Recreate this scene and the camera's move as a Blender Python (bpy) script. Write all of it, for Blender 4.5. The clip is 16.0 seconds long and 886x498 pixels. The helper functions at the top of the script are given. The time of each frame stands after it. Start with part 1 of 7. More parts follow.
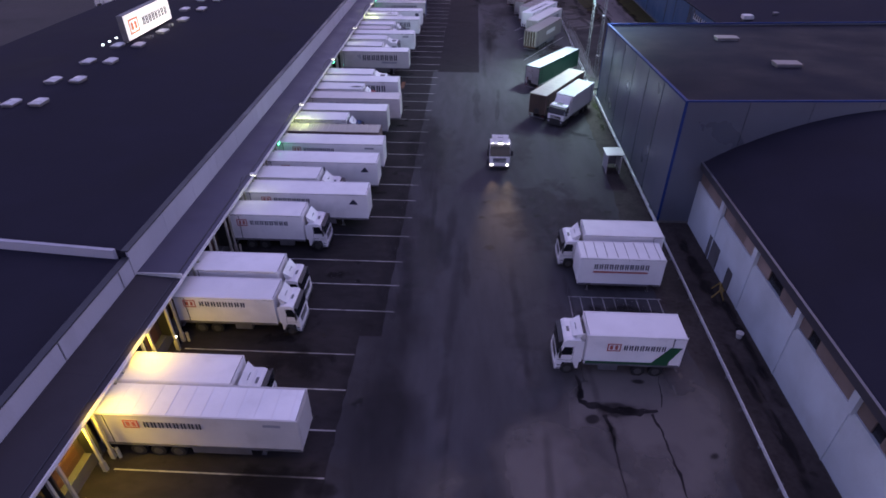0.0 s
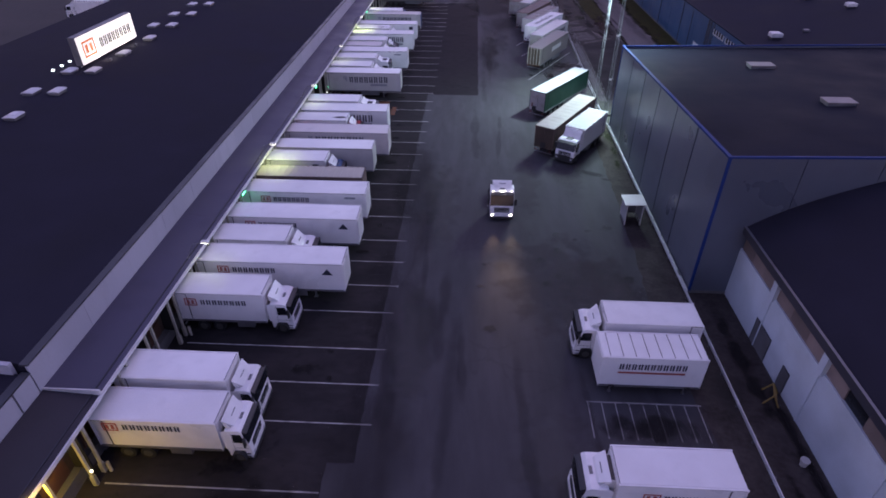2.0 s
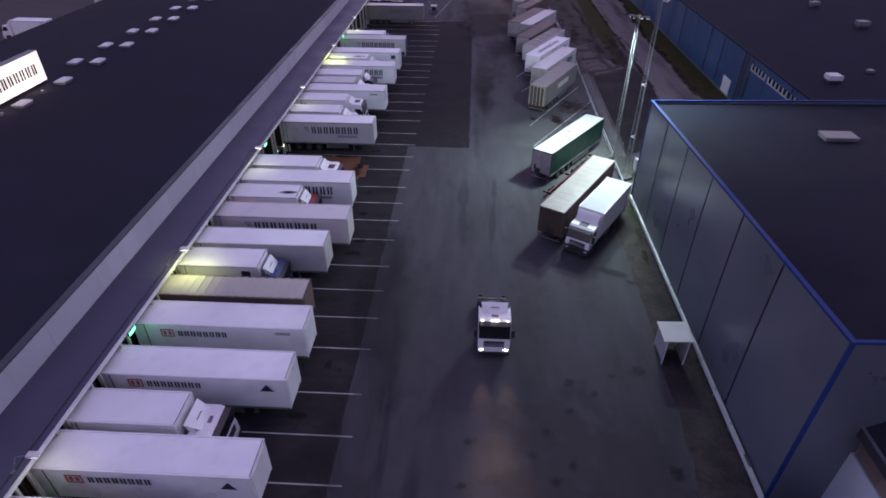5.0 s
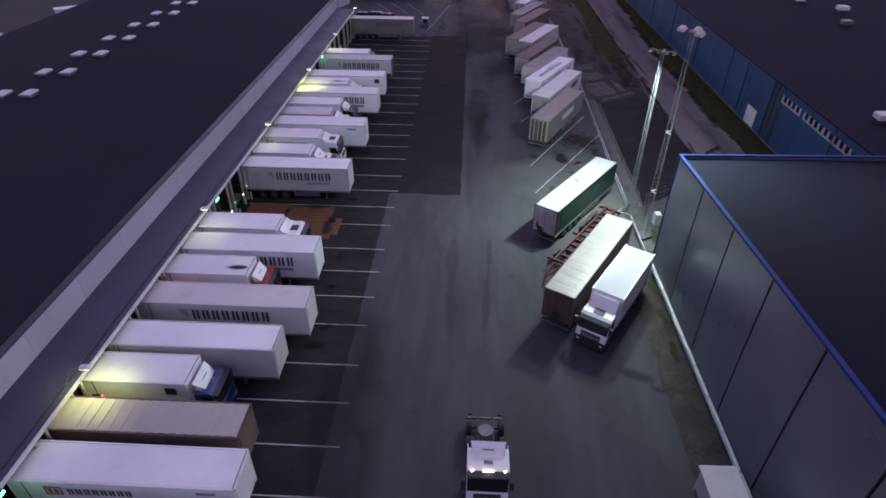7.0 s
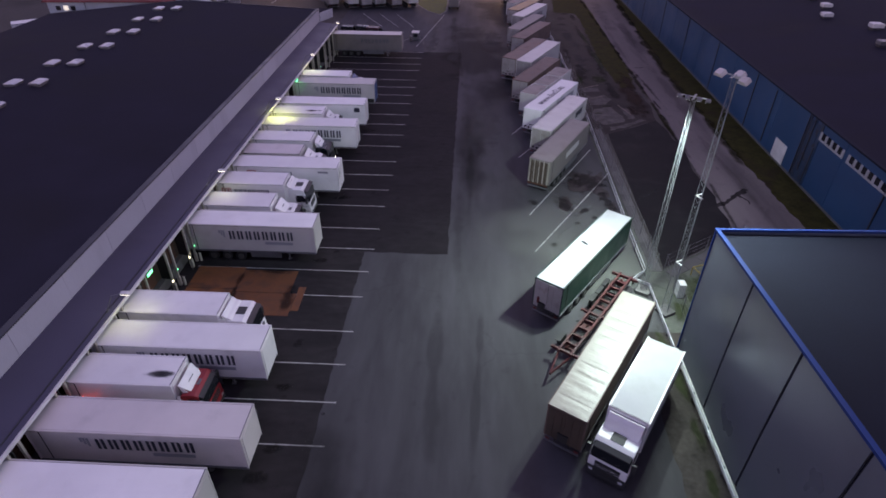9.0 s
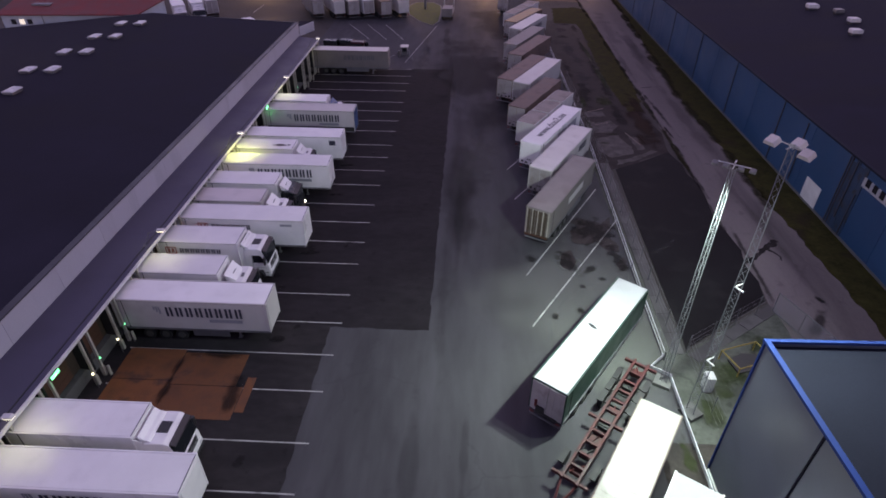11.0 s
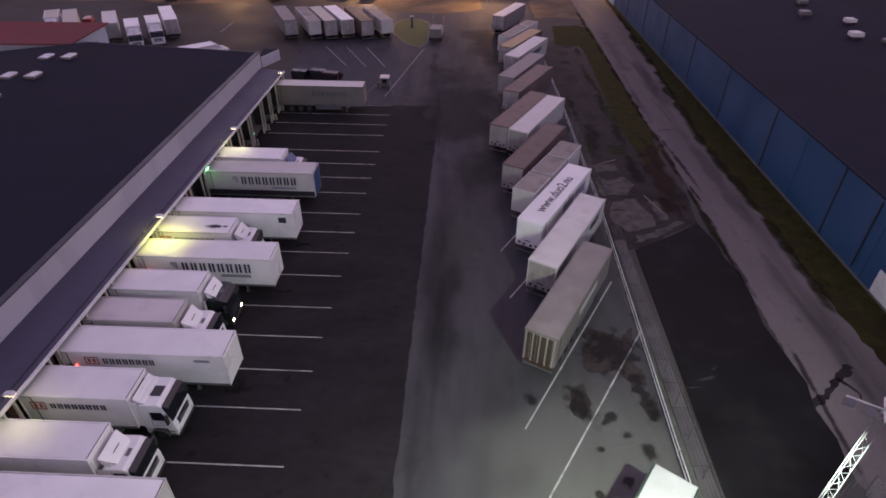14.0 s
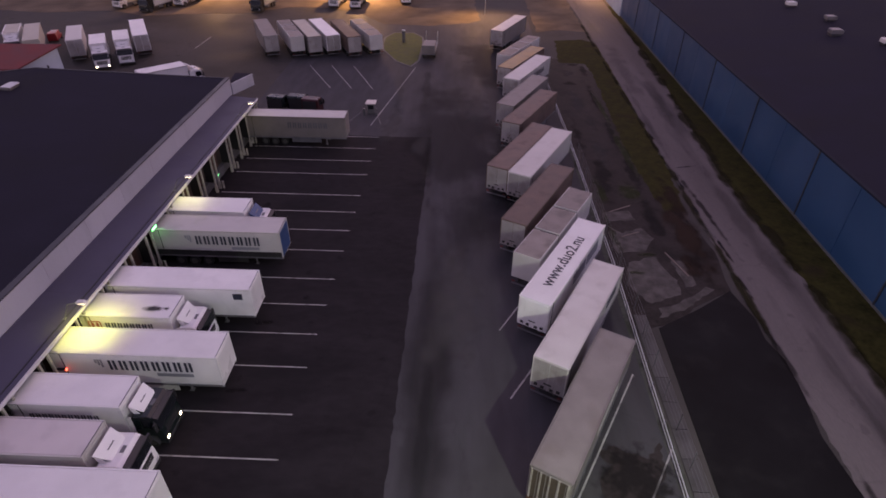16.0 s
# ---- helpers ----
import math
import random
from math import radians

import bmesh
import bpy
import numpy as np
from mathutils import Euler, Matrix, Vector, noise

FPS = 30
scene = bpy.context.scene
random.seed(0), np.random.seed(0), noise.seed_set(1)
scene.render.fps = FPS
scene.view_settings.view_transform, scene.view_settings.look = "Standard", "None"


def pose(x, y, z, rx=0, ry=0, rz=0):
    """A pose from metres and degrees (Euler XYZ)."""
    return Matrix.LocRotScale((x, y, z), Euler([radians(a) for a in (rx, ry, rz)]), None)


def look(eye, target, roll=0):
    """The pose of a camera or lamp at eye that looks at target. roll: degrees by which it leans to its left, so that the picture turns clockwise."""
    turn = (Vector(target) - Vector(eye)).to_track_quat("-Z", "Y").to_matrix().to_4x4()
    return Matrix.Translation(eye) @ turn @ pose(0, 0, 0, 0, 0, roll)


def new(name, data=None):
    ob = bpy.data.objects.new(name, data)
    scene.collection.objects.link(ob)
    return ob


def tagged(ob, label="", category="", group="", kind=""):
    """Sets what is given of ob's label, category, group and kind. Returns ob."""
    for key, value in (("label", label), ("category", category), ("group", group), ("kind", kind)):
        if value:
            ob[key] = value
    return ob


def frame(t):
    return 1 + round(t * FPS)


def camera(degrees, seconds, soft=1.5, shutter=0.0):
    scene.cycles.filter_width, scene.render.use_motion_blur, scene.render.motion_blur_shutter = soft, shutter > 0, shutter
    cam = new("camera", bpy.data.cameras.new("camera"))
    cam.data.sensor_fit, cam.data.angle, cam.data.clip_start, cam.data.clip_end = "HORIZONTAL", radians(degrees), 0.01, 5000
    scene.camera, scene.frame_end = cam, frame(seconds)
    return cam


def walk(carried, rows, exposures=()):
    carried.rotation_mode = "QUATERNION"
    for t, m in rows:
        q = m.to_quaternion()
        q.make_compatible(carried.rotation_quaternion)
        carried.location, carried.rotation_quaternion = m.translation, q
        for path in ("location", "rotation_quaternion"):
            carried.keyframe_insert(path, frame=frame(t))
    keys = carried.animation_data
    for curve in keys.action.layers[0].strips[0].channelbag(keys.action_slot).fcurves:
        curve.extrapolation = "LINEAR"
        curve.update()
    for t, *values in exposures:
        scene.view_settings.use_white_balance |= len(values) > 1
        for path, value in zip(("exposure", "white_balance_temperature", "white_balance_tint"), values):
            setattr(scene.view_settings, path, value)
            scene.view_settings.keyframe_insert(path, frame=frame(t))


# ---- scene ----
cam = camera(75.3, 16.0, 1.7)
PATH = [
    (0, (2.281, 0.197, 32.294), (2.202, 1.839, 31.155), 0.1),
    (0.5, (2.235, 2.986, 32.357), (2.158, 4.627, 31.216), 0.1),
    (1, (2.255, 5.813, 32.446), (2.177, 7.453, 31.304), 0.0),
    (1.5, (2.352, 8.828, 32.493), (2.272, 10.467, 31.35), 0.0),
    (2, (2.452, 11.928, 32.49), (2.373, 13.568, 31.347), 0.1),
    (2.5, (2.53, 15.156, 32.475), (2.452, 16.796, 31.332), 0.2),
    (3, (2.648, 18.473, 32.506), (2.572, 20.112, 31.363), 0.2),
    (3.5, (2.873, 21.78, 32.499), (2.797, 23.418, 31.355), 0.3),
    (4, (3.21, 25.159, 32.535), (3.13, 26.797, 31.39), 0.2),
    (6.5, (4.091, 41.659, 32.656), (4.018, 43.295, 31.507), 0.4),
    (7, (4.209, 44.709, 32.648), (4.14, 46.345, 31.499), 0.5),
    (7.5, (4.47, 47.789, 32.658), (4.402, 49.424, 31.507), 0.5),
    (8, (4.636, 50.801, 32.567), (4.57, 52.437, 31.419), 0.5),
    (8.5, (4.891, 53.706, 32.492), (4.825, 55.343, 31.345), 0.4),
    (9, (5.113, 56.554, 32.459), (5.047, 58.191, 31.313), 0.5),
    (11.5, (6.468, 70.118, 32.555), (6.404, 71.753, 31.406), 0.5),
    (12, (6.688, 72.91, 32.627), (6.626, 74.545, 31.478), 0.5),
    (12.5, (6.916, 75.77, 32.685), (6.854, 77.404, 31.534), 0.5),
    (13, (7.128, 78.644, 32.708), (7.066, 80.28, 31.559), 0.5),
    (13.5, (7.252, 81.538, 32.739), (7.193, 83.174, 31.59), 0.6),
    (14, (7.386, 84.402, 32.9), (7.329, 86.036, 31.748), 0.6),
    (14.5, (7.611, 87.35, 33.034), (7.554, 88.982, 31.88), 0.6),
    (15, (7.732, 90.175, 33.049), (7.676, 91.807, 31.895), 0.6),
    (15.5, (7.759, 92.942, 33.078), (7.707, 94.574, 31.924), 0.6),
    (16, (7.887, 95.701, 33.097), (7.833, 97.334, 31.943), 0.6),
]
walk(cam, [(t, look(eye, target, roll)) for t, eye, target, roll in PATH],
     [(0.0, 0.0, 6500, 18), (4.0, -0.05, 6900, 18), (9.0, -0.15, 7700, 18), (12.5, -0.1, 8500, 18), (16.0, -0.03, 9800, 20)])

# ---- world and large lights ----
world = bpy.data.worlds.new("dusk")
scene.world = world
world.use_nodes = True
wn = world.node_tree.nodes
wl = world.node_tree.links
sky = wn.new("ShaderNodeTexSky")
sky.sky_type = "NISHITA"
sky.sun_disc = False
sky.sun_elevation = radians(50.0)
sky.sun_rotation = radians(20.0)
sky.air_density, sky.dust_density, sky.ozone_density = 1.0, 0.4, 3.0
wn["Background"].inputs["Strength"].default_value = 0.176
tint = wn.new("ShaderNodeMix")
tint.data_type, tint.blend_type = "RGBA", "MULTIPLY"
tint.inputs["Factor"].default_value = 1.0
tint.inputs[7].default_value = (1.45, 0.95, 1.09, 1)
wl.new(sky.outputs["Color"], tint.inputs[6])
wl.new(tint.outputs[2], wn["Background"].inputs["Color"])


def lamp(name, kind, place, energy, colour, target=None, size=0.3, cone=150, blend=0.6):
    data = bpy.data.lights.new(name, kind)
    data.energy, data.color = energy, colour
    if kind == "SPOT":
        data.spot_size, data.spot_blend, data.shadow_soft_size = radians(cone), blend, size
    else:
        data.shadow_soft_size = size
    ob = new(name, data)
    ob.matrix_world = look(place, target) if target else pose(*place)
    return ob


FLOOD = (0.64, 0.95, 1.0)
MAST_1, MAST_2 = (21.4, 97.25), (22.6, 94.5)
lamp("flood_beam", "SPOT", (20.9, 96.7, 17.4), 20500, FLOOD, (9.5, 88.5, 0), 0.25, 122, 1.0)
lamp("flood_beam", "SPOT", (19.7, 95.9, 17.0), 19500, FLOOD, (16.0, 109.0, 0), 0.25, 140, 1.0)
lamp("flood_beam", "SPOT", (21.4, 93.7, 20.0), 8500, FLOOD, (16.5, 80.0, 0), 0.25, 124, 1.0)
lamp("flood_beam", "SPOT", (23.4, 94.0, 20.0), 14500, FLOOD, (27.5, 87.0, 10.8), 0.25, 100, 1.0)
STREET = ((12.5, 240.0), (44.0, 262.0), (-20.0, 258.0), (-58.0, 262.0))
SODIUM = (1.0, 0.68, 0.05)
for x, y, s in ((-19.3, 21.8, -1), (-19.3, 27.7, 1)):
    lamp("dock_glow", "SPOT", (x, y, 5.4), 430, SODIUM, (x + 1.9, y, 0), 0.3, 160, 0.6)
    lamp("dock_glow", "POINT", (-20.4, y + s * 1.3, 3.6), 300 - 90 * s, SODIUM, None, 0.2)
    lamp("dock_glow", "SPOT", (-19.3, y + s * 0.9, 4.9), 400 - 260 * s, SODIUM, (-14.5, y + s * 4.0, 0), 0.3, 125, 1.0)
DOCK_LAMPS = ((49.3, 60, 0.5), (68.2, 480, 0.36), (87.0, 90, 0.5), (105.9, 80, 0.5), (125.6, 620, 0.26), (144.4, 200, 0.5), (163.8, 60, 0.5))
for y, e, c in DOCK_LAMPS:
    lamp("dock_glow", "SPOT", (-18.6, y, 6.3), e, (0.8, 1.0, c), (-19.4, y, 0), 0.25, 150, 0.8)
for y in (69.6, 80.6, 112.2):
    lamp("stop_glow", "POINT", (-18.9, y, 2.5), 3, (1.0, 0.1, 0.08), None, 0.08)
for y in (60.8, 91.9, 138.2):
    lamp("signal_glow", "POINT", (-19.6, y, 4.3), 14, (0.1, 1.0, 0.4), None, 0.08)
for y in (87.9, 94.9):
    lamp("sign_beam", "SPOT", (-46.3, y, 9.36), 260, (1.0, 0.93, 0.8), (-47.9, y, 10.6), 0.15, 150, 1.0)
    lamp("sign_beam", "SPOT", (-46.2, y, 9.5), 90, (1.0, 0.93, 0.72), (-46.7, y + 0.6, 9.0), 0.1, 165, 0.9)
for x, y in STREET:
    lamp("street_glow", "SPOT", (x, y - 1.7, 10.7), 12000 if x > 40 else 15500 if x > 0 else 52000, (1.0, 0.63, 0.34), (x, y - 7, 0), 0.5, 134, 1.0)

# ---- materials ----
MATS = {}


def mat(name, colour, rough=0.6, metal=0.0, vary=0.25, scale=3.0, bump=0.0, stain=0.0, stain_scale=0.3, stain_colour=None, spec=0.5,
        emit=None, power=0.0, per_object=0.0, stretch=(1, 1, 1), rough_vary=0.12, grain=18.0, cracks=0.0, spots=0.0):
    """A surface with grain and blotches at two scales, in metres of the world."""
    if name in MATS:
        return MATS[name]
    m = bpy.data.materials.new(name)
    m.use_nodes = True
    nt = m.node_tree
    n, l = nt.nodes, nt.links
    bs = n["Principled BSDF"]
    geo = n.new("ShaderNodeNewGeometry")
    mp = n.new("ShaderNodeMapping")
    mp.inputs["Scale"].default_value = stretch
    l.new(geo.outputs["Position"], mp.inputs["Vector"])

    def tex(s, detail):
        t = n.new("ShaderNodeTexNoise")
        t.inputs["Scale"].default_value, t.inputs["Detail"].default_value = s, detail
        l.new(mp.outputs["Vector"], t.inputs["Vector"])
        return t

    big, small = tex(scale * 0.12, 5), tex(grain, 3)
    mix = n.new("ShaderNodeMath")
    mix.operation = "MULTIPLY_ADD"
    l.new(small.outputs["Fac"], mix.inputs[0])
    mix.inputs[1].default_value = 0.4 if grain > 3 else 0.55
    l.new(big.outputs["Fac"], mix.inputs[2])
    rng = n.new("ShaderNodeMapRange")
    rng.inputs["From Min"].default_value, rng.inputs["From Max"].default_value = 0.45, 0.95
    rng.inputs["To Min"].default_value, rng.inputs["To Max"].default_value = 1 - vary, 1 + vary
    l.new(mix.outputs[0], rng.inputs["Value"])
    col = n.new("ShaderNodeMix")
    col.data_type, col.blend_type = "RGBA", "MULTIPLY"
    col.inputs["Factor"].default_value = 1.0
    col.inputs[6].default_value = (*colour, 1)
    l.new(rng.outputs["Result"], col.inputs[7])
    out = col.outputs[2]
    if per_object:
        info = n.new("ShaderNodeObjectInfo")
        pr = n.new("ShaderNodeMapRange")
        pr.inputs["To Min"].default_value, pr.inputs["To Max"].default_value = 1 - per_object, 1 + per_object
        l.new(info.outputs["Random"], pr.inputs["Value"])
        c2 = n.new("ShaderNodeMix")
        c2.data_type, c2.blend_type = "RGBA", "MULTIPLY"
        c2.inputs["Factor"].default_value = 1.0
        l.new(out, c2.inputs[6])
        l.new(pr.outputs["Result"], c2.inputs[7])
        out = c2.outputs[2]
    if stain:
        st = tex(stain_scale, 6)
        ramp = n.new("ShaderNodeMapRange")
        ramp.inputs["From Min"].default_value, ramp.inputs["From Max"].default_value = 0.54, 0.68
        ramp.inputs["To Min"].default_value, ramp.inputs["To Max"].default_value = 0.0, stain
        l.new(st.outputs["Fac"], ramp.inputs["Value"])
        c3 = n.new("ShaderNodeMix")
        c3.data_type = "RGBA"
        l.new(ramp.outputs["Result"], c3.inputs["Factor"])
        l.new(out, c3.inputs[6])
        c3.inputs[7].default_value = (*(stain_colour or [c * 0.4 for c in colour]), 1)
        out = c3.outputs[2]
    def darken(mask, amount, out):
        c4 = n.new("ShaderNodeMix")
        c4.data_type = "RGBA"
        sc = n.new("ShaderNodeMath")
        sc.operation = "MULTIPLY"
        sc.inputs[1].default_value = amount
        l.new(mask, sc.inputs[0])
        l.new(sc.outputs[0], c4.inputs["Factor"])
        l.new(out, c4.inputs[6])
        c4.inputs[7].default_value = (*[c * 0.3 for c in colour], 1)
        return c4.outputs[2]

    if cracks:
        # wandering seams between old asphalt sheets, seen here and there
        wob = n.new("ShaderNodeTexNoise")
        wob.inputs["Scale"].default_value, wob.inputs["Detail"].default_value = 0.5, 4
        l.new(geo.outputs["Position"], wob.inputs["Vector"])
        add = n.new("ShaderNodeVectorMath")
        add.operation = "MULTIPLY_ADD"
        l.new(wob.outputs["Color"], add.inputs[0])
        add.inputs[1].default_value = (2.2, 2.2, 0)
        l.new(geo.outputs["Position"], add.inputs[2])
        vo = n.new("ShaderNodeTexVoronoi")
        vo.feature = "DISTANCE_TO_EDGE"
        vo.inputs["Scale"].default_value = 0.11
        l.new(add.outputs[0], vo.inputs["Vector"])
        cr = n.new("ShaderNodeMapRange")
        cr.inputs["From Min"].default_value, cr.inputs["From Max"].default_value = 0.004, 0.014
        cr.inputs["To Min"].default_value, cr.inputs["To Max"].default_value = 1.0, 0.0
        l.new(vo.outputs["Distance"], cr.inputs["Value"])
        gate = n.new("ShaderNodeTexNoise")
        gate.inputs["Scale"].default_value, gate.inputs["Detail"].default_value = 0.13, 3
        l.new(geo.outputs["Position"], gate.inputs["Vector"])
        gr = n.new("ShaderNodeMapRange")
        gr.inputs["From Min"].default_value, gr.inputs["From Max"].default_value = 0.45, 0.6
        l.new(gate.outputs["Fac"], gr.inputs["Value"])
        both = n.new("ShaderNodeMath")
        both.operation = "MULTIPLY"
        l.new(cr.outputs["Result"], both.inputs[0])
        l.new(gr.outputs["Result"], both.inputs[1])
        out = darken(both.outputs[0], cracks, out)
    if spots:
        # oil drips
        sp = n.new("ShaderNodeTexNoise")
        sp.inputs["Scale"].default_value, sp.inputs["Detail"].default_value = 0.75, 4
        l.new(geo.outputs["Position"], sp.inputs["Vector"])
        sr = n.new("ShaderNodeMapRange")
        sr.inputs["From Min"].default_value, sr.inputs["From Max"].default_value = 0.64, 0.71
        l.new(sp.outputs["Fac"], sr.inputs["Value"])
        out = darken(sr.outputs["Result"], spots, out)
    l.new(out, bs.inputs["Base Color"])
    rr = n.new("ShaderNodeMapRange")
    rr.inputs["From Min"].default_value, rr.inputs["From Max"].default_value = 0.3, 0.7
    rr.inputs["To Min"].default_value, rr.inputs["To Max"].default_value = max(0.02, rough - rough_vary), min(1, rough + rough_vary)
    l.new(big.outputs["Fac"], rr.inputs["Value"])
    l.new(rr.outputs["Result"], bs.inputs["Roughness"])
    bs.inputs["Metallic"].default_value = metal
    bs.inputs["Specular IOR Level"].default_value = spec
    if bump:
        b = n.new("ShaderNodeBump")
        b.inputs["Strength"].default_value, b.inputs["Distance"].default_value = bump, 0.02
        l.new(small.outputs["Fac"], b.inputs["Height"])
        l.new(b.outputs["Normal"], bs.inputs["Normal"])
    if emit:
        bs.inputs["Emission Color"].default_value = (*emit, 1)
        bs.inputs["Emission Strength"].default_value = power
    MATS[name] = m
    return m


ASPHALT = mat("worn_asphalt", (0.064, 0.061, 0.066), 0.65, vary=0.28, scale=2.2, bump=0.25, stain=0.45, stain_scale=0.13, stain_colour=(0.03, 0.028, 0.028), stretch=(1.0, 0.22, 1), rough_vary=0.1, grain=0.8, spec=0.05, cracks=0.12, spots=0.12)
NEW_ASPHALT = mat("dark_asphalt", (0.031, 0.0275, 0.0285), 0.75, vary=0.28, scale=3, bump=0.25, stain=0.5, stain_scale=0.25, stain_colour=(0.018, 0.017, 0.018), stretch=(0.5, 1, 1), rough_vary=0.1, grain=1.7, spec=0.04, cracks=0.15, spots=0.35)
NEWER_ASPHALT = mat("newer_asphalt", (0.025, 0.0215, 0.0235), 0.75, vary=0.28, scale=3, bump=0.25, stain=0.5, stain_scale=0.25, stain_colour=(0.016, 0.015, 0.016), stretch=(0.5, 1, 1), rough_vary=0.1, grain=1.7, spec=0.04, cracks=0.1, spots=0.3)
BLACK_ASPHALT = mat("black_asphalt", (0.014, 0.013, 0.014), 0.6, vary=0.4, scale=2, bump=0.3, stain=0.4, stain_scale=0.3, stain_colour=(0.03, 0.028, 0.028), spec=0.04, cracks=0, spots=0)
MOSSY = mat("mossy_paving", (0.082, 0.086, 0.074), 0.8, vary=0.4, scale=3, bump=0.4, stain=0.85, stain_scale=0.3, stain_colour=(0.03, 0.034, 0.022), grain=3, spec=0.05, cracks=0.4, spots=0.6)
ROADMAT = mat("service_road", (0.155, 0.134, 0.132), 0.7, vary=0.25, scale=2, bump=0.3, stain=0.6, stain_scale=0.3, stain_colour=(0.06, 0.055, 0.056), stretch=(1, 0.12, 1), spec=0.04, cracks=0.15, spots=0.25)
DIRT = mat("wet_dirt", (0.036, 0.03, 0.028), 0.65, vary=0.45, scale=5, bump=0.6, stain=0.8, stain_scale=0.22, stain_colour=(0.02, 0.018, 0.017), grain=3, spec=0.04, cracks=0, spots=0.6)
CONCRETE = mat("concrete", (0.13, 0.125, 0.12), 0.75, vary=0.3, scale=5, bump=0.3, stain=0.5, stain_scale=0.6, per_object=0.12)
GRASS = mat("rough_grass", (0.035, 0.033, 0.011), 0.9, vary=0.5, scale=6, bump=0.8, stain=0.7, stain_scale=0.25, stain_colour=(0.034, 0.024, 0.016), grain=2.5, spec=0.05)
LAWN = mat("lit_lawn", (0.07, 0.082, 0.018), 0.9, vary=0.4, scale=6, bump=0.8, grain=2.5)
FAR = mat("far_ground", (0.075, 0.068, 0.064), 0.7, vary=0.35, scale=0.6, bump=0.2, stain=0.5, stain_scale=0.05, spec=0.04, cracks=0.3, spots=0.4)
LINE = mat("road_paint", (0.4, 0.39, 0.37), 0.7, vary=0.3, scale=8, stain=0.75, stain_scale=1.3, stain_colour=(0.12, 0.115, 0.11))
RUSTPLATE = mat("rusty_steel_plate", (0.175, 0.062, 0.02), 0.7, vary=0.4, scale=5, stain=0.85, stain_scale=0.6, stain_colour=(0.075, 0.035, 0.024), per_object=0.2, bump=0.2)
ROOF = mat("roofing_felt", (0.027, 0.026, 0.038), 0.9, vary=0.2, scale=1.5, bump=0.15, stain=0.35, stain_scale=0.1, stain_colour=(0.026, 0.025, 0.028), spec=0.05)
FASCIA = mat("pale_cladding", (0.43, 0.42, 0.47), 0.5, vary=0.08, scale=1.5, per_object=0.05, stain=0.15, stain_scale=0.5, stretch=(1, 1, 0.2))
CANOPY = mat("canopy_sheet", (0.055, 0.052, 0.088), 0.55, vary=0.15, scale=2, per_object=0.04, stain=0.2, stain_scale=0.3)
DARKTRIM = mat("dark_trim", (0.035, 0.035, 0.045), 0.5, vary=0.1)
CANOPYDARK = mat("old_canopy_sheet", (0.03, 0.026, 0.034), 0.7, vary=0.3, scale=3, per_object=0.05, stain=0.3, stain_scale=0.4)
LIP = mat("white_edge", (0.62, 0.61, 0.6), 0.5, vary=0.15, scale=8)
POST = mat("post_paint", (0.42, 0.4, 0.33), 0.55, vary=0.2, scale=8, stain=0.3, stain_scale=2)
DOCKWALL = mat("dock_wall", (0.07, 0.05, 0.036), 0.8, vary=0.3, scale=5, stain=0.4, stain_scale=0.8)
DOCKDOOR = mat("brown_dock_door", (0.09, 0.04, 0.024), 0.6, vary=0.2, scale=5, per_object=0.2)
RUBBER = mat("black_rubber", (0.018, 0.018, 0.018), 0.8, vary=0.3)
WHITE = mat("white_paint", (0.83, 0.81, 0.8), 0.35, vary=0.07, scale=3, per_object=0.06, stain=0.14, stain_scale=0.6)
OFFWHITE = mat("greyed_white_paint", (0.57, 0.545, 0.52), 0.45, vary=0.1, scale=3, per_object=0.06, stain=0.35, stain_scale=0.5, stain_colour=(0.38, 0.35, 0.32))
ROOFWHITE = mat("white_roof_sheet", (0.83, 0.81, 0.8), 0.45, vary=0.1, scale=2, per_object=0.06, stain=0.14, stain_scale=0.9, stain_colour=(0.55, 0.53, 0.52))
PINKISH = mat("pale_rose_paint", (0.64, 0.585, 0.575), 0.45, vary=0.08, scale=3, stain=0.2, stain_scale=0.5)
TARP = mat("brown_tarpaulin", (0.14, 0.094, 0.078), 0.65, vary=0.35, scale=4, per_object=0.2, stain=0.6, stain_scale=0.9, stain_colour=(0.075, 0.052, 0.045), bump=0.3)
# Tan colour holds the street lamp's yellow light on one trailer roof.
LAMPTAN = mat("lamp_tinted_tarpaulin", (0.4, 0.27, 0.13), 0.6, vary=0.2, scale=4, stain=0.3, stain_scale=0.7)
SAND = mat("sandy_ground", (0.15, 0.115, 0.085), 0.9, vary=0.35, scale=1.5, bump=0.3, stain=0.6, stain_scale=0.12, stain_colour=(0.07, 0.055, 0.045), spec=0.04)
TARPGREY = mat("grey_tarpaulin", (0.21, 0.187, 0.175), 0.6, vary=0.2, scale=4, per_object=0.12, stain=0.45, stain_scale=0.5, stain_colour=(0.17, 0.14, 0.12))
CREAM = mat("cream_roof_sheet", (0.46, 0.425, 0.36), 0.55, vary=0.12, scale=4, stain=0.35, stain_scale=0.6, stain_colour=(0.4, 0.36, 0.28))
CREASED = mat("creased_cream_sheet", (0.34, 0.32, 0.26), 0.4, vary=0.14, scale=4, bump=1.0, grain=1.5, stain=0.3, stain_scale=0.6, stain_colour=(0.36, 0.33, 0.27), rough_vary=0.06)
DULLEND = mat("dusty_end_doors", (0.36, 0.33, 0.32), 0.55, vary=0.2, scale=5, per_object=0.1, stain=0.5, stain_scale=0.9, stain_colour=(0.2, 0.16, 0.14))
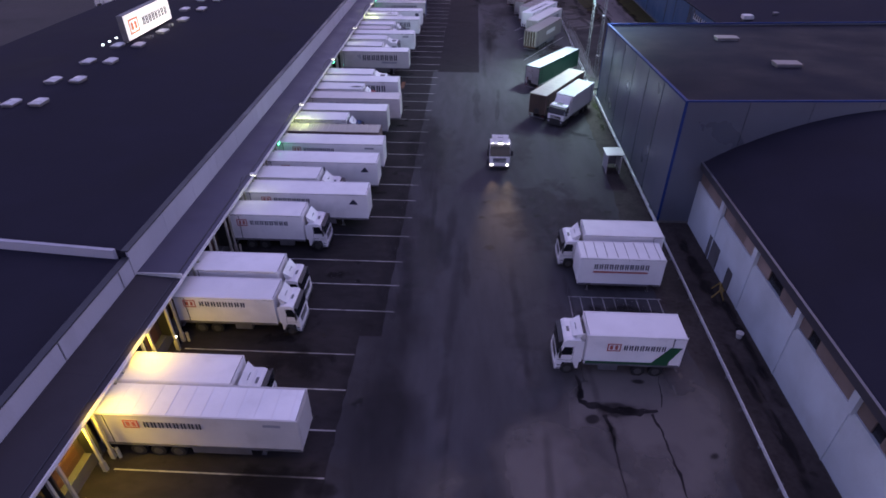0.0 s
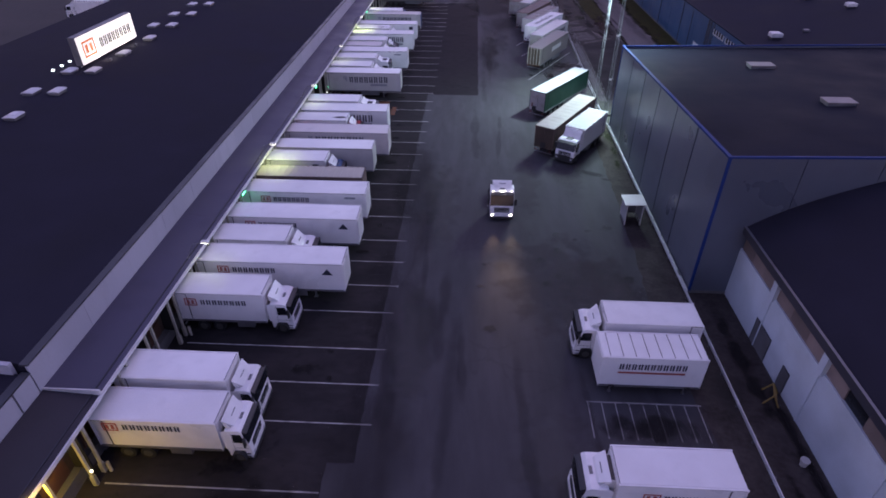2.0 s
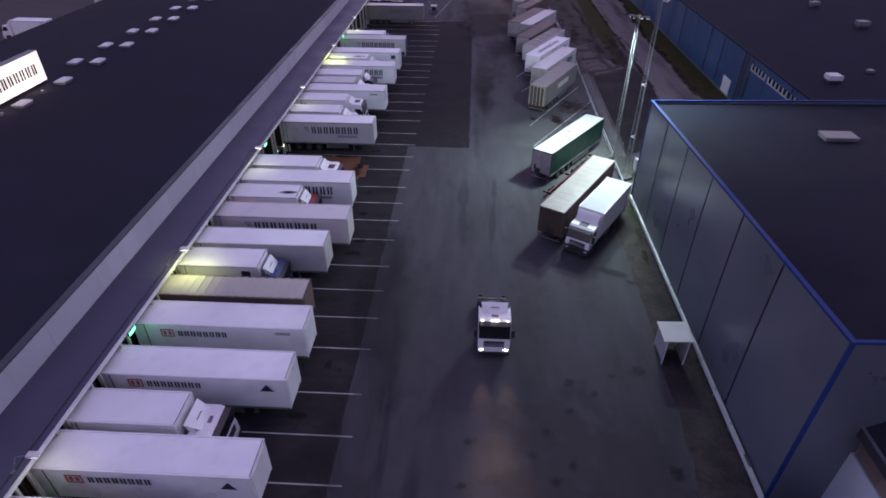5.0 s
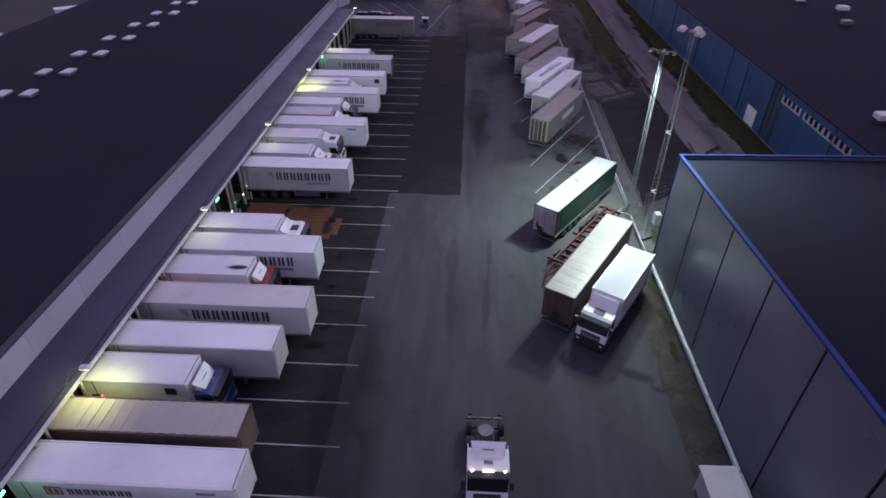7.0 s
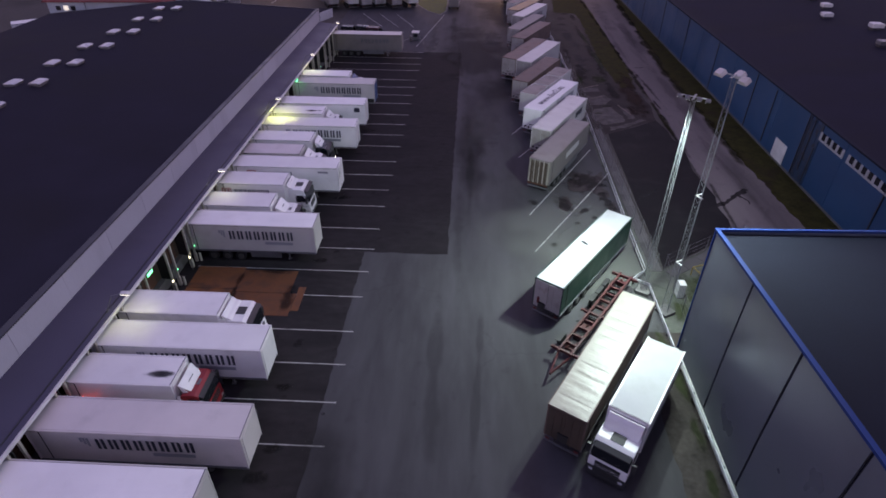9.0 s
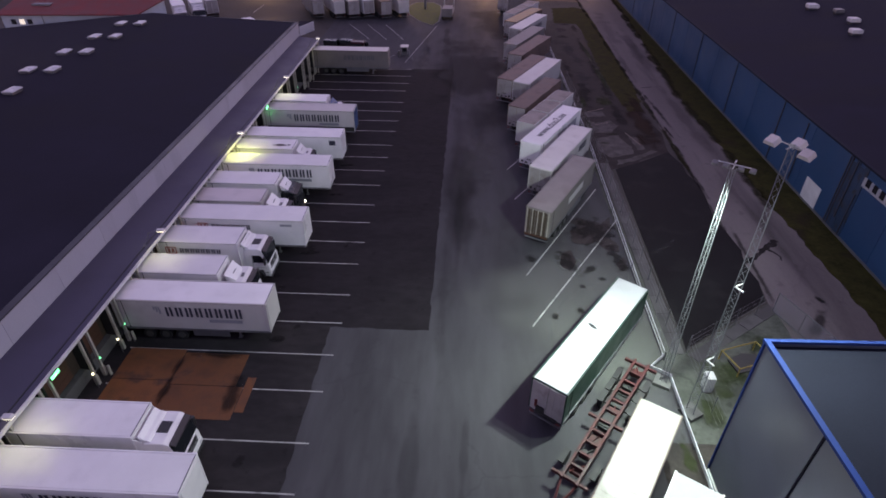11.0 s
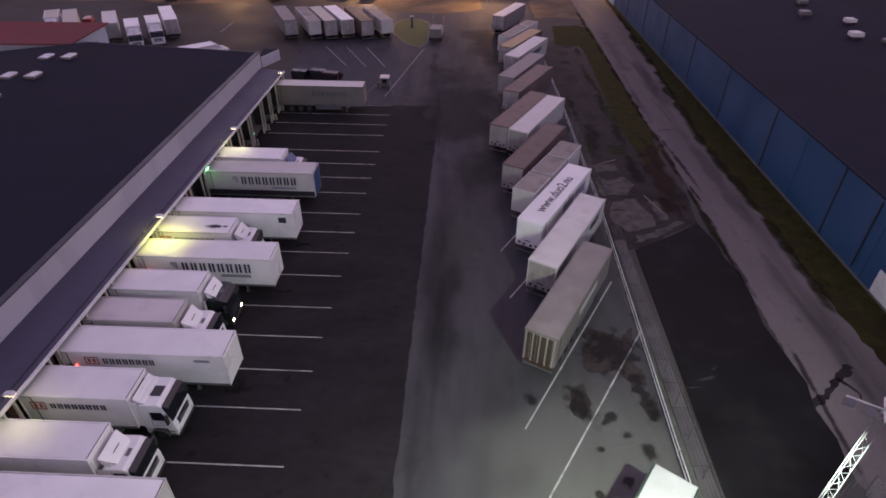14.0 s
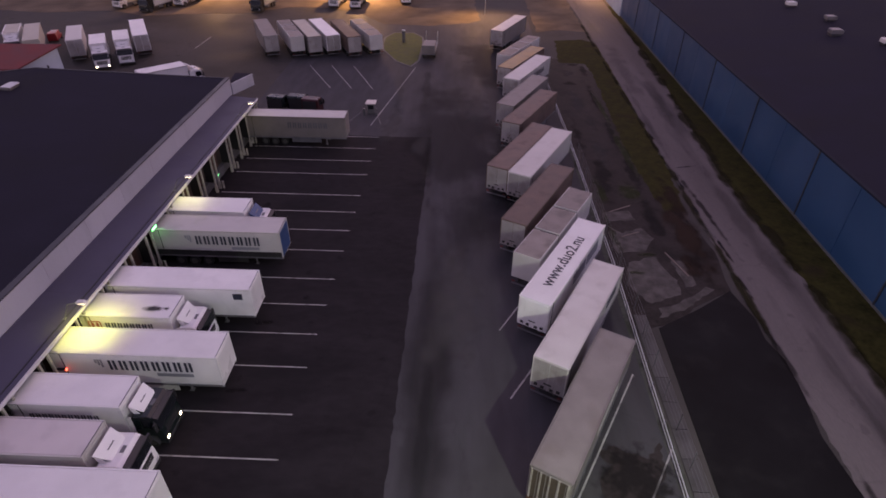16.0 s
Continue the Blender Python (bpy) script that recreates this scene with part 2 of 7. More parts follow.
STAKE = mat("dull_stake_paint", (0.36, 0.33, 0.29), 0.6, vary=0.25, scale=8, stain=0.5, stain_scale=1.5, stain_colour=(0.16, 0.1, 0.07))
GREEN = mat("dark_green_curtain", (0.01, 0.04, 0.028), 0.4, vary=0.2, scale=4)
GREENMARK = mat("green_marking", (0.012, 0.085, 0.035), 0.4, vary=0.1)
REDMARK = mat("red_marking", (0.43, 0.11, 0.09), 0.4, vary=0.1)
INK = mat("dark_marking", (0.03, 0.035, 0.055), 0.4, vary=0.1)
PALEMARK = mat("faded_marking", (0.3, 0.3, 0.33), 0.5, vary=0.1)
STEEL = mat("galvanised_steel", (0.5, 0.51, 0.52), 0.4, 0.8, vary=0.2, scale=8, per_object=0.08)
GREYSTEEL = mat("grey_steel", (0.16, 0.16, 0.17), 0.5, 0.4, vary=0.25, scale=8)
CHASSIS = mat("chassis_black", (0.025, 0.024, 0.024), 0.6, vary=0.3, scale=8)
REDSTEEL = mat("red_chassis_paint", (0.075, 0.011, 0.011), 0.6, vary=0.35, scale=8, stain=0.95, stain_scale=1.6, stain_colour=(0.016, 0.011, 0.011))
GLASS = mat("dark_glass", (0.012, 0.014, 0.018), 0.1, vary=0.1, spec=0.4, rough_vary=0.03)
PLASTIC = mat("dark_plastic", (0.03, 0.03, 0.032), 0.5, vary=0.2)
CABRED = mat("red_cab_paint", (0.28, 0.018, 0.024), 0.35, vary=0.08)
CABBLUE = mat("blue_cab_paint", (0.03, 0.075, 0.19), 0.45, vary=0.08)
CABDARK = mat("dark_green_cab_paint", (0.009, 0.017, 0.017), 0.25, vary=0.08)
RIM = mat("wheel_rim", (0.07, 0.068, 0.066), 0.5, 0.2, vary=0.15)
HALLGREY = mat("grey_steel_cladding", (0.118, 0.132, 0.168), 0.36, 0.25, vary=0.1, scale=1.2, per_object=0.05, stain=0.15, stain_scale=0.3)
TRIMBLUE = mat("blue_trim", (0.012, 0.036, 0.15), 0.65, vary=0.1, spec=0.15)
HALLBLUE = mat("blue_cladding", (0.016, 0.066, 0.15), 0.45, vary=0.12, scale=1.5, per_object=0.08, stain=0.25, stain_scale=0.4, stain_colour=(0.02, 0.05, 0.12))
WALLWHITE = mat("whitewashed_wall", (0.47, 0.52, 0.57), 0.7, vary=0.2, scale=2, per_object=0.03, stain=0.15, stain_scale=0.3)
BOARD = mat("weathered_board", (0.17, 0.13, 0.115), 0.75, vary=0.3, scale=4, per_object=0.25)
BLUEBLOTCH = mat("blotched_blue_sheet", (0.014, 0.04, 0.08), 0.6, vary=0.3, scale=6, stain=0.9, stain_scale=1.1, stain_colour=(0.03, 0.026, 0.025), per_object=0.15)
REDROOF = mat("red_tile_roof", (0.19, 0.034, 0.034), 0.7, vary=0.25, scale=4)
SKYLIGHT = mat("milky_dome", (0.52, 0.52, 0.54), 0.3, vary=0.06)
SIGNFACE = mat("lit_sign_face", (0.8, 0.8, 0.78), 0.5, vary=0.03, emit=(1.0, 0.95, 0.84), power=0.82)
BULB = mat("cool_bulb", (0.8, 0.8, 0.8), 0.4, emit=(1.0, 1.0, 0.7), power=5)
FLOODBULB = mat("flood_lens", (0.8, 0.8, 0.8), 0.4, emit=(0.85, 1.0, 0.97), power=4)
LOTROOF = mat("weathered_roof_tarp", (0.42, 0.425, 0.43), 0.55, vary=0.15, scale=3, stain=0.3, stain_scale=0.5, stain_colour=(0.3, 0.29, 0.27))
LOUVRE = mat("dull_louvre", (0.36, 0.37, 0.38), 0.5, vary=0.2)
BULBWARM = mat("sodium_bulb", (0.8, 0.7, 0.4), 0.4, emit=(1.0, 0.75, 0.2), power=9)
BULBGREEN = mat("green_signal", (0.1, 0.6, 0.3), 0.4, emit=(0.1, 1.0, 0.45), power=3.5)
BULBRED = mat("red_signal", (0.6, 0.1, 0.1), 0.4, emit=(1.0, 0.12, 0.1), power=4)
HEADON = mat("lit_headlamp", (0.8, 0.8, 0.8), 0.3, emit=(1.0, 0.93, 0.8), power=14)
HEADOFF = mat("headlamp_glass", (0.6, 0.6, 0.62), 0.15, vary=0.05)
CRUMB = mat("crumbled_seam", (0.03, 0.026, 0.026), 0.8, vary=0.6, scale=5, spec=0.05)
RUBBLE = mat("broken_slabs", (0.1, 0.088, 0.083), 0.8, vary=0.5, scale=8, stain=0.7, stain_scale=0.5, stain_colour=(0.05, 0.043, 0.04), spec=0.1)
TAIL = mat("dull_tail_lamp", (0.14, 0.02, 0.02), 0.4)
MASTPAINT = mat("mast_zinc", (0.17, 0.18, 0.19), 0.5, 0.1, vary=0.15, scale=8)
BORDER = mat("dark_old_concrete", (0.075, 0.072, 0.07), 0.75, vary=0.35, scale=5, bump=0.3, stain=0.6, stain_scale=0.5, per_object=0.2)
EAVE = mat("dull_eave_sheet", (0.022, 0.024, 0.036), 0.9, vary=0.2, spec=0.1)
BOXTOP = mat("beige_container_roof", (0.25, 0.215, 0.195), 0.65, vary=0.25, scale=4, per_object=0.12, stain=0.5, stain_scale=0.6)
HALLROOF = mat("hall_roof_sheet", (0.016, 0.017, 0.027), 0.7, vary=0.2, scale=1.5, stain=0.3, stain_scale=0.1, spec=0.03)
RAILSTEEL = mat("bright_rail_steel", (0.6, 0.62, 0.63), 0.4, 0.3, vary=0.2, scale=8)
EARTH = mat("damp_earth_and_gravel", (0.05, 0.042, 0.039), 0.7, vary=0.45, scale=5, bump=0.6, stain=0.8, stain_scale=0.3, stain_colour=(0.03, 0.027, 0.026), grain=3, spec=0.05, spots=0.6)
LINEFAINT = mat("rubbed_paint", (0.3, 0.29, 0.28), 0.75, vary=0.4, scale=8, stain=0.8, stain_scale=1.6, stain_colour=(0.07, 0.066, 0.064))
CABWINE = mat("dark_red_cab_paint", (0.05, 0.006, 0.008), 0.35)
INKFADED = mat("worn_dark_marking", (0.1, 0.1, 0.115), 0.5)
PUDDLE = mat("wet_ground", (0.034, 0.029, 0.027), 0.45, vary=0.35, scale=6, grain=3, spec=0.12)
YELLOWRAIL = mat("yellow_paint", (0.25, 0.17, 0.04), 0.6, vary=0.2)

# ---- mesh helpers ----


def box(bm, x0, x1, y0, y1, z0, z1, bevel=0.0):
    vs = [bm.verts.new((x, y, z)) for x in (x0, x1) for y in (y0, y1) for z in (z0, z1)]
    for f in ((0, 1, 3, 2), (4, 6, 7, 5), (0, 4, 5, 1), (2, 3, 7, 6), (0, 2, 6, 4), (1, 5, 7, 3)):
        bm.faces.new([vs[i] for i in f])
    if bevel:
        es = {e for v in vs for e in v.link_edges}
        bmesh.ops.bevel(bm, geom=list(es), offset=bevel, segments=2, affect="EDGES", profile=0.6)


def prism(bm, profile, y0, y1, bevel=0.0):
    """A profile of (x, z), drawn out along y."""
    a = [bm.verts.new((x, y0, z)) for x, z in profile]
    b = [bm.verts.new((x, y1, z)) for x, z in profile]
    bm.faces.new(a)
    bm.faces.new(list(reversed(b)))
    k = len(profile)
    for i in range(k):
        bm.faces.new((a[i], b[i], b[(i + 1) % k], a[(i + 1) % k])[::-1])
    bmesh.ops.recalc_face_normals(bm, faces=bm.faces[:])
    if bevel:
        bmesh.ops.bevel(bm, geom=list({e for v in a + b for e in v.link_edges}), offset=bevel, segments=2, affect="EDGES", profile=0.6)


def slab(bm, corners, z0, z1):
    """A flat polygon (x, y) with thickness."""
    a = [bm.verts.new((x, y, z0)) for x, y in corners]
    b = [bm.verts.new((x, y, z1)) for x, y in corners]
    k = len(corners)
    bm.faces.new(list(reversed(a)))
    bm.faces.new(b)
    for i in range(k):
        bm.faces.new((a[i], a[(i + 1) % k], b[(i + 1) % k], b[i]))
    bmesh.ops.recalc_face_normals(bm, faces=bm.faces[:])


def rod(bm, a, b, r, sides=6):
    a, b = Vector(a), Vector(b)
    d = (b - a).normalized()
    u = d.orthogonal().normalized()
    v = d.cross(u)
    rings = [[bm.verts.new(p + r * (math.cos(t) * u + math.sin(t) * v)) for t in (2 * math.pi * i / sides for i in range(sides))] for p in (a, b)]
    for i in range(sides):
        bm.faces.new((rings[0][i], rings[0][(i + 1) % sides], rings[1][(i + 1) % sides], rings[1][i]))
    bm.faces.new(list(reversed(rings[0])))
    bm.faces.new(rings[1])


CACHE = {}


def made(key, build, material):
    """A mesh that build(bm) fills, kept under key for repeats."""
    key = (key, material.name)
    if key not in CACHE:
        bm = bmesh.new()
        build(bm)
        me = bpy.data.meshes.new(str(key[0]) if isinstance(key[0], str) else str(key[0][0]))
        bm.to_mesh(me)
        bm.free()
        me.materials.append(material)
        CACHE[key] = me
    return CACHE[key]


def part(name, key, build, material, parent, label="", at=None):
    ob = new(name, made(key, build, material))
    ob.parent = parent
    if at is not None:
        ob.matrix_basis = at
    if label:
        tagged(ob, label)
    return ob


def solid(name, build, material, label, category, kind="", group="", parent=None):
    """A thing or a piece of the setting made of one mesh."""
    bm = bmesh.new()
    build(bm)
    me = bpy.data.meshes.new(name)
    bm.to_mesh(me)
    bm.free()
    me.materials.append(material)
    ob = new(name, me)
    ob.parent = parent
    return tagged(ob, label, category, group, kind)


def empty(name, m, label, category, group=""):
    ob = new(name)
    ob.empty_display_size = 0.5
    ob.matrix_basis = m
    return tagged(ob, label, category, group)


def stain_mat(name, colour, strength, rough=0.7, spec=0.05, scale=0.9):
    """A soft-edged, ragged stain that lets the surface below show through."""
    m = bpy.data.materials.new(name)
    m.use_nodes = True
    n, l = m.node_tree.nodes, m.node_tree.links
    bs = n["Principled BSDF"]
    bs.inputs["Base Color"].default_value = (*colour, 1)
    bs.inputs["Roughness"].default_value, bs.inputs["Specular IOR Level"].default_value = rough, spec
    tc, geo, info = n.new("ShaderNodeTexCoord"), n.new("ShaderNodeNewGeometry"), n.new("ShaderNodeObjectInfo")
    far = n.new("ShaderNodeVectorMath")
    far.operation = "LENGTH"
    l.new(tc.outputs["Object"], far.inputs[0])
    off = n.new("ShaderNodeMath")
    off.operation = "MULTIPLY"
    off.inputs[1].default_value = 90.0
    l.new(info.outputs["Random"], off.inputs[0])
    tex = n.new("ShaderNodeTexNoise")
    tex.noise_dimensions = "4D"
    tex.inputs["Scale"].default_value, tex.inputs["Detail"].default_value = scale, 5
    l.new(geo.outputs["Position"], tex.inputs["Vector"])
    l.new(off.outputs[0], tex.inputs["W"])
    edge = n.new("ShaderNodeMath")
    edge.operation = "MULTIPLY_ADD"
    edge.inputs[1].default_value = 2.4
    l.new(tex.outputs["Fac"], edge.inputs[0])
    l.new(far.outputs["Value"], edge.inputs[2])
    soft = n.new("ShaderNodeMapRange")
    soft.interpolation_type = "SMOOTHSTEP"
    soft.inputs["From Min"].default_value, soft.inputs["From Max"].default_value = 1.45, 2.05
    soft.inputs["To Min"].default_value, soft.inputs["To Max"].default_value = strength, 0.0
    l.new(edge.outputs[0], soft.inputs["Value"])
    rim = n.new("ShaderNodeMapRange")
    rim.inputs["From Min"].default_value, rim.inputs["From Max"].default_value = 0.7, 1.0
    rim.inputs["To Min"].default_value, rim.inputs["To Max"].default_value = 1.0, 0.0
    l.new(far.outputs["Value"], rim.inputs["Value"])
    both = n.new("ShaderNodeMath")
    both.operation = "MULTIPLY"
    l.new(soft.outputs["Result"], both.inputs[0])
    l.new(rim.outputs["Result"], both.inputs[1])
    l.new(both.outputs[0], bs.inputs["Alpha"])
    return m


WET = stain_mat("wet_patch", (0.022, 0.02, 0.02), 0.66, 0.6, 0.06, 1.3)
OIL = stain_mat("oil_drip", (0.018, 0.017, 0.017), 0.4, 0.5, 0.06, 2.6)
MOSS = stain_mat("moss", (0.05, 0.062, 0.026), 0.6, 0.9, 0.04, 1.1)
TYREMARK = stain_mat("dark_mud", (0.034, 0.03, 0.03), 0.8, 0.8, 0.04, 0.8)
TRACK = stain_mat("tyre_track", (0.03, 0.028, 0.029), 0.2, 0.8, 0.04, 0.25)
DUST = stain_mat("dried_dust", (0.12, 0.114, 0.11), 0.32, 0.9, 0.04, 0.5)
FLOODPALE = stain_mat("pale_floodlit_asphalt", (0.175, 0.178, 0.164), 0.6, 0.75, 0.06, 0.1)
DARKPATCH = stain_mat("dark_patch", (0.034, 0.031, 0.031), 0.4, 0.8, 0.04, 0.12)
SOOT = stain_mat("soot", (0.05, 0.05, 0.055), 0.85, 0.8, 0.05, 0.7)
DAMPSHADE = stain_mat("damp_and_shadow_patch", (0.02, 0.018, 0.018), 0.6, 0.7, 0.05, 0.6)
BROWNPATCH = stain_mat("pale_brown_patch", (0.17, 0.15, 0.136), 0.95, 0.9, 0.04, 0.16)
TURF = stain_mat("creeping_turf", (0.03, 0.027, 0.014), 0.8, 0.9, 0.04, 0.3)
REDMUD = stain_mat("red_brown_mud", (0.043, 0.027, 0.021), 0.85, 0.8, 0.04, 0.5)
SILT = stain_mat("pale_silt", (0.1, 0.092, 0.088), 0.4, 0.9, 0.04, 0.6)


def quad(bm):
    bm.faces.new([bm.verts.new((math.cos(a), math.sin(a), 0)) for a in (math.pi * i / 8 for i in range(16))])


def spread(x, y, z, a, b, turn=0):
    """Place and half sizes of a lying stain."""
    return pose(x, y, z, 0, 0, turn) @ Matrix.Diagonal((a, b, 1, 1))


def stain(x, y, z, a, b, turn, material, label):
    ob = new("stain", made("stain_quad", quad, material))
    ob.matrix_basis = spread(x, y, z, a, b, turn)
    return tagged(ob, label, "stain", kind="structure")

# ---- ground ----
def flat(name, corners, z, material, label, category="ground"):
    return solid(name, lambda bm: slab(bm, corners, z - 0.3, z), material, label, category, "structure")


def rect(x0, x1, y0, y1):
    return [(x0, y0), (x1, y0), (x1, y1), (x0, y1)]


def rough(corners, step=1.3, amp=0.35, seed=1):
    """The outline with wandering, uneven edges."""
    rnd = random.Random(seed)
    pts = []
    for (ax, ay), (bx, by) in zip(corners, corners[1:] + corners[:1]):
        d = math.hypot(bx - ax, by - ay)
        k = max(1, round(d / step))
        nx, ny = -(by - ay) / d, (bx - ax) / d
        for i in range(k):
            o = rnd.uniform(-amp, amp)
            pts.append((ax + (bx - ax) * i / k + nx * o, ay + (by - ay) * i / k + ny * o))
    return pts


solid("ground", lambda bm: slab(bm, rect(-1500, 1500, -1500, 1500), -0.5, 0.0), FAR, "wide brown-grey worn ground of the freight yard", "ground", "structure")
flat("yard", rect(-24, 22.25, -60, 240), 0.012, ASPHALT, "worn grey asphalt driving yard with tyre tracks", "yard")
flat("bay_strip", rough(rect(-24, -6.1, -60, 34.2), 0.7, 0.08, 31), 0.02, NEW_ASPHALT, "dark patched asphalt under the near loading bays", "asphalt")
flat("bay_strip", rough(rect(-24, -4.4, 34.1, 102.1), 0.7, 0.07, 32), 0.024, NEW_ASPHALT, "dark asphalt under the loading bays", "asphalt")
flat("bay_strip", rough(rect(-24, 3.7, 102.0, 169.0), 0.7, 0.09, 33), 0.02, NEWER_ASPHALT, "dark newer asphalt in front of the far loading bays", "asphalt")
flat("side_verge", [(20.6, -60), (25.5, -60), (25.5, 92.0), (19.6, 92.0)] + rough([(19.4, 80), (19.35, 67.5), (19.1, 63), (19.0, 58), (18.65, 53), (18.5, 48), (19.4, 38), (20.35, 31), (19.95, 28), (19.5, 23), (20.6, 8)], 1.1, 0.12, 8)[:-65], 0.016, EARTH, "strip of wet dirt and weeds along the halls", "dirt")
flat("side_verge", [(22.2, 92), (33.6, 92), (33.6, 107.2), (24.1, 100.6), (22.9, 100.4), (22.9, 170), (22.2, 170)], 0.015, MOSSY, "stained pale paving under the light masts", "paving")
flat("rubble_strip", rough([(22.9, 131), (24.9, 131.9), (32.7, 137.2), (33.4, 142), (31, 170), (30.6, 198), (27, 206), (22.4, 206)], 1.5, 0.3, 2), 0.022, DIRT, "brown earth strip beside the trailer row", "dirt")
for i, pts in enumerate(([(23.7, 147.6), (24.9, 146.4), (27.1, 147.4), (28.0, 145.4), (26.3, 142.9), (23.5, 142.8)], [(24.4, 141.2), (27.2, 142.2), (28.3, 138.6), (28.1, 136.4), (25.0, 135.0), (23.5, 138.0)], [(28.6, 141.8), (29.8, 141.6), (29.9, 138.0), (28.9, 137.6)], [(23.5, 150.4), (26.6, 150.9), (26.9, 148.9), (23.6, 148.5)], [(25.6, 134.4), (28.6, 135.9), (30.6, 137.6), (31.4, 137.3), (28.2, 134.7), (25.4, 133.2)])):
    flat("rubble_patch", rough(pts, 0.6, 0.16, 70 + i), 0.03 + 0.001 * i, RUBBLE, "pale broken concrete slab on the earth", "rubble")
for a, b in (((24.4, 150.5), (27.0, 152.0)), ((24.7, 145.6), (26.7, 146.6)), ((28.4, 143.0), (29.6, 139.2))):
    d = Vector((b[0] - a[0], b[1] - a[1], 0))
    ob = solid("board", lambda bm: box(bm, 0, d.length, -0.07, 0.07, 0.0, 0.05, 0.008), BOARD, "weathered board lying on the rubble", "board", group="loose boards")
    ob.matrix_basis = pose(a[0], a[1], 0.034, 0, 0, math.degrees(math.atan2(d.y, d.x)))
flat("verge", rough([(33.0, 151), (33.5, 157), (33.9, 164), (34.1, 171), (34.2, 183), (34.5, 207), (34.6, 216), (32.2, 219.5), (26.5, 218), (25.4, 203.6), (30.4, 203), (30.5, 192), (30.0, 180), (29.7, 166), (29.9, 157), (30.6, 151)], 0.8, 0.25, 5), 0.034, GRASS, "dull brown-green grass between earth and road", "grass")
flat("road", rough([(33.0, 92), (41.2, 92), (41.0, 111), (40.5, 125), (40.3, 137), (40.1, 149), (40.0, 160), (40.7, 172), (41.9, 190), (42.6, 207), (43.0, 221), (43.4, 262), (34.0, 262), (34.4, 240), (34.6, 210), (34.2, 179), (34.0, 163), (33.7, 148), (34.1, 139), (33.8, 128), (33.6, 118), (33.2, 107)], 0.8, 0.13, 6), 0.04, ROADMAT, "pale worn service road beside the blue hall", "road")
flat("verge", rough([(41.0, 92), (44.7, 92), (44.7, 250), (43.3, 250), (42.9, 221), (42.5, 207), (41.8, 190), (40.6, 172), (39.9, 160), (40.0, 149), (40.2, 137), (40.4, 125), (40.9, 111)], 0.9, 0.22, 7), 0.046, GRASS, "dull green grass verge along the blue hall", "grass")
flat("parcel", [(24.9, 131.9), (24.2, 100.9), (32.9, 107.2), (33.5, 110), (33.2, 112.6), (33.8, 115), (33.5, 118), (33.2, 121.5), (33.7, 125), (33.9, 128.6), (33.3, 131), (33.5, 133.5), (32.7, 137.2), (29.0, 134.5)], 0.052, BLACK_ASPHALT, "black fresh asphalt parcel beside the fence", "asphalt")
flat("sandy_ground", rough([(-90.6, 233.6), (-76.2, 236.6), (-65.8, 232.2), (-58.2, 234.4), (-43.7, 236.6), (-34.8, 243.3), (-23.4, 242.9), (-15.4, 236.0), (-10.1, 228.9), (0.7, 228.2), (8.5, 231.0), (11.4, 234.2), (10.2, 248.7), (10.2, 300), (-120, 300), (-120, 238)], 1.5, 0.3, 9), 0.018, SAND, "pale sandy ground under the street lamps", "sand")
flat("sandy_ground", rough([(23.3, 224.3), (27.1, 226.4), (33.9, 225.6), (33.9, 262), (23.3, 262)], 1.3, 0.3, 10), 0.018, SAND, "pale sandy ground beyond the grass", "sand")
flat("island", [(-8.4, 214), (-7.7, 209.2), (-4.6, 202.5), (-1.8, 199.6), (-0.7, 203), (-0.6, 214), (-1.0, 218.5), (-3.0, 221.6), (-7.0, 221.4), (-8.4, 218)], 0.12, LAWN, "small lit lawn island with a kerb", "lawn")


# Pale lot surface; its colour is lightened further where the mast floodlight pools.
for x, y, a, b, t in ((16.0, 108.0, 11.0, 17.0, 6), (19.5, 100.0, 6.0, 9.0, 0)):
    stain(x, y, 0.04 + 0.0006 * x, a, b, t, FLOODPALE, "pale worn surface of the lot")

flat("kerb", [(-8.75, 214), (-8.0, 209.0), (-4.8, 202.1), (-1.65, 199.1), (-0.35, 202.9), (-0.25, 214.1), (-0.7, 218.7), (-2.8, 222.0), (-7.2, 221.8), (-8.75, 218.2)], 0.1, CONCRETE, "pale kerb round the lawn island", "kerb")

# concrete border slabs round the parcel
def border(ax, ay, bx, by, w):
    d = Vector((bx - ax, by - ay, 0))
    k = max(1, round(d.length / 2.4))
    for i in range(k):
        m = Matrix.Translation(Vector((ax, ay, 0.045)) + d * ((i + 0.5) / k)) @ Matrix.Rotation(math.atan2(d.y, d.x), 4, "Z")
        yield m, d.length / k


wall_kerb = empty("concrete_border", pose(0, 0, 0), "cracked pale concrete slabs bordering the black asphalt", "border")
for run in ((23.4, 100.3, 23.65, 133.5, 1.05), (24.5, 99.9, 33.3, 106.3, 1.0)):
    for m, ln in border(*run):
        part("slab", ("slab", round(ln, 2), run[4]), lambda bm: box(bm, -ln / 2 + 0.015, ln / 2 - 0.015, -run[4] / 2, run[4] / 2, -0.15, 0.02, 0.015), BORDER, wall_kerb, at=m)

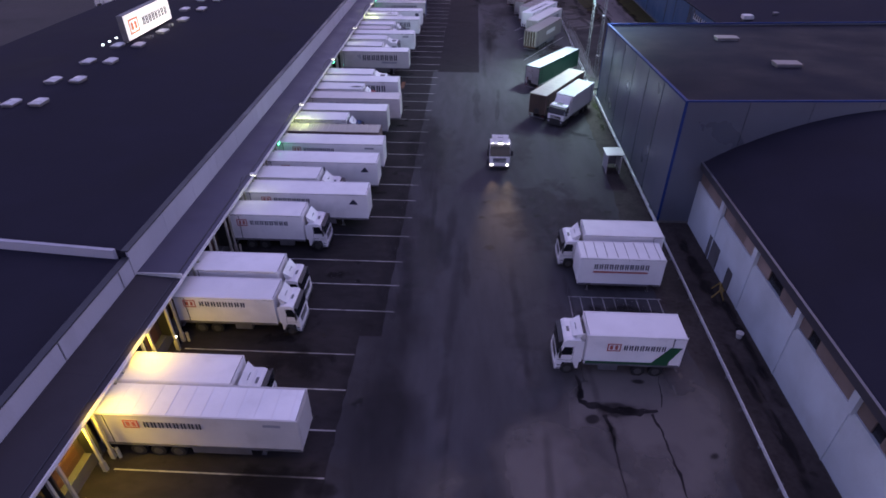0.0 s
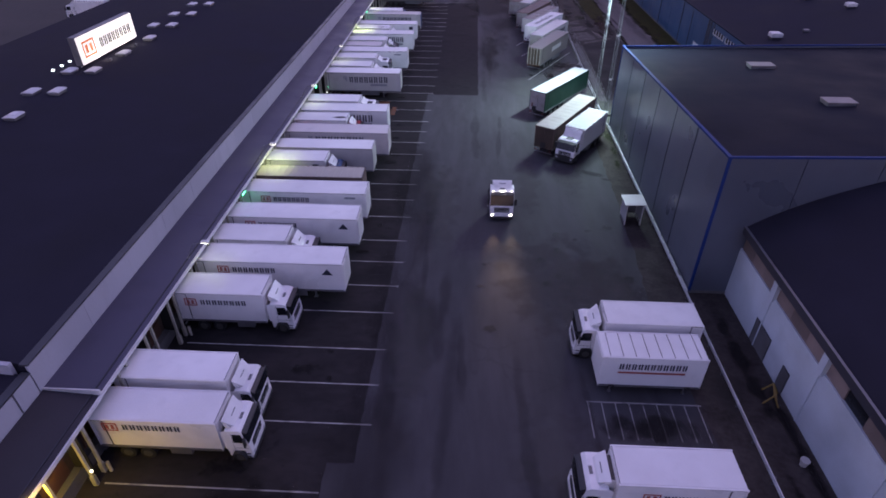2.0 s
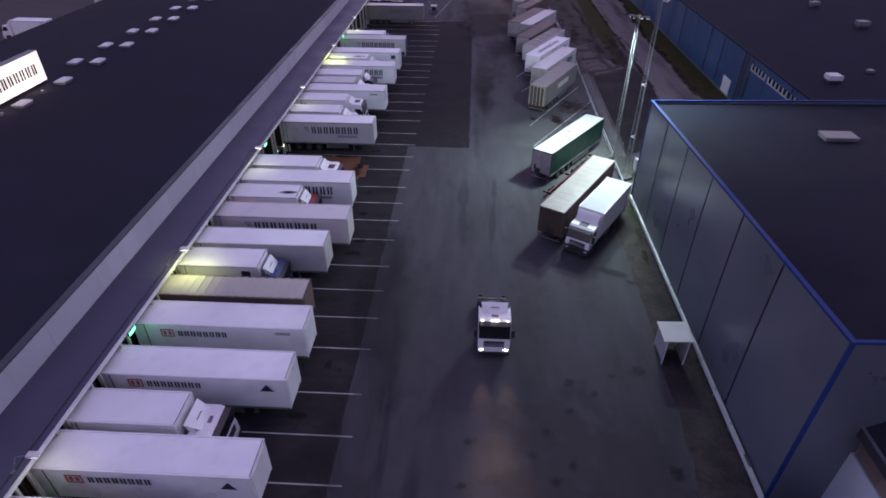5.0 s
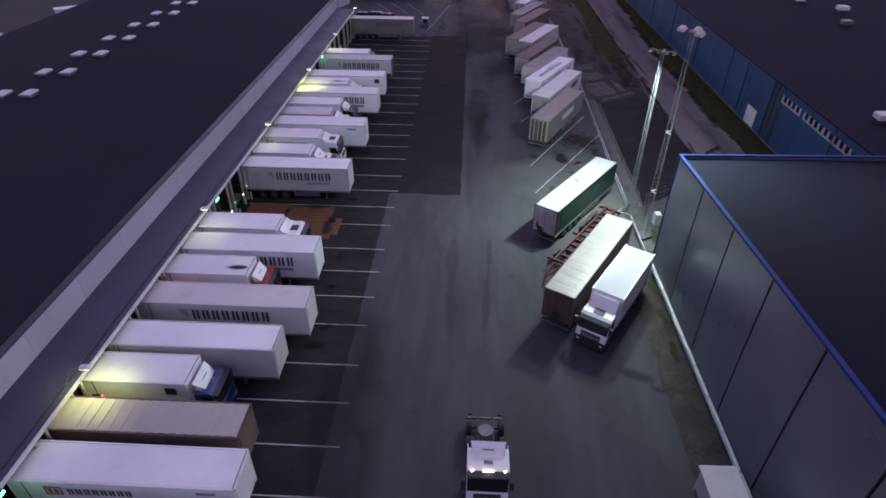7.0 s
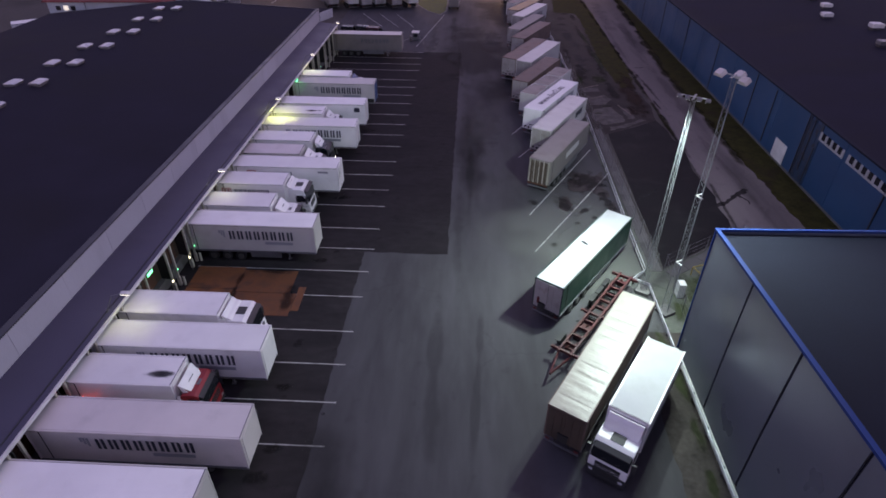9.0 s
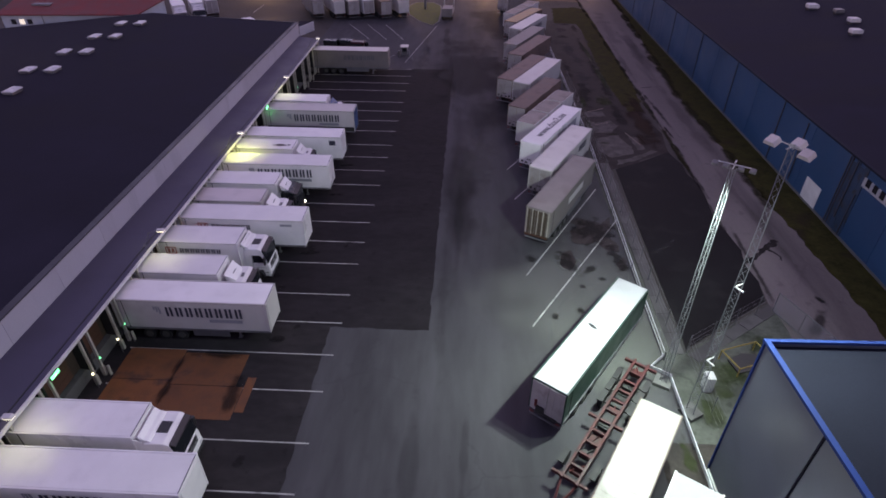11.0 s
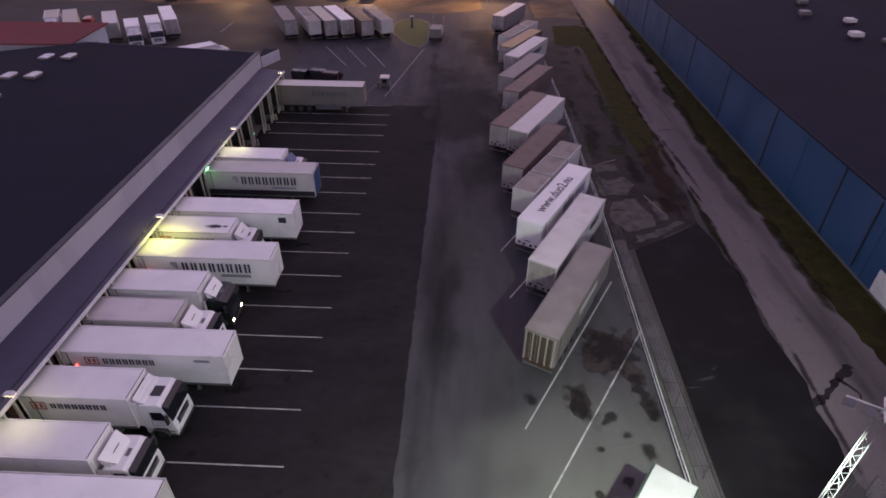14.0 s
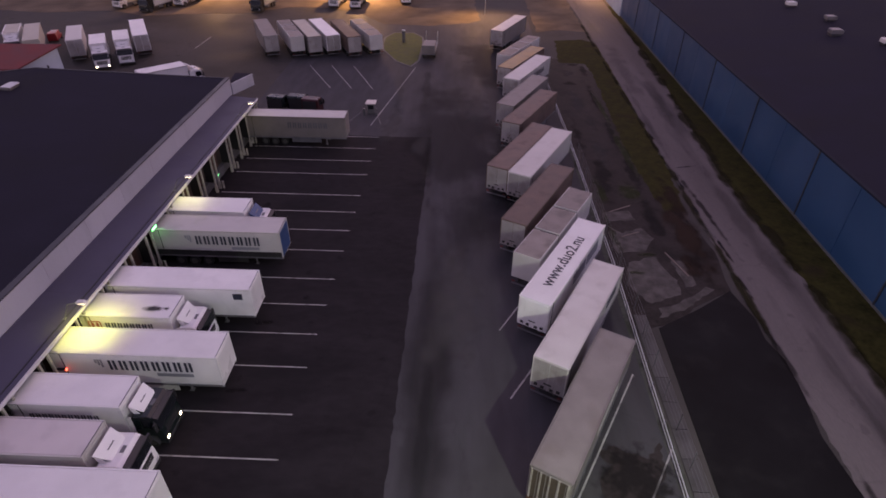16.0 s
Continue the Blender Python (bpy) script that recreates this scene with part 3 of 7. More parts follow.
# painted lines
bay_lines = []
for y0 in (48.75, 64.3, 79.75, 95.15, 110.7, 126.15, 141.65, 157.7):
    bay_lines += [(-3.5, y0 + 3.66 * i) for i in range(4)]
bay_lines = [(-6.15, 21.16), (-6.15, 24.75), (-6.15, 28.32), (-6.15, 31.92), (-3.65, 37.13), (-3.65, 40.7), (-3.65, 44.35)] + bay_lines
for xe, y in bay_lines:
    solid("bay_line", lambda bm: box(bm, -19.6, xe, y - 0.05, y + 0.05, 0.0, 0.03), LINE, "worn white painted bay line on dark asphalt", "line", "structure")
for a, b in (((12.3, 109.8), (21.5, 126.6)), ((12.3, 102.9), (22.6, 120.0)), ((12.0, 123.8), (17, 132)), ((11.5, 131.0), (16, 139)), ((-5.2, 172.6), (-0.8, 199.0)), ((-44.6, 208.0), (-44.5, 216.0)), ((-20, 199), (-14, 187.5)), ((-16, 199), (-10.5, 187.5)), ((-12, 199), (-7, 187.5))):
    d = Vector((b[0] - a[0], b[1] - a[1], 0))
    ob = solid("lot_line", lambda bm: box(bm, 0, d.length, -0.06, 0.06, 0.0, 0.028), LINE, "thin worn white line on the lot", "line", "structure")
    ob.matrix_basis = pose(a[0], a[1], 0.028, 0, 0, math.degrees(math.atan2(d.y, d.x)))

solid("comb_marking", lambda bm: [box(bm, 11.4, 19.5, 39.88, 40.0, 0.0, 0.026)] + [box(bm, 11.45 + 0.97 * i, 11.53 + 0.97 * i, 36.8, 39.88, 0.0, 0.026) for i in range(9)], LINEFAINT, "worn white comb of parking lines on asphalt", "line", "structure")
solid("corner_marking", lambda bm: [box(bm, 17.74, 17.83, 28.92, 30.0, 0.0, 0.026), box(bm, 17.74, 19.5, 28.84, 28.92, 0.0, 0.026), box(bm, 18.55, 18.68, 28.92, 29.2, 0.0, 0.026), box(bm, 16.78, 16.84, 29.5, 30.45, 0.0, 0.026)], LINEFAINT, "broken white corner mark on the asphalt", "line", "structure")

# stains and crumbled seams
def trail(points, seed):
    """A ragged, crumbled seam through points of (x, y, half width)."""
    rnd = random.Random(seed)
    left, right = [], []
    for (ax, ay, aw), (bx, by, bw) in zip(points, points[1:]):
        d = math.hypot(bx - ax, by - ay)
        nx, ny = -(by - ay) / d, (bx - ax) / d
        k = max(1, round(d / 0.32))
        for i in range(k):
            x, y, w = ax + (bx - ax) * i / k, ay + (by - ay) * i / k, aw + (bw - aw) * i / k
            u, v, o = w * rnd.uniform(0.4, 1.2), w * rnd.uniform(0.4, 1.2), rnd.uniform(-0.06, 0.06)
            left.append((x + nx * (u + o), y + ny * (u + o)))
            right.append((x - nx * (v - o), y - ny * (v - o)))
    return right + left[::-1]


for x, y, a, b in ((14.2, 25.5, 9.0, 11.0), (14.5, 15.0, 10.0, 11.0), (4.5, 15.0, 10.0, 10.0), (9.5, 21.0, 9.0, 12.0)):
    stain(x, y, 0.044 + 0.0003 * x + 0.0001 * y, a, b, 0, BROWNPATCH, "dried brown mud on the lot")
for i, pts in enumerate((
        ((10.8, 30.6, 0.08), (11.0, 29.4, 0.2), (10.75, 28.2, 0.3), (11.3, 27.9, 0.3), (12.9, 27.5, 0.36), (14.4, 27.4, 0.38), (15.4, 27.4, 0.24), (16.4, 27.6, 0.06)),
        ((12.2, 27.0, 0.2), (12.5, 25.9, 0.14), (12.5, 24.4, 0.08), (12.5, 22.4, 0.07), (12.6, 19.0, 0.05)),
        ((15.5, 27.2, 0.14), (15.9, 26.0, 0.09), (16.0, 24.0, 0.07), (16.15, 22.6, 0.12), (16.2, 20.5, 0.04)),
        ((16.9, 30.8, 0.02), (16.6, 28.6, 0.05), (16.4, 27.5, 0.04)))):
    flat("seam", trail(pts, 60 + i), 0.058, CRUMB, "crumbled dark seam in the asphalt", "seam")
for x, y, a, b, turn in ((13.2, 27.5, 2.6, 0.8, -3), (10.8, 28.9, 0.5, 1.4, 0), (12.5, 25.5, 0.5, 1.6, 0), (15.2, 30.2, 0.7, 0.3, 0), (18.8, 24.0, 0.5, 0.4, 20), (11.4, 26.6, 0.7, 0.5, 20)):
    stain(x, y, 0.064, a, b, turn, DAMPSHADE, "damp edge of the crumbled seam")
for x, y, a, b in ((11.7, 61.6, 0.5, 0.4), (11.4, 59.0, 0.4, 0.3), (9.6, 57.0, 0.45, 0.4), (8.4, 55.2, 0.35, 0.3), (11.0, 54.5, 0.4, 0.4), (9.9, 53.4, 0.5, 0.35), (13.4, 60.7, 0.3, 0.3), (17.1, 63.0, 0.9, 0.5), (4.6, 47.1, 0.6, 0.5), (3.8, 52.7, 0.5, 0.3), (17.6, 54.4, 0.5, 0.6), (4.4, 56.1, 0.6, 0.25), (15.0, 62.4, 0.4, 0.3)):
    stain(x, y, 0.119, a * 1.3, b * 1.3, 15, OIL, "small dark spot on the yard")
for x, y, a, b in ((10.5, 54.0, 7.0, 10.0), (15.0, 52.0, 5.0, 9.0)):
    stain(x, y, 0.05 + 0.0004 * x, a, b, 0, SILT, "pale dried silt on the yard")
PUDDLES = (
    [(17.6, 119.4), (18.4, 120.1), (19.4, 119.7), (20.8, 119.2), (21.9, 120.5), (21.7, 118.1), (20.6, 116.9), (21.8, 115.7), (21.7, 114.3), (20.5, 114.1), (19.8, 115.7), (18.5, 115.1), (17.3, 115.6), (17.4, 117.8), (18.3, 118.6)],
    [(15.9, 113.6), (16.9, 114.2), (17.2, 112.2), (16.4, 110.6), (15.6, 111.4)],
    [(20.9, 112.2), (21.9, 113.2), (22.0, 111.4), (21.2, 110.7)])
for i, pts in enumerate(PUDDLES):
    flat("stain", rough(pts, 0.35, 0.14, 40 + i), 0.05, PUDDLE, "dark wet stain on the pale lot", "stain")
for i, (x, y, a, b, turn) in enumerate(((19.6, 117.6, 3.4, 3.2, 10), (21.2, 113.2, 1.0, 3.4, 5), (16.4, 112.0, 1.2, 2.6, 25), (13.0, 112.5, 0.8, 0.8, 0), (18.3, 111.0, 1.2, 0.5, 40), (20.4, 108.3, 1.0, 0.9, 0), (18.5, 106.0, 0.7, 0.6, 0), (16.6, 105.0, 0.5, 0.5, 0), (14.3, 104.2, 0.6, 0.5, 0), (19.2, 109.6, 0.5, 0.4, 0), (17.2, 108.4, 0.4, 0.3, 0))):
    stain(x, y, 0.06 + 0.005 * (i % 4), a, b, turn, WET, "dark wet stain on the lot")
flat("seam", trail(((33.2, 112.7, 0.15), (34.0, 113.4, 0.5), (34.8, 113.9, 0.22), (36.0, 115.2, 0.3), (37.0, 116.0, 0.5), (38.2, 117.2, 0.3)), 66), 0.05, CRUMB, "dark mud smear across the service road", "seam")
flat("seam", trail(((36.2, 115.6, 0.1), (36.9, 114.9, 0.22), (37.2, 114.0, 0.12), (36.9, 113.2, 0.05)), 67), 0.05, CRUMB, "dark mud smear on the service road", "seam")
stain(37.9, 107.5, 0.062, 1.0, 0.4, -60, TYREMARK, "dark mud spot on the service road")
for x, y, a, b, t in ((27.0, 98.5, 2.6, 2.0, 20), (30.5, 101.6, 2.0, 1.2, 35), (24.2, 94.5, 1.2, 2.0, 0), (25.6, 96.5, 1.6, 1.0, 10), (21.6, 86.5, 0.6, 3.2, 4), (21.5, 82.0, 0.5, 2.4, 0), (21.4, 91.0, 0.6, 2.0, 0), (21.2, 78.0, 0.5, 2.2, 0)):
    stain(x, y, 0.066, a, b, t, MOSS, "patch of moss and weeds on the paving")
for x, y, a, b in ((17.6, 75.4, 2.2, 0.8), (19.0, 74.0, 1.2, 0.6)):
    stain(x, y, 0.06, a, b, -25, DARKPATCH, "damp stain by the rail")
for x, y, a, b, turn in ((23.9, 26.0, 0.6, 8.0, 0), (23.4, 31.4, 0.5, 6.0, 3), (24.6, 16.0, 0.6, 9.0, 0), (24.0, 45.0, 0.9, 8.0, 0), (24.9, 36.0, 0.6, 9.0, 0)):
    stain(x, y, 0.03, a, b, turn, DAMPSHADE, "puddle on the dirt strip")
for x, y, a, b, turn in ((15.5, 37.8, 4.5, 1.5, 0), (-10.0, 31.0, 4.0, 2.4, 0), (-9.0, 20.5, 5.0, 2.0, 0)):
    stain(x, y, 0.06, a, b, turn, DAMPSHADE, "damp dark patch on the asphalt")
rnd = random.Random(11)


def scatter(count, material, z, x0, x1, y0, y1, a, b, turn, label):
    """Stains strewn over the yard, but for the pale lot by the masts."""
    for i in range(count):
        x, y = rnd.uniform(x0, x1), rnd.uniform(y0, y1)
        w, d, t = rnd.uniform(*a), rnd.uniform(*b), rnd.uniform(-turn, turn)
        if not (x > 6 and 92 < y < 128):
            stain(x, y, z + 0.005 * (i % 5), w, d, t, material, label)


for x, y, a, b in ((7.0, 165.0, 9.0, 36.0), (-3.2, 28.0, 4.6, 22.0), (-3.0, 50.0, 4.2, 20.0), (-3.2, 72.0, 3.6, 20.0), (-3.6, 40.0, 2.6, 26.0), (12.0, 205.0, 7.0, 22.0), (5.6, 132.0, 3.0, 26.0)):
    stain(x, y, 0.046, a, b, 3, DARKPATCH, "dark worn surface of the yard")
scatter(24, TRACK, 0.06, -3, 14, 0, 190, (0.35, 0.9), (6, 16), 4, "dark tyre track along the yard")
scatter(14, DUST, 0.088, -3, 17, 5, 180, (1.2, 3.0), (4, 12), 6, "pale dried patch on the yard")
scatter(26, OIL, 0.116, -16, -4, 14, 165, (0.2, 0.55), (0.2, 0.8), 45, "small oil drip on the asphalt")
# The last, slanting mark paints the mast's shadow; the others are damp edges.
for x, y, a, b, t in ((33.9, 112.0, 0.4, 9.0, -3), (33.8, 131.0, 0.4, 9.0, 2), (35.0, 152.0, 0.45, 10.0, 3), (36.2, 104.5, 0.8, 3.4, -38)):
    stain(x, y, 0.062, a, b, t, DAMPSHADE, "damp edge of the service road")
for x, y, a, b in ((25.2, 158.0, 1.6, 7.0), (29.0, 160.0, 0.9, 7.0), (28.9, 172.0, 0.9, 8.0), (28.8, 186.0, 0.8, 8.0), (28.0, 202.4, 2.6, 0.8), (29.2, 199.0, 0.8, 4.0), (28.8, 150.0, 1.4, 6.0), (31.6, 146.0, 1.2, 6.0), (24.0, 170.0, 0.9, 9.0), (26.0, 192.0, 1.5, 1.5)):
    stain(x, y, 0.042, a, b, -1, DAMPSHADE, "wet dark earth beside the trailer row")
for x, y, a, b in ((31.6, 147.0, 1.9, 11.0), (32.3, 154.0, 1.2, 6.0), (30.6, 141.0, 1.6, 4.0)):
    stain(x, y, 0.056, a, b, 2, REDMUD, "red-brown mud beside the road")
for x, y, a, b in ((26.0, 166.0, 1.5, 7.0), (25.8, 183.0, 1.7, 8.0), (26.2, 198.0, 1.8, 3.0), (26.8, 176.0, 1.2, 5.0)):
    stain(x, y, 0.046, a, b, 0, SILT, "pale silt on the earth strip")
for x, y, a, b in ((29.4, 166.0, 0.7, 9.0), (24.2, 155.0, 0.7, 4.0), (27.6, 155.0, 1.6, 3.0), (23.9, 146.0, 0.5, 5.0), (29.2, 181.0, 0.6, 8.0), (25.0, 139.5, 1.6, 0.4), (26.4, 142.5, 1.6, 0.35)):
    stain(x, y, 0.05, a, b, 2, MOSS, "moss on the wet earth")
# grass creeping over the road's edges, worn lanes and the cross joint
for i in range(13):
    y = 128 + 8.2 * i
    xe = 40.1 if y < 160 else 40.0 + (y - 160) * 0.047
    stain(xe + 0.1 * (i % 3), y, 0.064 + 0.001 * (i % 2), 1.1, 6.5, -1, TURF, "grass creeping over the edge of the road")
    if y > 136:
        stain(34.0 - 0.12 * (i % 2), y, 0.064 + 0.001 * (i % 2), 0.55, 6.0, 0, TURF, "grass creeping over the edge of the road")
for x, y, a, b, t in ((38.2, 150, 1.2, 22, 0), (38.9, 185, 1.5, 26, -3), (37.6, 122, 0.7, 18, 2), (35.0, 178, 0.6, 22, -1), (36.5, 200, 2.2, 22, -1)):
    stain(x, y, 0.058, a, b, t, TRACK, "dark worn lane on the service road")
stain(36.4, 162.0, 0.068, 2.6, 0.16, 13, TYREMARK, "dark cross joint of the service road")
for x, y, a, b in ((34.1, 151.0, 0.3, 1.6), (34.5, 144.0, 0.28, 3.4), (34.2, 157.5, 0.25, 2.0), (34.3, 138.0, 0.3, 2.4), (34.2, 171.0, 0.3, 2.0)):
    stain(x, y, 0.07, a, b, 3, TYREMARK, "dark wet hollow along the edge of the road")

for x, y, a, b in ((-7.4, 77.2, 1.2, 0.7), (-6.9, 79.4, 0.8, 0.5), (-8.2, 100.4, 1.1, 0.6), (-8.3, 112.3, 1.4, 0.5), (-8.4, 123.6, 1.3, 0.4), (-8.3, 131.0, 1.0, 0.4), (-11.8, 69.4, 1.4, 0.7), (-7.6, 57.6, 0.9, 0.5), (-7.5, 84.6, 0.9, 0.5), (-12.5, 33.4, 2.2, 0.9), (-9.5, 42.0, 1.8, 0.8)):
    stain(x, y, 0.068, a, b, 8, WET, "dark spill in front of a docked vehicle")
for x, y, a, b, t in ((26.3, 115.0, 1.3, 0.22, 20), (25.2, 114.1, 0.9, 0.16, 5), (27.4, 116.2, 0.6, 0.12, 40)):
    stain(x, y, 0.07, a, b, t, DUST, "pale scrape on the black asphalt")

# rusty plates in the open bay
plates = empty("steel_plate_cover", pose(0, 0, 0), "rusty orange steel plates laid over the open bay", "steel plates")
for i, (x0, x1, y0, y1) in enumerate(((-19.4, -15.0, 92.6, 95.6), (-19.4, -15.0, 95.65, 98.8), (-14.95, -10.0, 95.3, 98.5), (-14.95, -9.4, 92.3, 95.25), (-19.2, -15.2, 91.0, 92.5), (-9.35, -8.7, 93, 96.2))):
    part("plate", ("plate", i), lambda bm: box(bm, x0, x1, y0, y1, 0.02, 0.05, 0.006), RUSTPLATE, plates)

# ---- terminal building ----
X_LIP, X_FACE, X_DOCK = -20.0, -23.6, -21.4
Z_LIP, Z_CAN, Z_ROOF = 4.6, 5.05, 7.25
terminal = empty("terminal_building", pose(0, 0, 0), "long low freight terminal with a flat dark roof and pale fascia", "warehouse")
X_RIDGE, X_BACK, Z_RISE = -47.35, -71.1, 1.8


def skewed(bm, y=165.0):
    """Bends the far end of the roof to its slanting line."""
    for v in bm.verts:
        if v.co.y > y:
            v.co.y += 0.118 * (v.co.x - X_FACE) + 0.08 * min(0.0, v.co.x - X_RIDGE)


part("roof", "roof_main", lambda bm: (prism(bm, [(X_FACE, 6.3), (X_FACE, Z_ROOF - 0.06), (X_RIDGE, Z_ROOF + Z_RISE - 0.06), (X_BACK, Z_ROOF - 0.06), (X_BACK, 6.3)], 34.9, 170.2), skewed(bm)), ROOF, terminal, "dark roofing felt")
part("roof", "roof_near", lambda bm: prism(bm, [(X_FACE, 5.8), (X_FACE, 6.6), (X_RIDGE, 6.6 + Z_RISE), (X_BACK, 6.6), (X_BACK, 5.8)], -60, 34.6), ROOF, terminal, "lower dark roof")
part("step_wall", "roof_step", lambda bm: prism(bm, [(X_FACE - 0.75, 6.0), (X_FACE - 0.75, Z_ROOF + 0.2), (X_RIDGE, Z_ROOF + Z_RISE + 0.04), (X_BACK, Z_ROOF + 0.04), (X_BACK, 6.0)], 34.5, 34.8), FASCIA, terminal)
part("wall", "end_wall", lambda bm: (box(bm, X_BACK + 0.2, X_FACE, -59.8, 170.0, 0, 6.3), skewed(bm)), FASCIA, terminal)
part("verge_trim", "verge_trim", lambda bm: (prism(bm, [(X_FACE, Z_ROOF - 0.1), (X_FACE, Z_ROOF + 0.03), (X_RIDGE, Z_ROOF + Z_RISE + 0.03), (X_BACK, Z_ROOF + 0.03), (X_BACK, Z_ROOF - 0.1), (X_RIDGE, Z_ROOF + Z_RISE - 0.1)], 170.2, 170.4), skewed(bm)), DARKTRIM, terminal)


def roof_z(x):
    return Z_ROOF - 0.06 + Z_RISE * (1 - abs(x - X_RIDGE) / (X_FACE - X_RIDGE))


def fascia(y0, y1, top, w=6.0, gap=0.012):
    k = max(1, round((y1 - y0) / w))
    w = (y1 - y0) / k
    for i in range(k):
        part("fascia_panel", ("fascia", round(w, 3), top), lambda bm: box(bm, 0, 0.12, gap, w - gap, Z_CAN - 0.1, top - 0.1, 0.01), FASCIA, terminal, at=pose(X_FACE, y0 + i * w, 0))
        part("coping", ("coping", round(w, 3), top), lambda bm: box(bm, -0.35, 0.2, 0.004, w - 0.004, top - 0.1, top + 0.03, 0.015), DARKTRIM, terminal, at=pose(X_FACE, y0 + i * w, 0))


fascia(34.75, 170.6, Z_ROOF)
fascia(33.1, 34.7, 6.72, 1.6, 0.05)
fascia(-57.0, 33.1, 6.72, 7.5, 0.07)
part("fascia_backing", "fascia_backing", lambda bm: box(bm, X_FACE, X_FACE + 0.04, -57.0, 34.7, Z_CAN - 0.1, 6.6), DARKTRIM, terminal)
part("end_fascia", "end_fascia", lambda bm: slab(bm, [(X_FACE + 0.15, 170.6), (X_FACE + 0.28, 170.5), (-21.75, 174.6), (-21.85, 174.8)], 4.9, 6.45), FASCIA, terminal)
part("parapet_end", "parapet_end", lambda bm: slab(bm, [(X_FACE - 0.2, 170.65), (X_FACE + 0.15, 170.65), (-22.0, 175.2), (-24.5, 175.4)], 4.9, 6.3), ROOF, terminal)


def canopy_piece(y0, y1, zc, zl, sheet):
    k = max(1, round((y1 - y0) / 10.0))
    w = (y1 - y0) / k
    for i in range(k):
        m = pose(0, y0 + i * w, 0)
        part("canopy_sheet", ("canopy", round(w, 3), zc), lambda bm: prism(bm, [(X_FACE + 0.13, zc - 0.18), (X_FACE + 0.13, zc), (X_LIP + 0.05, zl + 0.12), (X_LIP + 0.05, zl - 0.05)], 0.004, w - 0.004), sheet, terminal, at=m)
        part("canopy_edge", ("lip", round(w, 3), zl), lambda bm: box(bm, X_LIP + 0.05, X_LIP + 0.17, 0.003, w - 0.003, zl - 0.1, zl + 0.16, 0.012), LIP, terminal, at=m)
        part("gutter", ("gutter", round(w, 3), zl), lambda bm: box(bm, X_LIP - 0.45, X_LIP - 0.37, 0.003, w - 0.003, zl + 0.17, zl + 0.215, 0.0), DARKTRIM, terminal, at=m)


canopy_piece(35.0, 169.8, Z_CAN, Z_LIP, CANOPY)
canopy_piece(-58.0, 34.9, Z_CAN - 0.1, Z_LIP - 0.05, CANOPYDARK)
part("canopy_joint", "canopy_joint", lambda bm: box(bm, X_FACE + 0.13, X_LIP + 0.15, 34.9, 35.0, 4.5, 5.1), LIP, terminal)
part("dock_wall", "dock_wall", lambda bm: box(bm, X_FACE, X_DOCK, -58, 169.6, 0.0, 4.4), DOCKWALL, terminal)
part("dock_edge", "dock_edge", lambda bm: box(bm, X_DOCK, X_DOCK + 0.5, -58, 169.6, 0.0, 1.05, 0.02), CONCRETE, terminal)
DIVIDERS = [3.0, 6.6, 10.2, 13.8, 17.6] + [y for _, y in bay_lines]
for a, b in zip(DIVIDERS, DIVIDERS[1:]):
    if b - a < 6:
        w = min(2.7, b - a - 0.9)
        part("dock_door", ("dock_door", round(w, 2)), lambda bm: [box(bm, 0, 0.06, -w / 2, w / 2, 1.1 + 0.6 * i, 1.68 + 0.6 * i, 0.01) for i in range(5)], DOCKDOOR, terminal, at=pose(X_DOCK + 0.003, (a + b) / 2 + 0.4, 0))
for y in DIVIDERS:
    for dy in (-0.1, 0.85):
        part("dock_post", "dock_post", lambda bm: [box(bm, -0.09, 0.09, -0.08, 0.08, 0.0, 4.55, 0.012), box(bm, -0.14, 0.14, -0.13, 0.13, 0, 0.9, 0.02)], POST, terminal, at=pose(X_LIP + 0.0 - 0.05, y + dy, 0))
    part("dock_side_panel", "dock_side_panel", lambda bm: box(bm, X_DOCK + 0.1, X_LIP - 0.2, -0.05, 0.05, 1.0, 4.4), RUBBER, terminal, at=pose(0, y + 0.4, 0))
    part("bollard", "bollard", lambda bm: rod(bm, (0, 0, 0), (0, 0, 0.9), 0.11, 10), POST, terminal, at=pose(X_LIP + 0.35, y + 0.9, 0))


def dock_lamp(y):
    e = empty("dock_lamp", pose(X_LIP + 0.1, y, Z_LIP + 0.12), "lit white lamp on a bent arm over the canopy edge", "lamp", "dock lamps")
    part("arm", "lamp_arm", lambda bm: [rod(bm, (-0.5, 0, 0.1), (0.2, 0, 1.45), 0.03), rod(bm, (0.2, 0, 1.45), (1.1, 0, 1.72), 0.03), box(bm, -0.6, -0.4, -0.12, 0.12, 0.05, 0.12)], GREYSTEEL, e)
    head = part("head", "lamp_head", lambda bm: prism(bm, [(0.95, 1.68), (1.0, 1.82), (1.5, 1.86), (1.65, 1.7)], -0.17, 0.17, 0.03), LIP, e, "pale lamp head")
    part("bulb", "lamp_bulb", lambda bm: box(bm, 1.02, 1.6, -0.14, 0.14, 1.64, 1.68, 0.015), BULB, head)


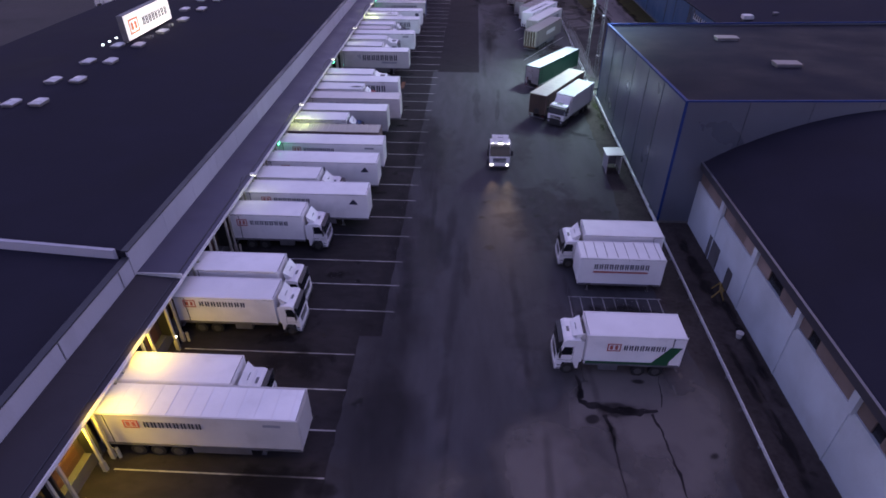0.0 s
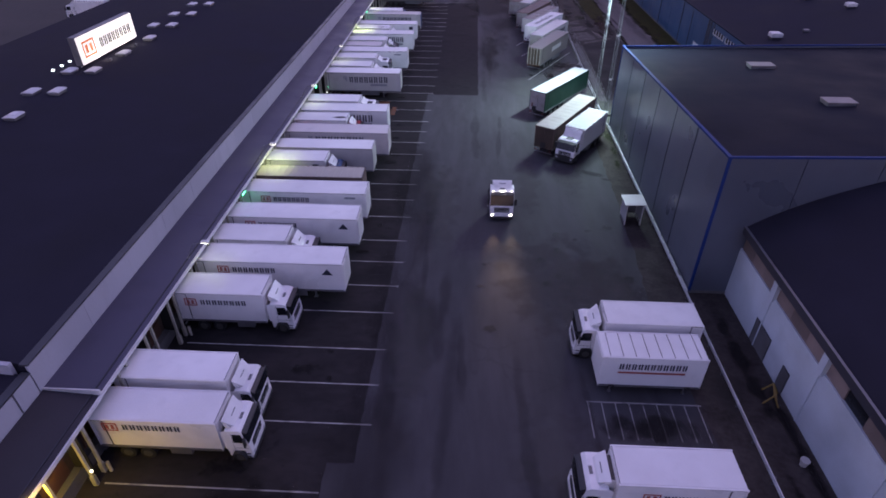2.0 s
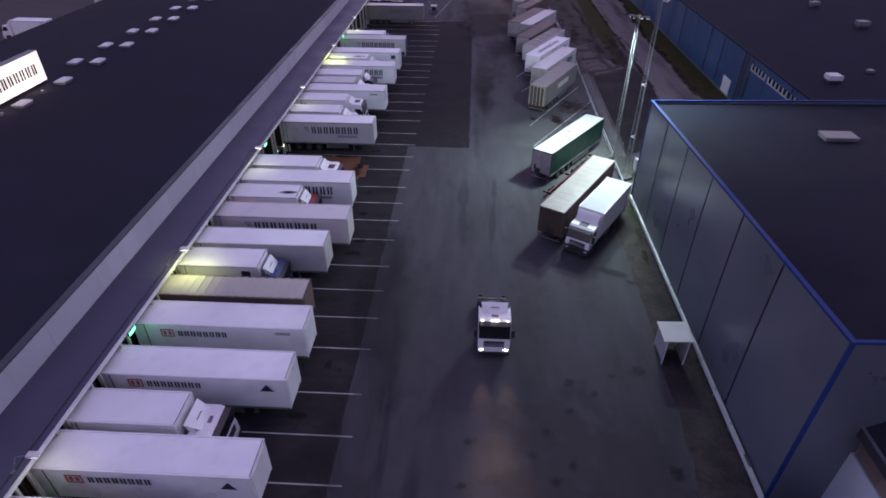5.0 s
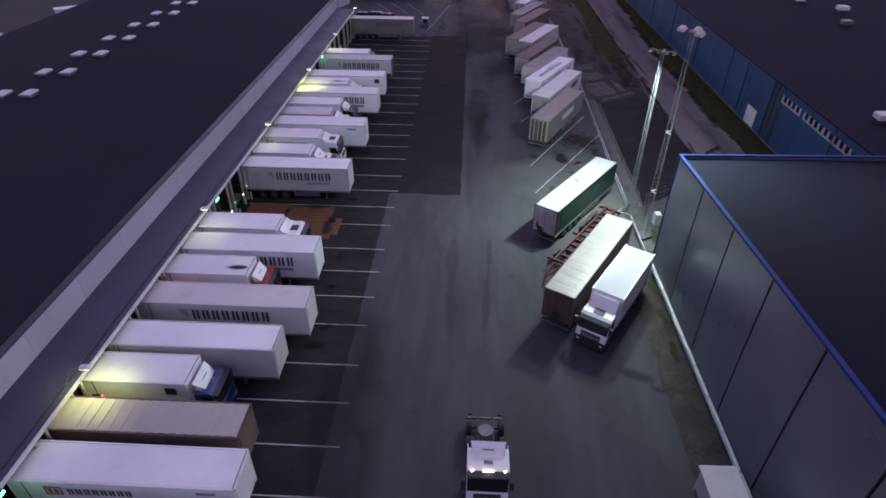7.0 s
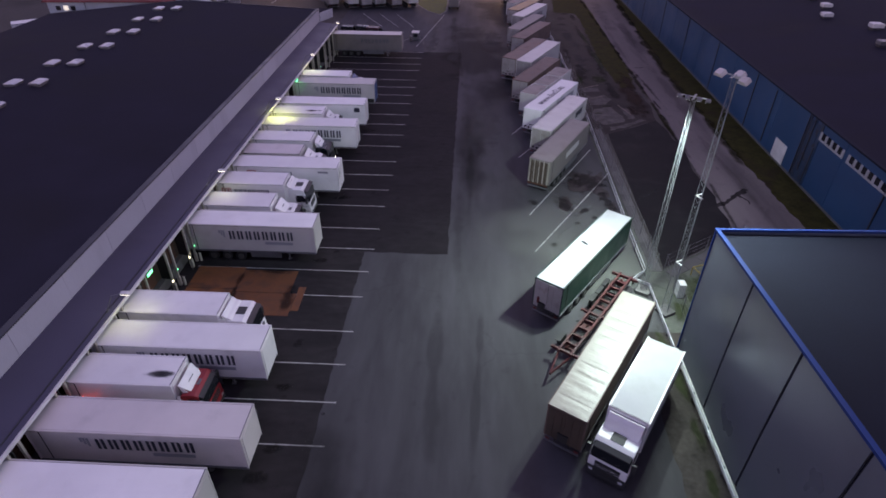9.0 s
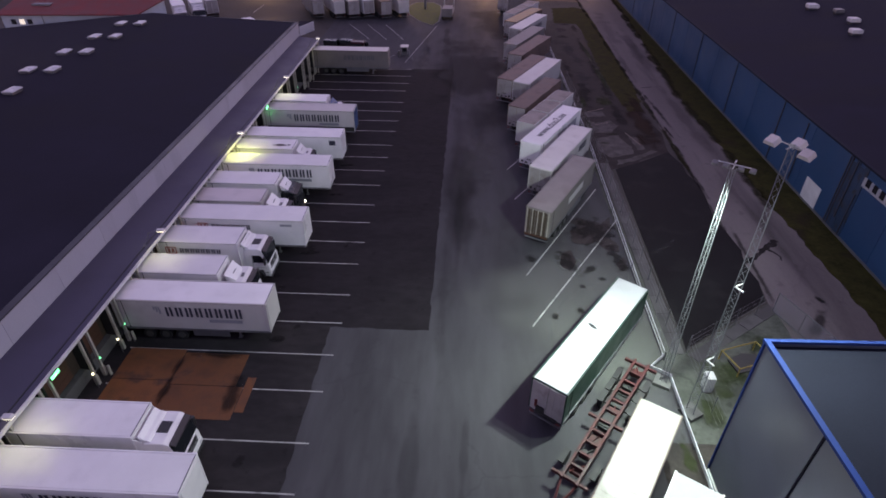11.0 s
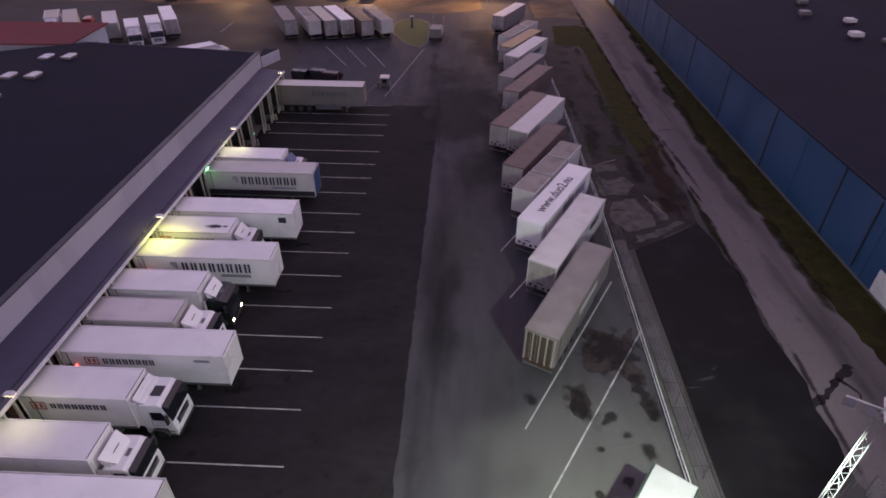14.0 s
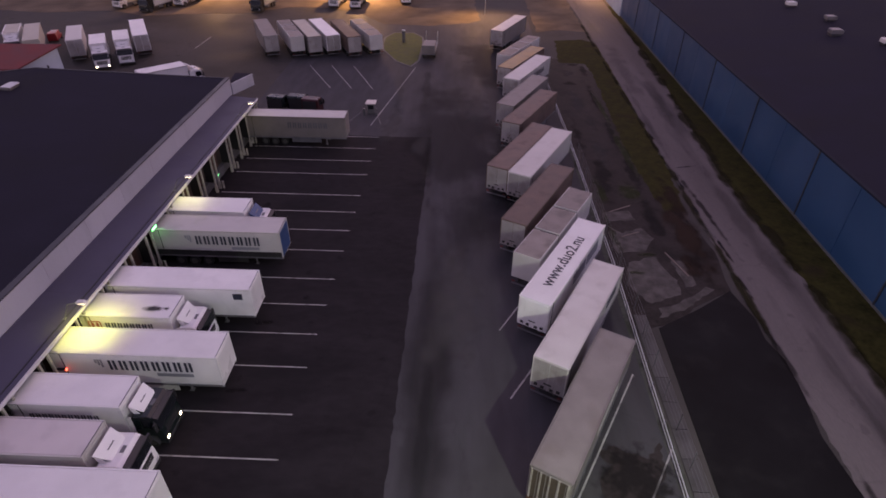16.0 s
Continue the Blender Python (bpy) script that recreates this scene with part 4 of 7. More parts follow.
for y, _, _ in DOCK_LAMPS:
    dock_lamp(y)
for y in (60.8, 91.9, 138.2):
    e = empty("dock_signal", pose(X_LIP + 0.18, y, Z_LIP - 0.3), "lit green dock signal at the canopy edge", "signal lamp", "dock signals")
    part("housing", "signal_box", lambda bm: box(bm, -0.02, 0.1, -0.42, 0.42, 0, 0.3, 0.02), PLASTIC, e)
    part("bulb", "signal_bulb", lambda bm: box(bm, 0.1, 0.16, -0.4, 0.4, 0.05, 0.28, 0.02), BULBGREEN, e)
for i, y in enumerate(DIVIDERS[3:]):
    if i % 3 == 0 or 93 < y < 100:
        e = empty("post_signal", pose(X_LIP + 0.06, y + 0.85, 1.75), "tiny lit green signal on a dock post", "signal lamp", "post signals")
        part("bulb", "post_bulb", lambda bm: box(bm, 0, 0.07, -0.05, 0.05, -0.05, 0.05, 0.015), BULBGREEN, e)


for x, y, z in ((-19.5, 69.3, 2.5), (-19.4, 111.7, 2.6), (-19.6, 65.4, 2.4), (-19.6, 80.9, 2.5), (-19.6, 122.9, 2.5)):
    e = empty("stop_signal", pose(x, y, z), "small lit red stop signal beside a dock", "signal lamp", "stop signals")
    part("housing", "stop_box", lambda bm: box(bm, -0.6, 0.0, -0.06, 0.06, -0.1, 0.1, 0.02), PLASTIC, e)
    part("bulb", "stop_bulb", lambda bm: box(bm, 0.0, 0.1, -0.09, 0.09, -0.09, 0.09, 0.03), BULBRED, e)
for y in (31.8, 94.75, 98.3):
    e = empty("bay_lamp", pose(X_LIP + 0.07, y, 1.4), "small lit white guide lamp on a dock post", "lamp", "bay lamps")
    part("bulb", "bay_bulb", lambda bm: box(bm, 0, 0.09, -0.07, 0.07, -0.07, 0.07, 0.025), BULB, e)
    part("stem", "bay_stem", lambda bm: rod(bm, (0.04, 0, -1.39), (0.04, 0, -0.07), 0.03), GREYSTEEL, e)


# roof skylights
def skylight(x, y):
    e = empty("skylight", pose(x, y, roof_z(x) - 0.02), "small milky white dome skylight on the dark flat roof", "skylight", "roof skylights")
    part("curb", "sky_curb", lambda bm: box(bm, -0.62, 0.62, -0.85, 0.85, 0, 0.3, 0.02), GREYSTEEL, e)
    part("dome", "sky_dome", lambda bm: prism(bm, [(-0.7, 0.3), (-0.7, 0.37), (-0.4, 0.46), (0.4, 0.46), (0.7, 0.37), (0.7, 0.3)], -0.92, 0.92, 0.03), SKYLIGHT, e)


for i in range(14):
    for x in (-48.9, -46.1):
        if not (x < -47 and 4 <= i <= 5):
            skylight(x if x < -47 else -46.0, 59.8 + 7.72 * i + (0.0 if x < -47 else 0.35))

# rooftop sign
sign = empty("rooftop_sign", pose(-47.9, 84.4, roof_z(-47.9)), "tall white lit company sign box on the terminal roof", "sign")
part("box", "sign_box", lambda bm: box(bm, -0.9, 0, 0, 14.3, 0.3, 3.85, 0.04), GREYSTEEL, sign)
part("face", "sign_face", lambda bm: box(bm, 0.0, 0.05, 0.1, 14.2, 0.38, 3.77), SIGNFACE, sign, "glowing white sign face")
for y in (0.6, 5.0, 9.4, 13.7):
    part("sign_leg", "sign_leg", lambda bm: box(bm, -0.7, -0.55, -0.1, 0.1, 0, 0.4), STEEL, sign, at=pose(0, y, 0))


def emblem(bm, s, d=0.012):
    """A plain framed square with two blocks, lying in y and z, facing +x."""
    for a in ((0, 1.35, 0.0, 0.12), (0, 1.35, 0.88, 1.0), (0, 0.12, 0.12, 0.88), (1.23, 1.35, 0.12, 0.88), (0.28, 0.56, 0.24, 0.76), (0.78, 1.06, 0.24, 0.76)):
        box(bm, 0, d, a[0] * s, a[1] * s, a[2] * s, a[3] * s)


def bars(bm, s, count=8, d=0.012, pitch=0.84):
    """A row of plain upright strokes in pairs, lying in y and z, facing +x."""
    for i in range(count):
        y = i * pitch * s
        box(bm, 0, d, y, y + 0.24 * pitch * s, 0, s)
        box(bm, 0, d, y + 0.42 * pitch * s, y + 0.66 * pitch * s, 0, s)


part("emblem", "sign_emblem", lambda bm: emblem(bm, 2.05, 0.03), mat("orange_marking", (0.6, 0.16, 0.06), 0.5, emit=(1.0, 0.35, 0.12), power=0.25), sign, "orange framed emblem", at=pose(0.05, 1.0, 1.0))
part("lettering", "sign_bars", lambda bm: bars(bm, 1.2, 8, 0.03, 0.87), INK, sign, "dark row of plain bars", at=pose(0.05, 5.0, 1.4))
for i, (x, y) in enumerate(((-51.3, 83.2), (-51.3, 85.1), (-51.3, 87.0))):
    e = empty("roof_floodlight", pose(x, y, roof_z(x) - 0.02), "small lit floodlight on the roof behind the sign", "floodlight", "roof floodlights")
    part("stand", "rf_stand", lambda bm: rod(bm, (0, 0, 0), (0, 0, 0.35), 0.05), GREYSTEEL, e)
    part("lens", "rf_lens", lambda bm: box(bm, -0.12, 0.12, -0.15, 0.15, 0.3, 0.5, 0.03), FLOODBULB, e)

for y in (87.9, 94.9):
    e = empty("sign_floodlight", pose(-46.3, y, roof_z(-46.3) - 0.02), "small floodlight on the roof before the sign", "floodlight", "sign floodlights")
    part("stand", "sf_stand", lambda bm: rod(bm, (0, 0, 0), (0, 0, 0.2), 0.05), GREYSTEEL, e)
    part("head", "sf_head", lambda bm: box(bm, 0.02, 0.26, -0.2, 0.2, 0.12, 0.4, 0.03), GREYSTEEL, e)
for x, y, a, b in ((-17.2, 92.6, 2.6, 0.6), (-12.5, 98.4, 3.0, 0.6), (-15.0, 95.6, 0.5, 3.0), (-10.0, 94.5, 0.8, 2.4)):
    stain(x, y, 0.066, a, b, 0, DAMPSHADE, "wet dirt on the steel plates")
for x, y, a, b, t in ((-8.0, 18.5, 4.0, 3.0, 0), (9.0, 34.0, 4.0, 8.0, 4), (16.5, 36.0, 4.0, 4.0, 0), (13.0, 50.0, 5.0, 7.0, 0)):
    stain(x, y, 0.046, a, b, t, DUST, "pale dusty patch on the asphalt")

# ---- grey hall with blue trim ----
hall = empty("grey_hall", pose(0, 0, 0), "tall dark grey steel-clad hall with blue edge trim", "warehouse")
HX, HY0, HY1, HZ0, HZ1 = 22.4, 52.9, 90.1, 13.27, 11.33


HX1, HSLOPE = 75.0, 0.02
HJOINTS = [HY0, 60.0, 66.0, 72.0, 78.0, 84.0, HY1]


def top_at(y, x=HX):
    return HZ0 + (HZ1 - HZ0) * (y - HY0) / (HY1 - HY0) + HSLOPE * (x - HX)


def hexa(bm, q):
    """A solid from eight corners: four below, the same four above."""
    v = [bm.verts.new(c) for c in q]
    fs = [bm.faces.new([v[k] for k in f]) for f in ((3, 2, 1, 0), (4, 5, 6, 7), (0, 1, 5, 4), (1, 2, 6, 5), (2, 3, 7, 6), (3, 0, 4, 7))]
    bmesh.ops.recalc_face_normals(bm, faces=fs)


def hall_core(bm):
    ring = [(HX + 0.1, HY0 + 0.1), (HX1, HY0 + 0.1), (HX1, HY1 - 0.1), (HX + 0.1, HY1 - 0.1)]
    hexa(bm, [(x, y, 0) for x, y in ring] + [(x, y, top_at(y, x) - 0.35) for x, y in ring])


part("core", "hall_core", hall_core, HALLROOF, hall, "dark felt roof")
for i, (a, b) in enumerate(zip(HJOINTS, HJOINTS[1:])):

    def panel(bm, a=a, b=b):
        # a wide sheet that bows out a little, with its own folded edges
        rows = []
        for k in range(9):
            u = k / 8
            y = a + 0.1 + (b - a - 0.2) * u
            x = HX - 0.015 * math.sin(math.pi * u)
            rows.append([bm.verts.new((x - 0.05 * math.sin(math.pi * w), y, 0.25 + (top_at(y) - 0.35) * w)) for w in (0, 0.25, 0.5, 0.75, 1.0)])
        for p, q in zip(rows, rows[1:]):
            for k in range(4):
                f = bm.faces.new((p[k], p[k + 1], q[k + 1], q[k]))
                f.smooth = True
        bmesh.ops.recalc_face_normals(bm, faces=bm.faces[:])
        if bm.faces[0].normal.x > 0:
            bmesh.ops.reverse_faces(bm, faces=bm.faces[:])
        for y in (a + 0.1, b - 0.14):
            hexa(bm, [(HX, y, 0.25), (HX + 0.08, y, 0.25), (HX + 0.08, y + 0.04, 0.25), (HX, y + 0.04, 0.25)] + [(x, v, top_at(v) - 0.1) for x, v in ((HX, y), (HX + 0.08, y), (HX + 0.08, y + 0.04), (HX, y + 0.04))])

    part("cladding_panel", ("hall_w", i), panel, HALLGREY, hall)
for i in range(9):
    w = 5.8
    x0 = HX + 0.04 + i * w
    for name, y0, y1 in (("hall_s", HY0 - 0.02, HY0 + 0.06), ("hall_n", HY1 - 0.06, HY1 + 0.02)):
        ring = [(x0 + 0.03, y0), (x0 + w - 0.03, y0), (x0 + w - 0.03, y1), (x0 + 0.03, y1)]
        part("cladding_panel", (name, i), lambda bm: hexa(bm, [(x, y, 0.25) for x, y in ring] + [(x, y, top_at(y, x) - 0.1) for x, y in ring]), HALLGREY, hall)


def edge_trim(x0, x1, y0, y1, low=0.12, high=0.05):
    ring = [(x0, y0), (x1, y0), (x1, y1), (x0, y1)]
    return lambda bm: hexa(bm, [(x, y, top_at(y, x) - low) for x, y in ring] + [(x, y, top_at(y, x) + high) for x, y in ring])


part("roof_trim", "trim_w", edge_trim(HX - 0.12, HX + 0.16, HY0 - 0.12, HY1 + 0.12), TRIMBLUE, hall, "blue edge trim")
part("roof_trim", "trim_s", edge_trim(HX + 0.16, HX1, HY0 - 0.1, HY0 + 0.12), TRIMBLUE, hall)
part("roof_trim", "trim_n", edge_trim(HX + 0.16, HX1, HY1 - 0.12, HY1 + 0.1), TRIMBLUE, hall)
part("corner_trim", "trim_c", lambda bm: box(bm, HX - 0.09, HX + 0.16, HY0 - 0.06, HY0 + 0.05, 0.2, HZ0 - 0.15), TRIMBLUE, hall)
part("corner_trim", "trim_c2", lambda bm: box(bm, HX - 0.09, HX + 0.16, HY1 - 0.05, HY1 + 0.06, 0.2, HZ1 - 0.15), TRIMBLUE, hall)
part("plinth", "hall_plinth", lambda bm: box(bm, HX - 0.1, HX1, HY0 - 0.08, HY1 + 0.08, 0, 0.24), CONCRETE, hall)
part("base_flashing", "hall_flash", lambda bm: box(bm, HX - 0.22, HX - 0.102, HY0 + 3.0, HY1 - 0.2, 0.2, 0.36, 0.01), LIP, hall, "bright metal base strip")
part("base_flashing", "hall_flash2", lambda bm: box(bm, HX - 0.22, HX - 0.102, HY0 - 0.1, HY0 + 2.0, 0.2, 0.36, 0.01), LIP, hall)
for x, y in ((36.0, 80.5), (37.7, 66.9)):
    e = empty("roof_hatch", pose(x, y, top_at(y, x) - 0.37), "flat pale smoke hatch on the dark hall roof", "hatch", "hall hatches")
    part("curb", "hatch_curb", lambda bm: box(bm, -1.35, 1.35, -0.75, 0.75, 0, 0.3, 0.02), GREYSTEEL, e)
    part("lid", "hatch_lid", lambda bm: box(bm, -1.42, 1.42, -0.8, 0.8, 0.3, 0.42, 0.04), TARPGREY, e)

# ---- white hall with a barrel roof ----
barn = empty("white_hall", pose(0, 0, 0), "low white rendered hall with a dark barrel roof", "warehouse")
BX, BY1 = 25.6, 53.0
arc = [(25.42, 7.02)] + [(25.45 + 35 * u, 7.0 + 5.9 * math.sin(math.pi * u)**0.85) for u in [i / 24 for i in range(1, 24)]] + [(60.6, 6.75)]
part("roof", "barn_roof", lambda bm: prism(bm, arc + [(60.6, 6.45), (25.42, 6.45)], -60, BY1), ROOF, barn, "dark felt barrel roof")
part("roof_edge", "barn_edge", lambda bm: box(bm, 25.3, 25.42, -60, BY1, 6.42, 7.1, 0.02), DARKTRIM, barn)
part("roof_edge", "barn_edge_cap", lambda bm: box(bm, 25.26, 25.46, -60, BY1, 7.105, 7.14, 0.01), GREYSTEEL, barn, "thin pale cap strip")
part("core", "barn_core", lambda bm: box(bm, BX + 0.25, 60.3, -59.8, BY1 - 0.05, 0, 6.45), WALLWHITE, barn)
piers = [46.4 - 7.42 * i for i in range(15)]
edges = [BY1] + piers
GAPS = [(34.5, 36.6), (28.9, 30.0), (21.5, 22.4), (13.6, 15.2), (5.0, 6.0)]
for i, (a, b) in enumerate(zip(edges, edges[1:])):
    part("wall_panel", ("barn_wall", round(a - b, 2)), lambda bm: box(bm, 0, 0.25, 0.01, a - b - 0.01, 0.0, 4.95, 0.01), WALLWHITE, barn, at=pose(BX, b, 0))
    cuts = [b + 0.25] + sorted(y for g in GAPS for y in g if b < y < a) + [a - 0.25]
    for y0, y1 in zip(cuts, cuts[1:]):
        dark = (y0, y1) in GAPS
        k = 1 if dark else max(1, round((y1 - y0) / 2.4))
        w = (y1 - y0) / k
        for j in range(k):
            part("window" if dark else "board", ("barn_band", round(w, 3), dark), lambda bm: box(bm, 0.12 if not dark else 0.2, 0.25, 0.01, w - 0.01, 4.95, 6.4, 0.0), GLASS if dark else BOARD, barn, "dark window opening" if dark else "", at=pose(BX, y0 + j * w, 0))
for y in piers:
    part("pier", "barn_pier", lambda bm: [box(bm, -0.2, 0.16, -0.3, 0.3, 4.7, 6.4, 0.02), box(bm, -0.08, 0.0, -0.06, 0.06, 0.0, 4.7)], WALLWHITE, barn, at=pose(BX, y, 0))
for y, w, h in ((45.85, 2.5, 2.2), (41.8, 0.9, 1.95)):
    part("door", ("barn_door", w), lambda bm: box(bm, -0.03, 0.0, -w / 2, w / 2, 0.02, h, 0.01), GREYSTEEL, barn, "grey steel door", at=pose(BX, y, 0))
    part("door_frame", ("barn_frame", w), lambda bm: [box(bm, -0.05, 0.0, -w / 2 - 0.06, -w / 2, 0.0, h + 0.06), box(bm, -0.05, 0.0, w / 2, w / 2 + 0.06, 0.0, h + 0.06), box(bm, -0.05, 0.0, -w / 2, w / 2, h, h + 0.06)], DARKTRIM, barn, at=pose(BX, y, 0))

# ---- long blue hall ----
blue = empty("blue_hall", pose(0, 0, 0), "very long hall clad in dark blue sheet with a dark roof", "warehouse")
part("roof", "blue_roof", lambda bm: prism(bm, [(44.6, 7.3), (44.6, 8.0), (88, 12.77), (131, 8.0), (131, 7.3)], 60, 262), ROOF, blue, "dark felt roof")
part("core", "blue_core", lambda bm: box(bm, 44.7, 129.8, 60.2, 240, 0, 7.3), HALLBLUE, blue)
for i in range(23):
    y = 67.45 + 7.57 * i
    part("cladding_panel", "blue_panel", lambda bm: box(bm, -0.1, 0.0, 0.03, 7.54, 0.3, 7.85, 0.015), HALLBLUE, blue, at=pose(44.6, y, 0))
    if i % 2:
        part("downpipe", "blue_pipe", lambda bm: [box(bm, -0.2, -0.102, -0.09, 0.09, 0.3, 7.9, 0.02)] + [box(bm, -0.22, -0.1, -0.13, 0.13, z, z + 0.1) for z in (1.5, 4.0, 6.5)], DARKTRIM, blue, at=pose(44.6, y, 0))
part("eave_trim", "blue_eave", lambda bm: box(bm, 44.36, 44.7, 60, 242, 7.86, 8.06, 0.02), EAVE, blue)
part("base_strip", "blue_base", lambda bm: box(bm, 44.44, 44.6, 60, 240, 0.05, 0.3, 0.02), CONCRETE, blue)
# two runs of high windows: a pale sill with pale mullions and dark panes
for y0, k in ((112.95, 4), (101.6, 9)):
    part("window_sill", ("louvre_sill", k), lambda bm: box(bm, -0.2, -0.102, 0, 1.13 * k + 0.4, 6.05, 6.25, 0.02), LOUVRE, blue, "pale window sill", at=pose(44.6, y0, 0))
    for i in range(k + 1):
        part("mullion", "blue_mullion", lambda bm: box(bm, -0.18, -0.102, 0, 0.42, 6.25, 6.98, 0.02), LOUVRE, blue, "pale window mullion", at=pose(44.6, y0 + 1.13 * i, 0))
        if i < k:
            part("pane", "blue_pane", lambda bm: box(bm, -0.14, -0.102, 0.42, 1.13, 6.25, 6.98), GLASS, blue, at=pose(44.6, y0 + 1.13 * i, 0))
part("door", "blue_door", lambda bm: box(bm, -0.15, -0.1, 123.1, 126.2, 0.1, 2.7, 0.01), LIP, blue, "pale door", at=pose(44.6, 0, 0))
for k in range(4):
    part("stained_panel", ("blue_blotched", k), lambda bm: box(bm, -0.16, -0.101, 117.7 + 0.72 * k, 118.4 + 0.72 * k, 0.3, 7.8 - 0.3 * (k % 2), 0.01), BLUEBLOTCH, blue, "dirty weathered blue panel", at=pose(44.6, 0, 0))
for k, (y, z0, z1) in enumerate(((118.0, 0.3, 5.0), (119.4, 1.5, 7.8), (120.7, 0.3, 7.8), (129.4, 0.6, 7.6))):
    part("cable_duct", ("blue_duct", k), lambda bm: box(bm, -0.24, -0.162, y, y + 0.16, z0, z1, 0.02), DARKTRIM, blue, at=pose(44.6, 0, 0))
part("end_wall", "blue_end", lambda bm: box(bm, 44.3, 129.8, 240.2, 262, 0, 7.2), WALLWHITE, blue, "pale rendered end wall")


def roof_unit(x, y, s, material, label):
    e = empty("roof_fan", pose(x, y, 8.0 + 0.11 * (x - 44.6) - 0.1), label, "roof fan", "hall roof fans")
    part("base", ("fan_base", s), lambda bm: box(bm, -0.7 * s, 0.7 * s, -0.6 * s, 0.6 * s, 0, 0.45 * s, 0.02), DARKTRIM, e)
    part("hood", ("fan_hood", s), lambda bm: prism(bm, [(-0.85 * s, 0.45 * s), (-0.85 * s, 0.95 * s), (-0.7 * s, 1.05 * s), (0.7 * s, 1.05 * s), (0.85 * s, 0.95 * s), (0.85 * s, 0.45 * s)], -0.7 * s, 0.7 * s, 0.02), material, e)


for x, y, s, w in ((49.2, 105.8, 1.0, 1), (54.6, 107.7, 0.5, 0), (63.5, 127.2, 1.0, 0), (66.6, 118.9, 0.9, 1), (63.3, 157.8, 0.9, 1), (66.3, 149.4, 1.0, 1), (63.0, 141.4, 0.9, 0), (67.2, 180.7, 0.9, 1), (64.3, 173.4, 1.0, 1), (66.7, 169.6, 0.8, 0), (65.9, 163.5, 0.9, 1), (66.2, 194.3, 0.9, 0), (63.3, 186.9, 1.0, 0), (64.8, 204.9, 0.9, 1)):
    roof_unit(x, y, s, LIP if w else GREYSTEEL, "white ventilation hood on the dark hall roof" if w else "dark ventilation hood on the hall roof")

# ---- vehicles ----
# Each is built with its rear end at x = 0 and its front towards +x.
def wheel(parent, x, y, r=0.5, w=0.32):
    s = 1 if y > 0 else -1
    tyre = part("wheel", ("tyre", r, w, s), lambda bm: rod(bm, (0, -w / 2, 0), (0, w / 2, 0), r, 20), RUBBER, parent, at=pose(x, y, r))
    part("rim", ("rim", r, w, s), lambda bm: rod(bm, (0, s * w / 2 - 0.05, 0), (0, s * w / 2 + 0.015, 0), r * 0.58, 14), RIM, tyre)


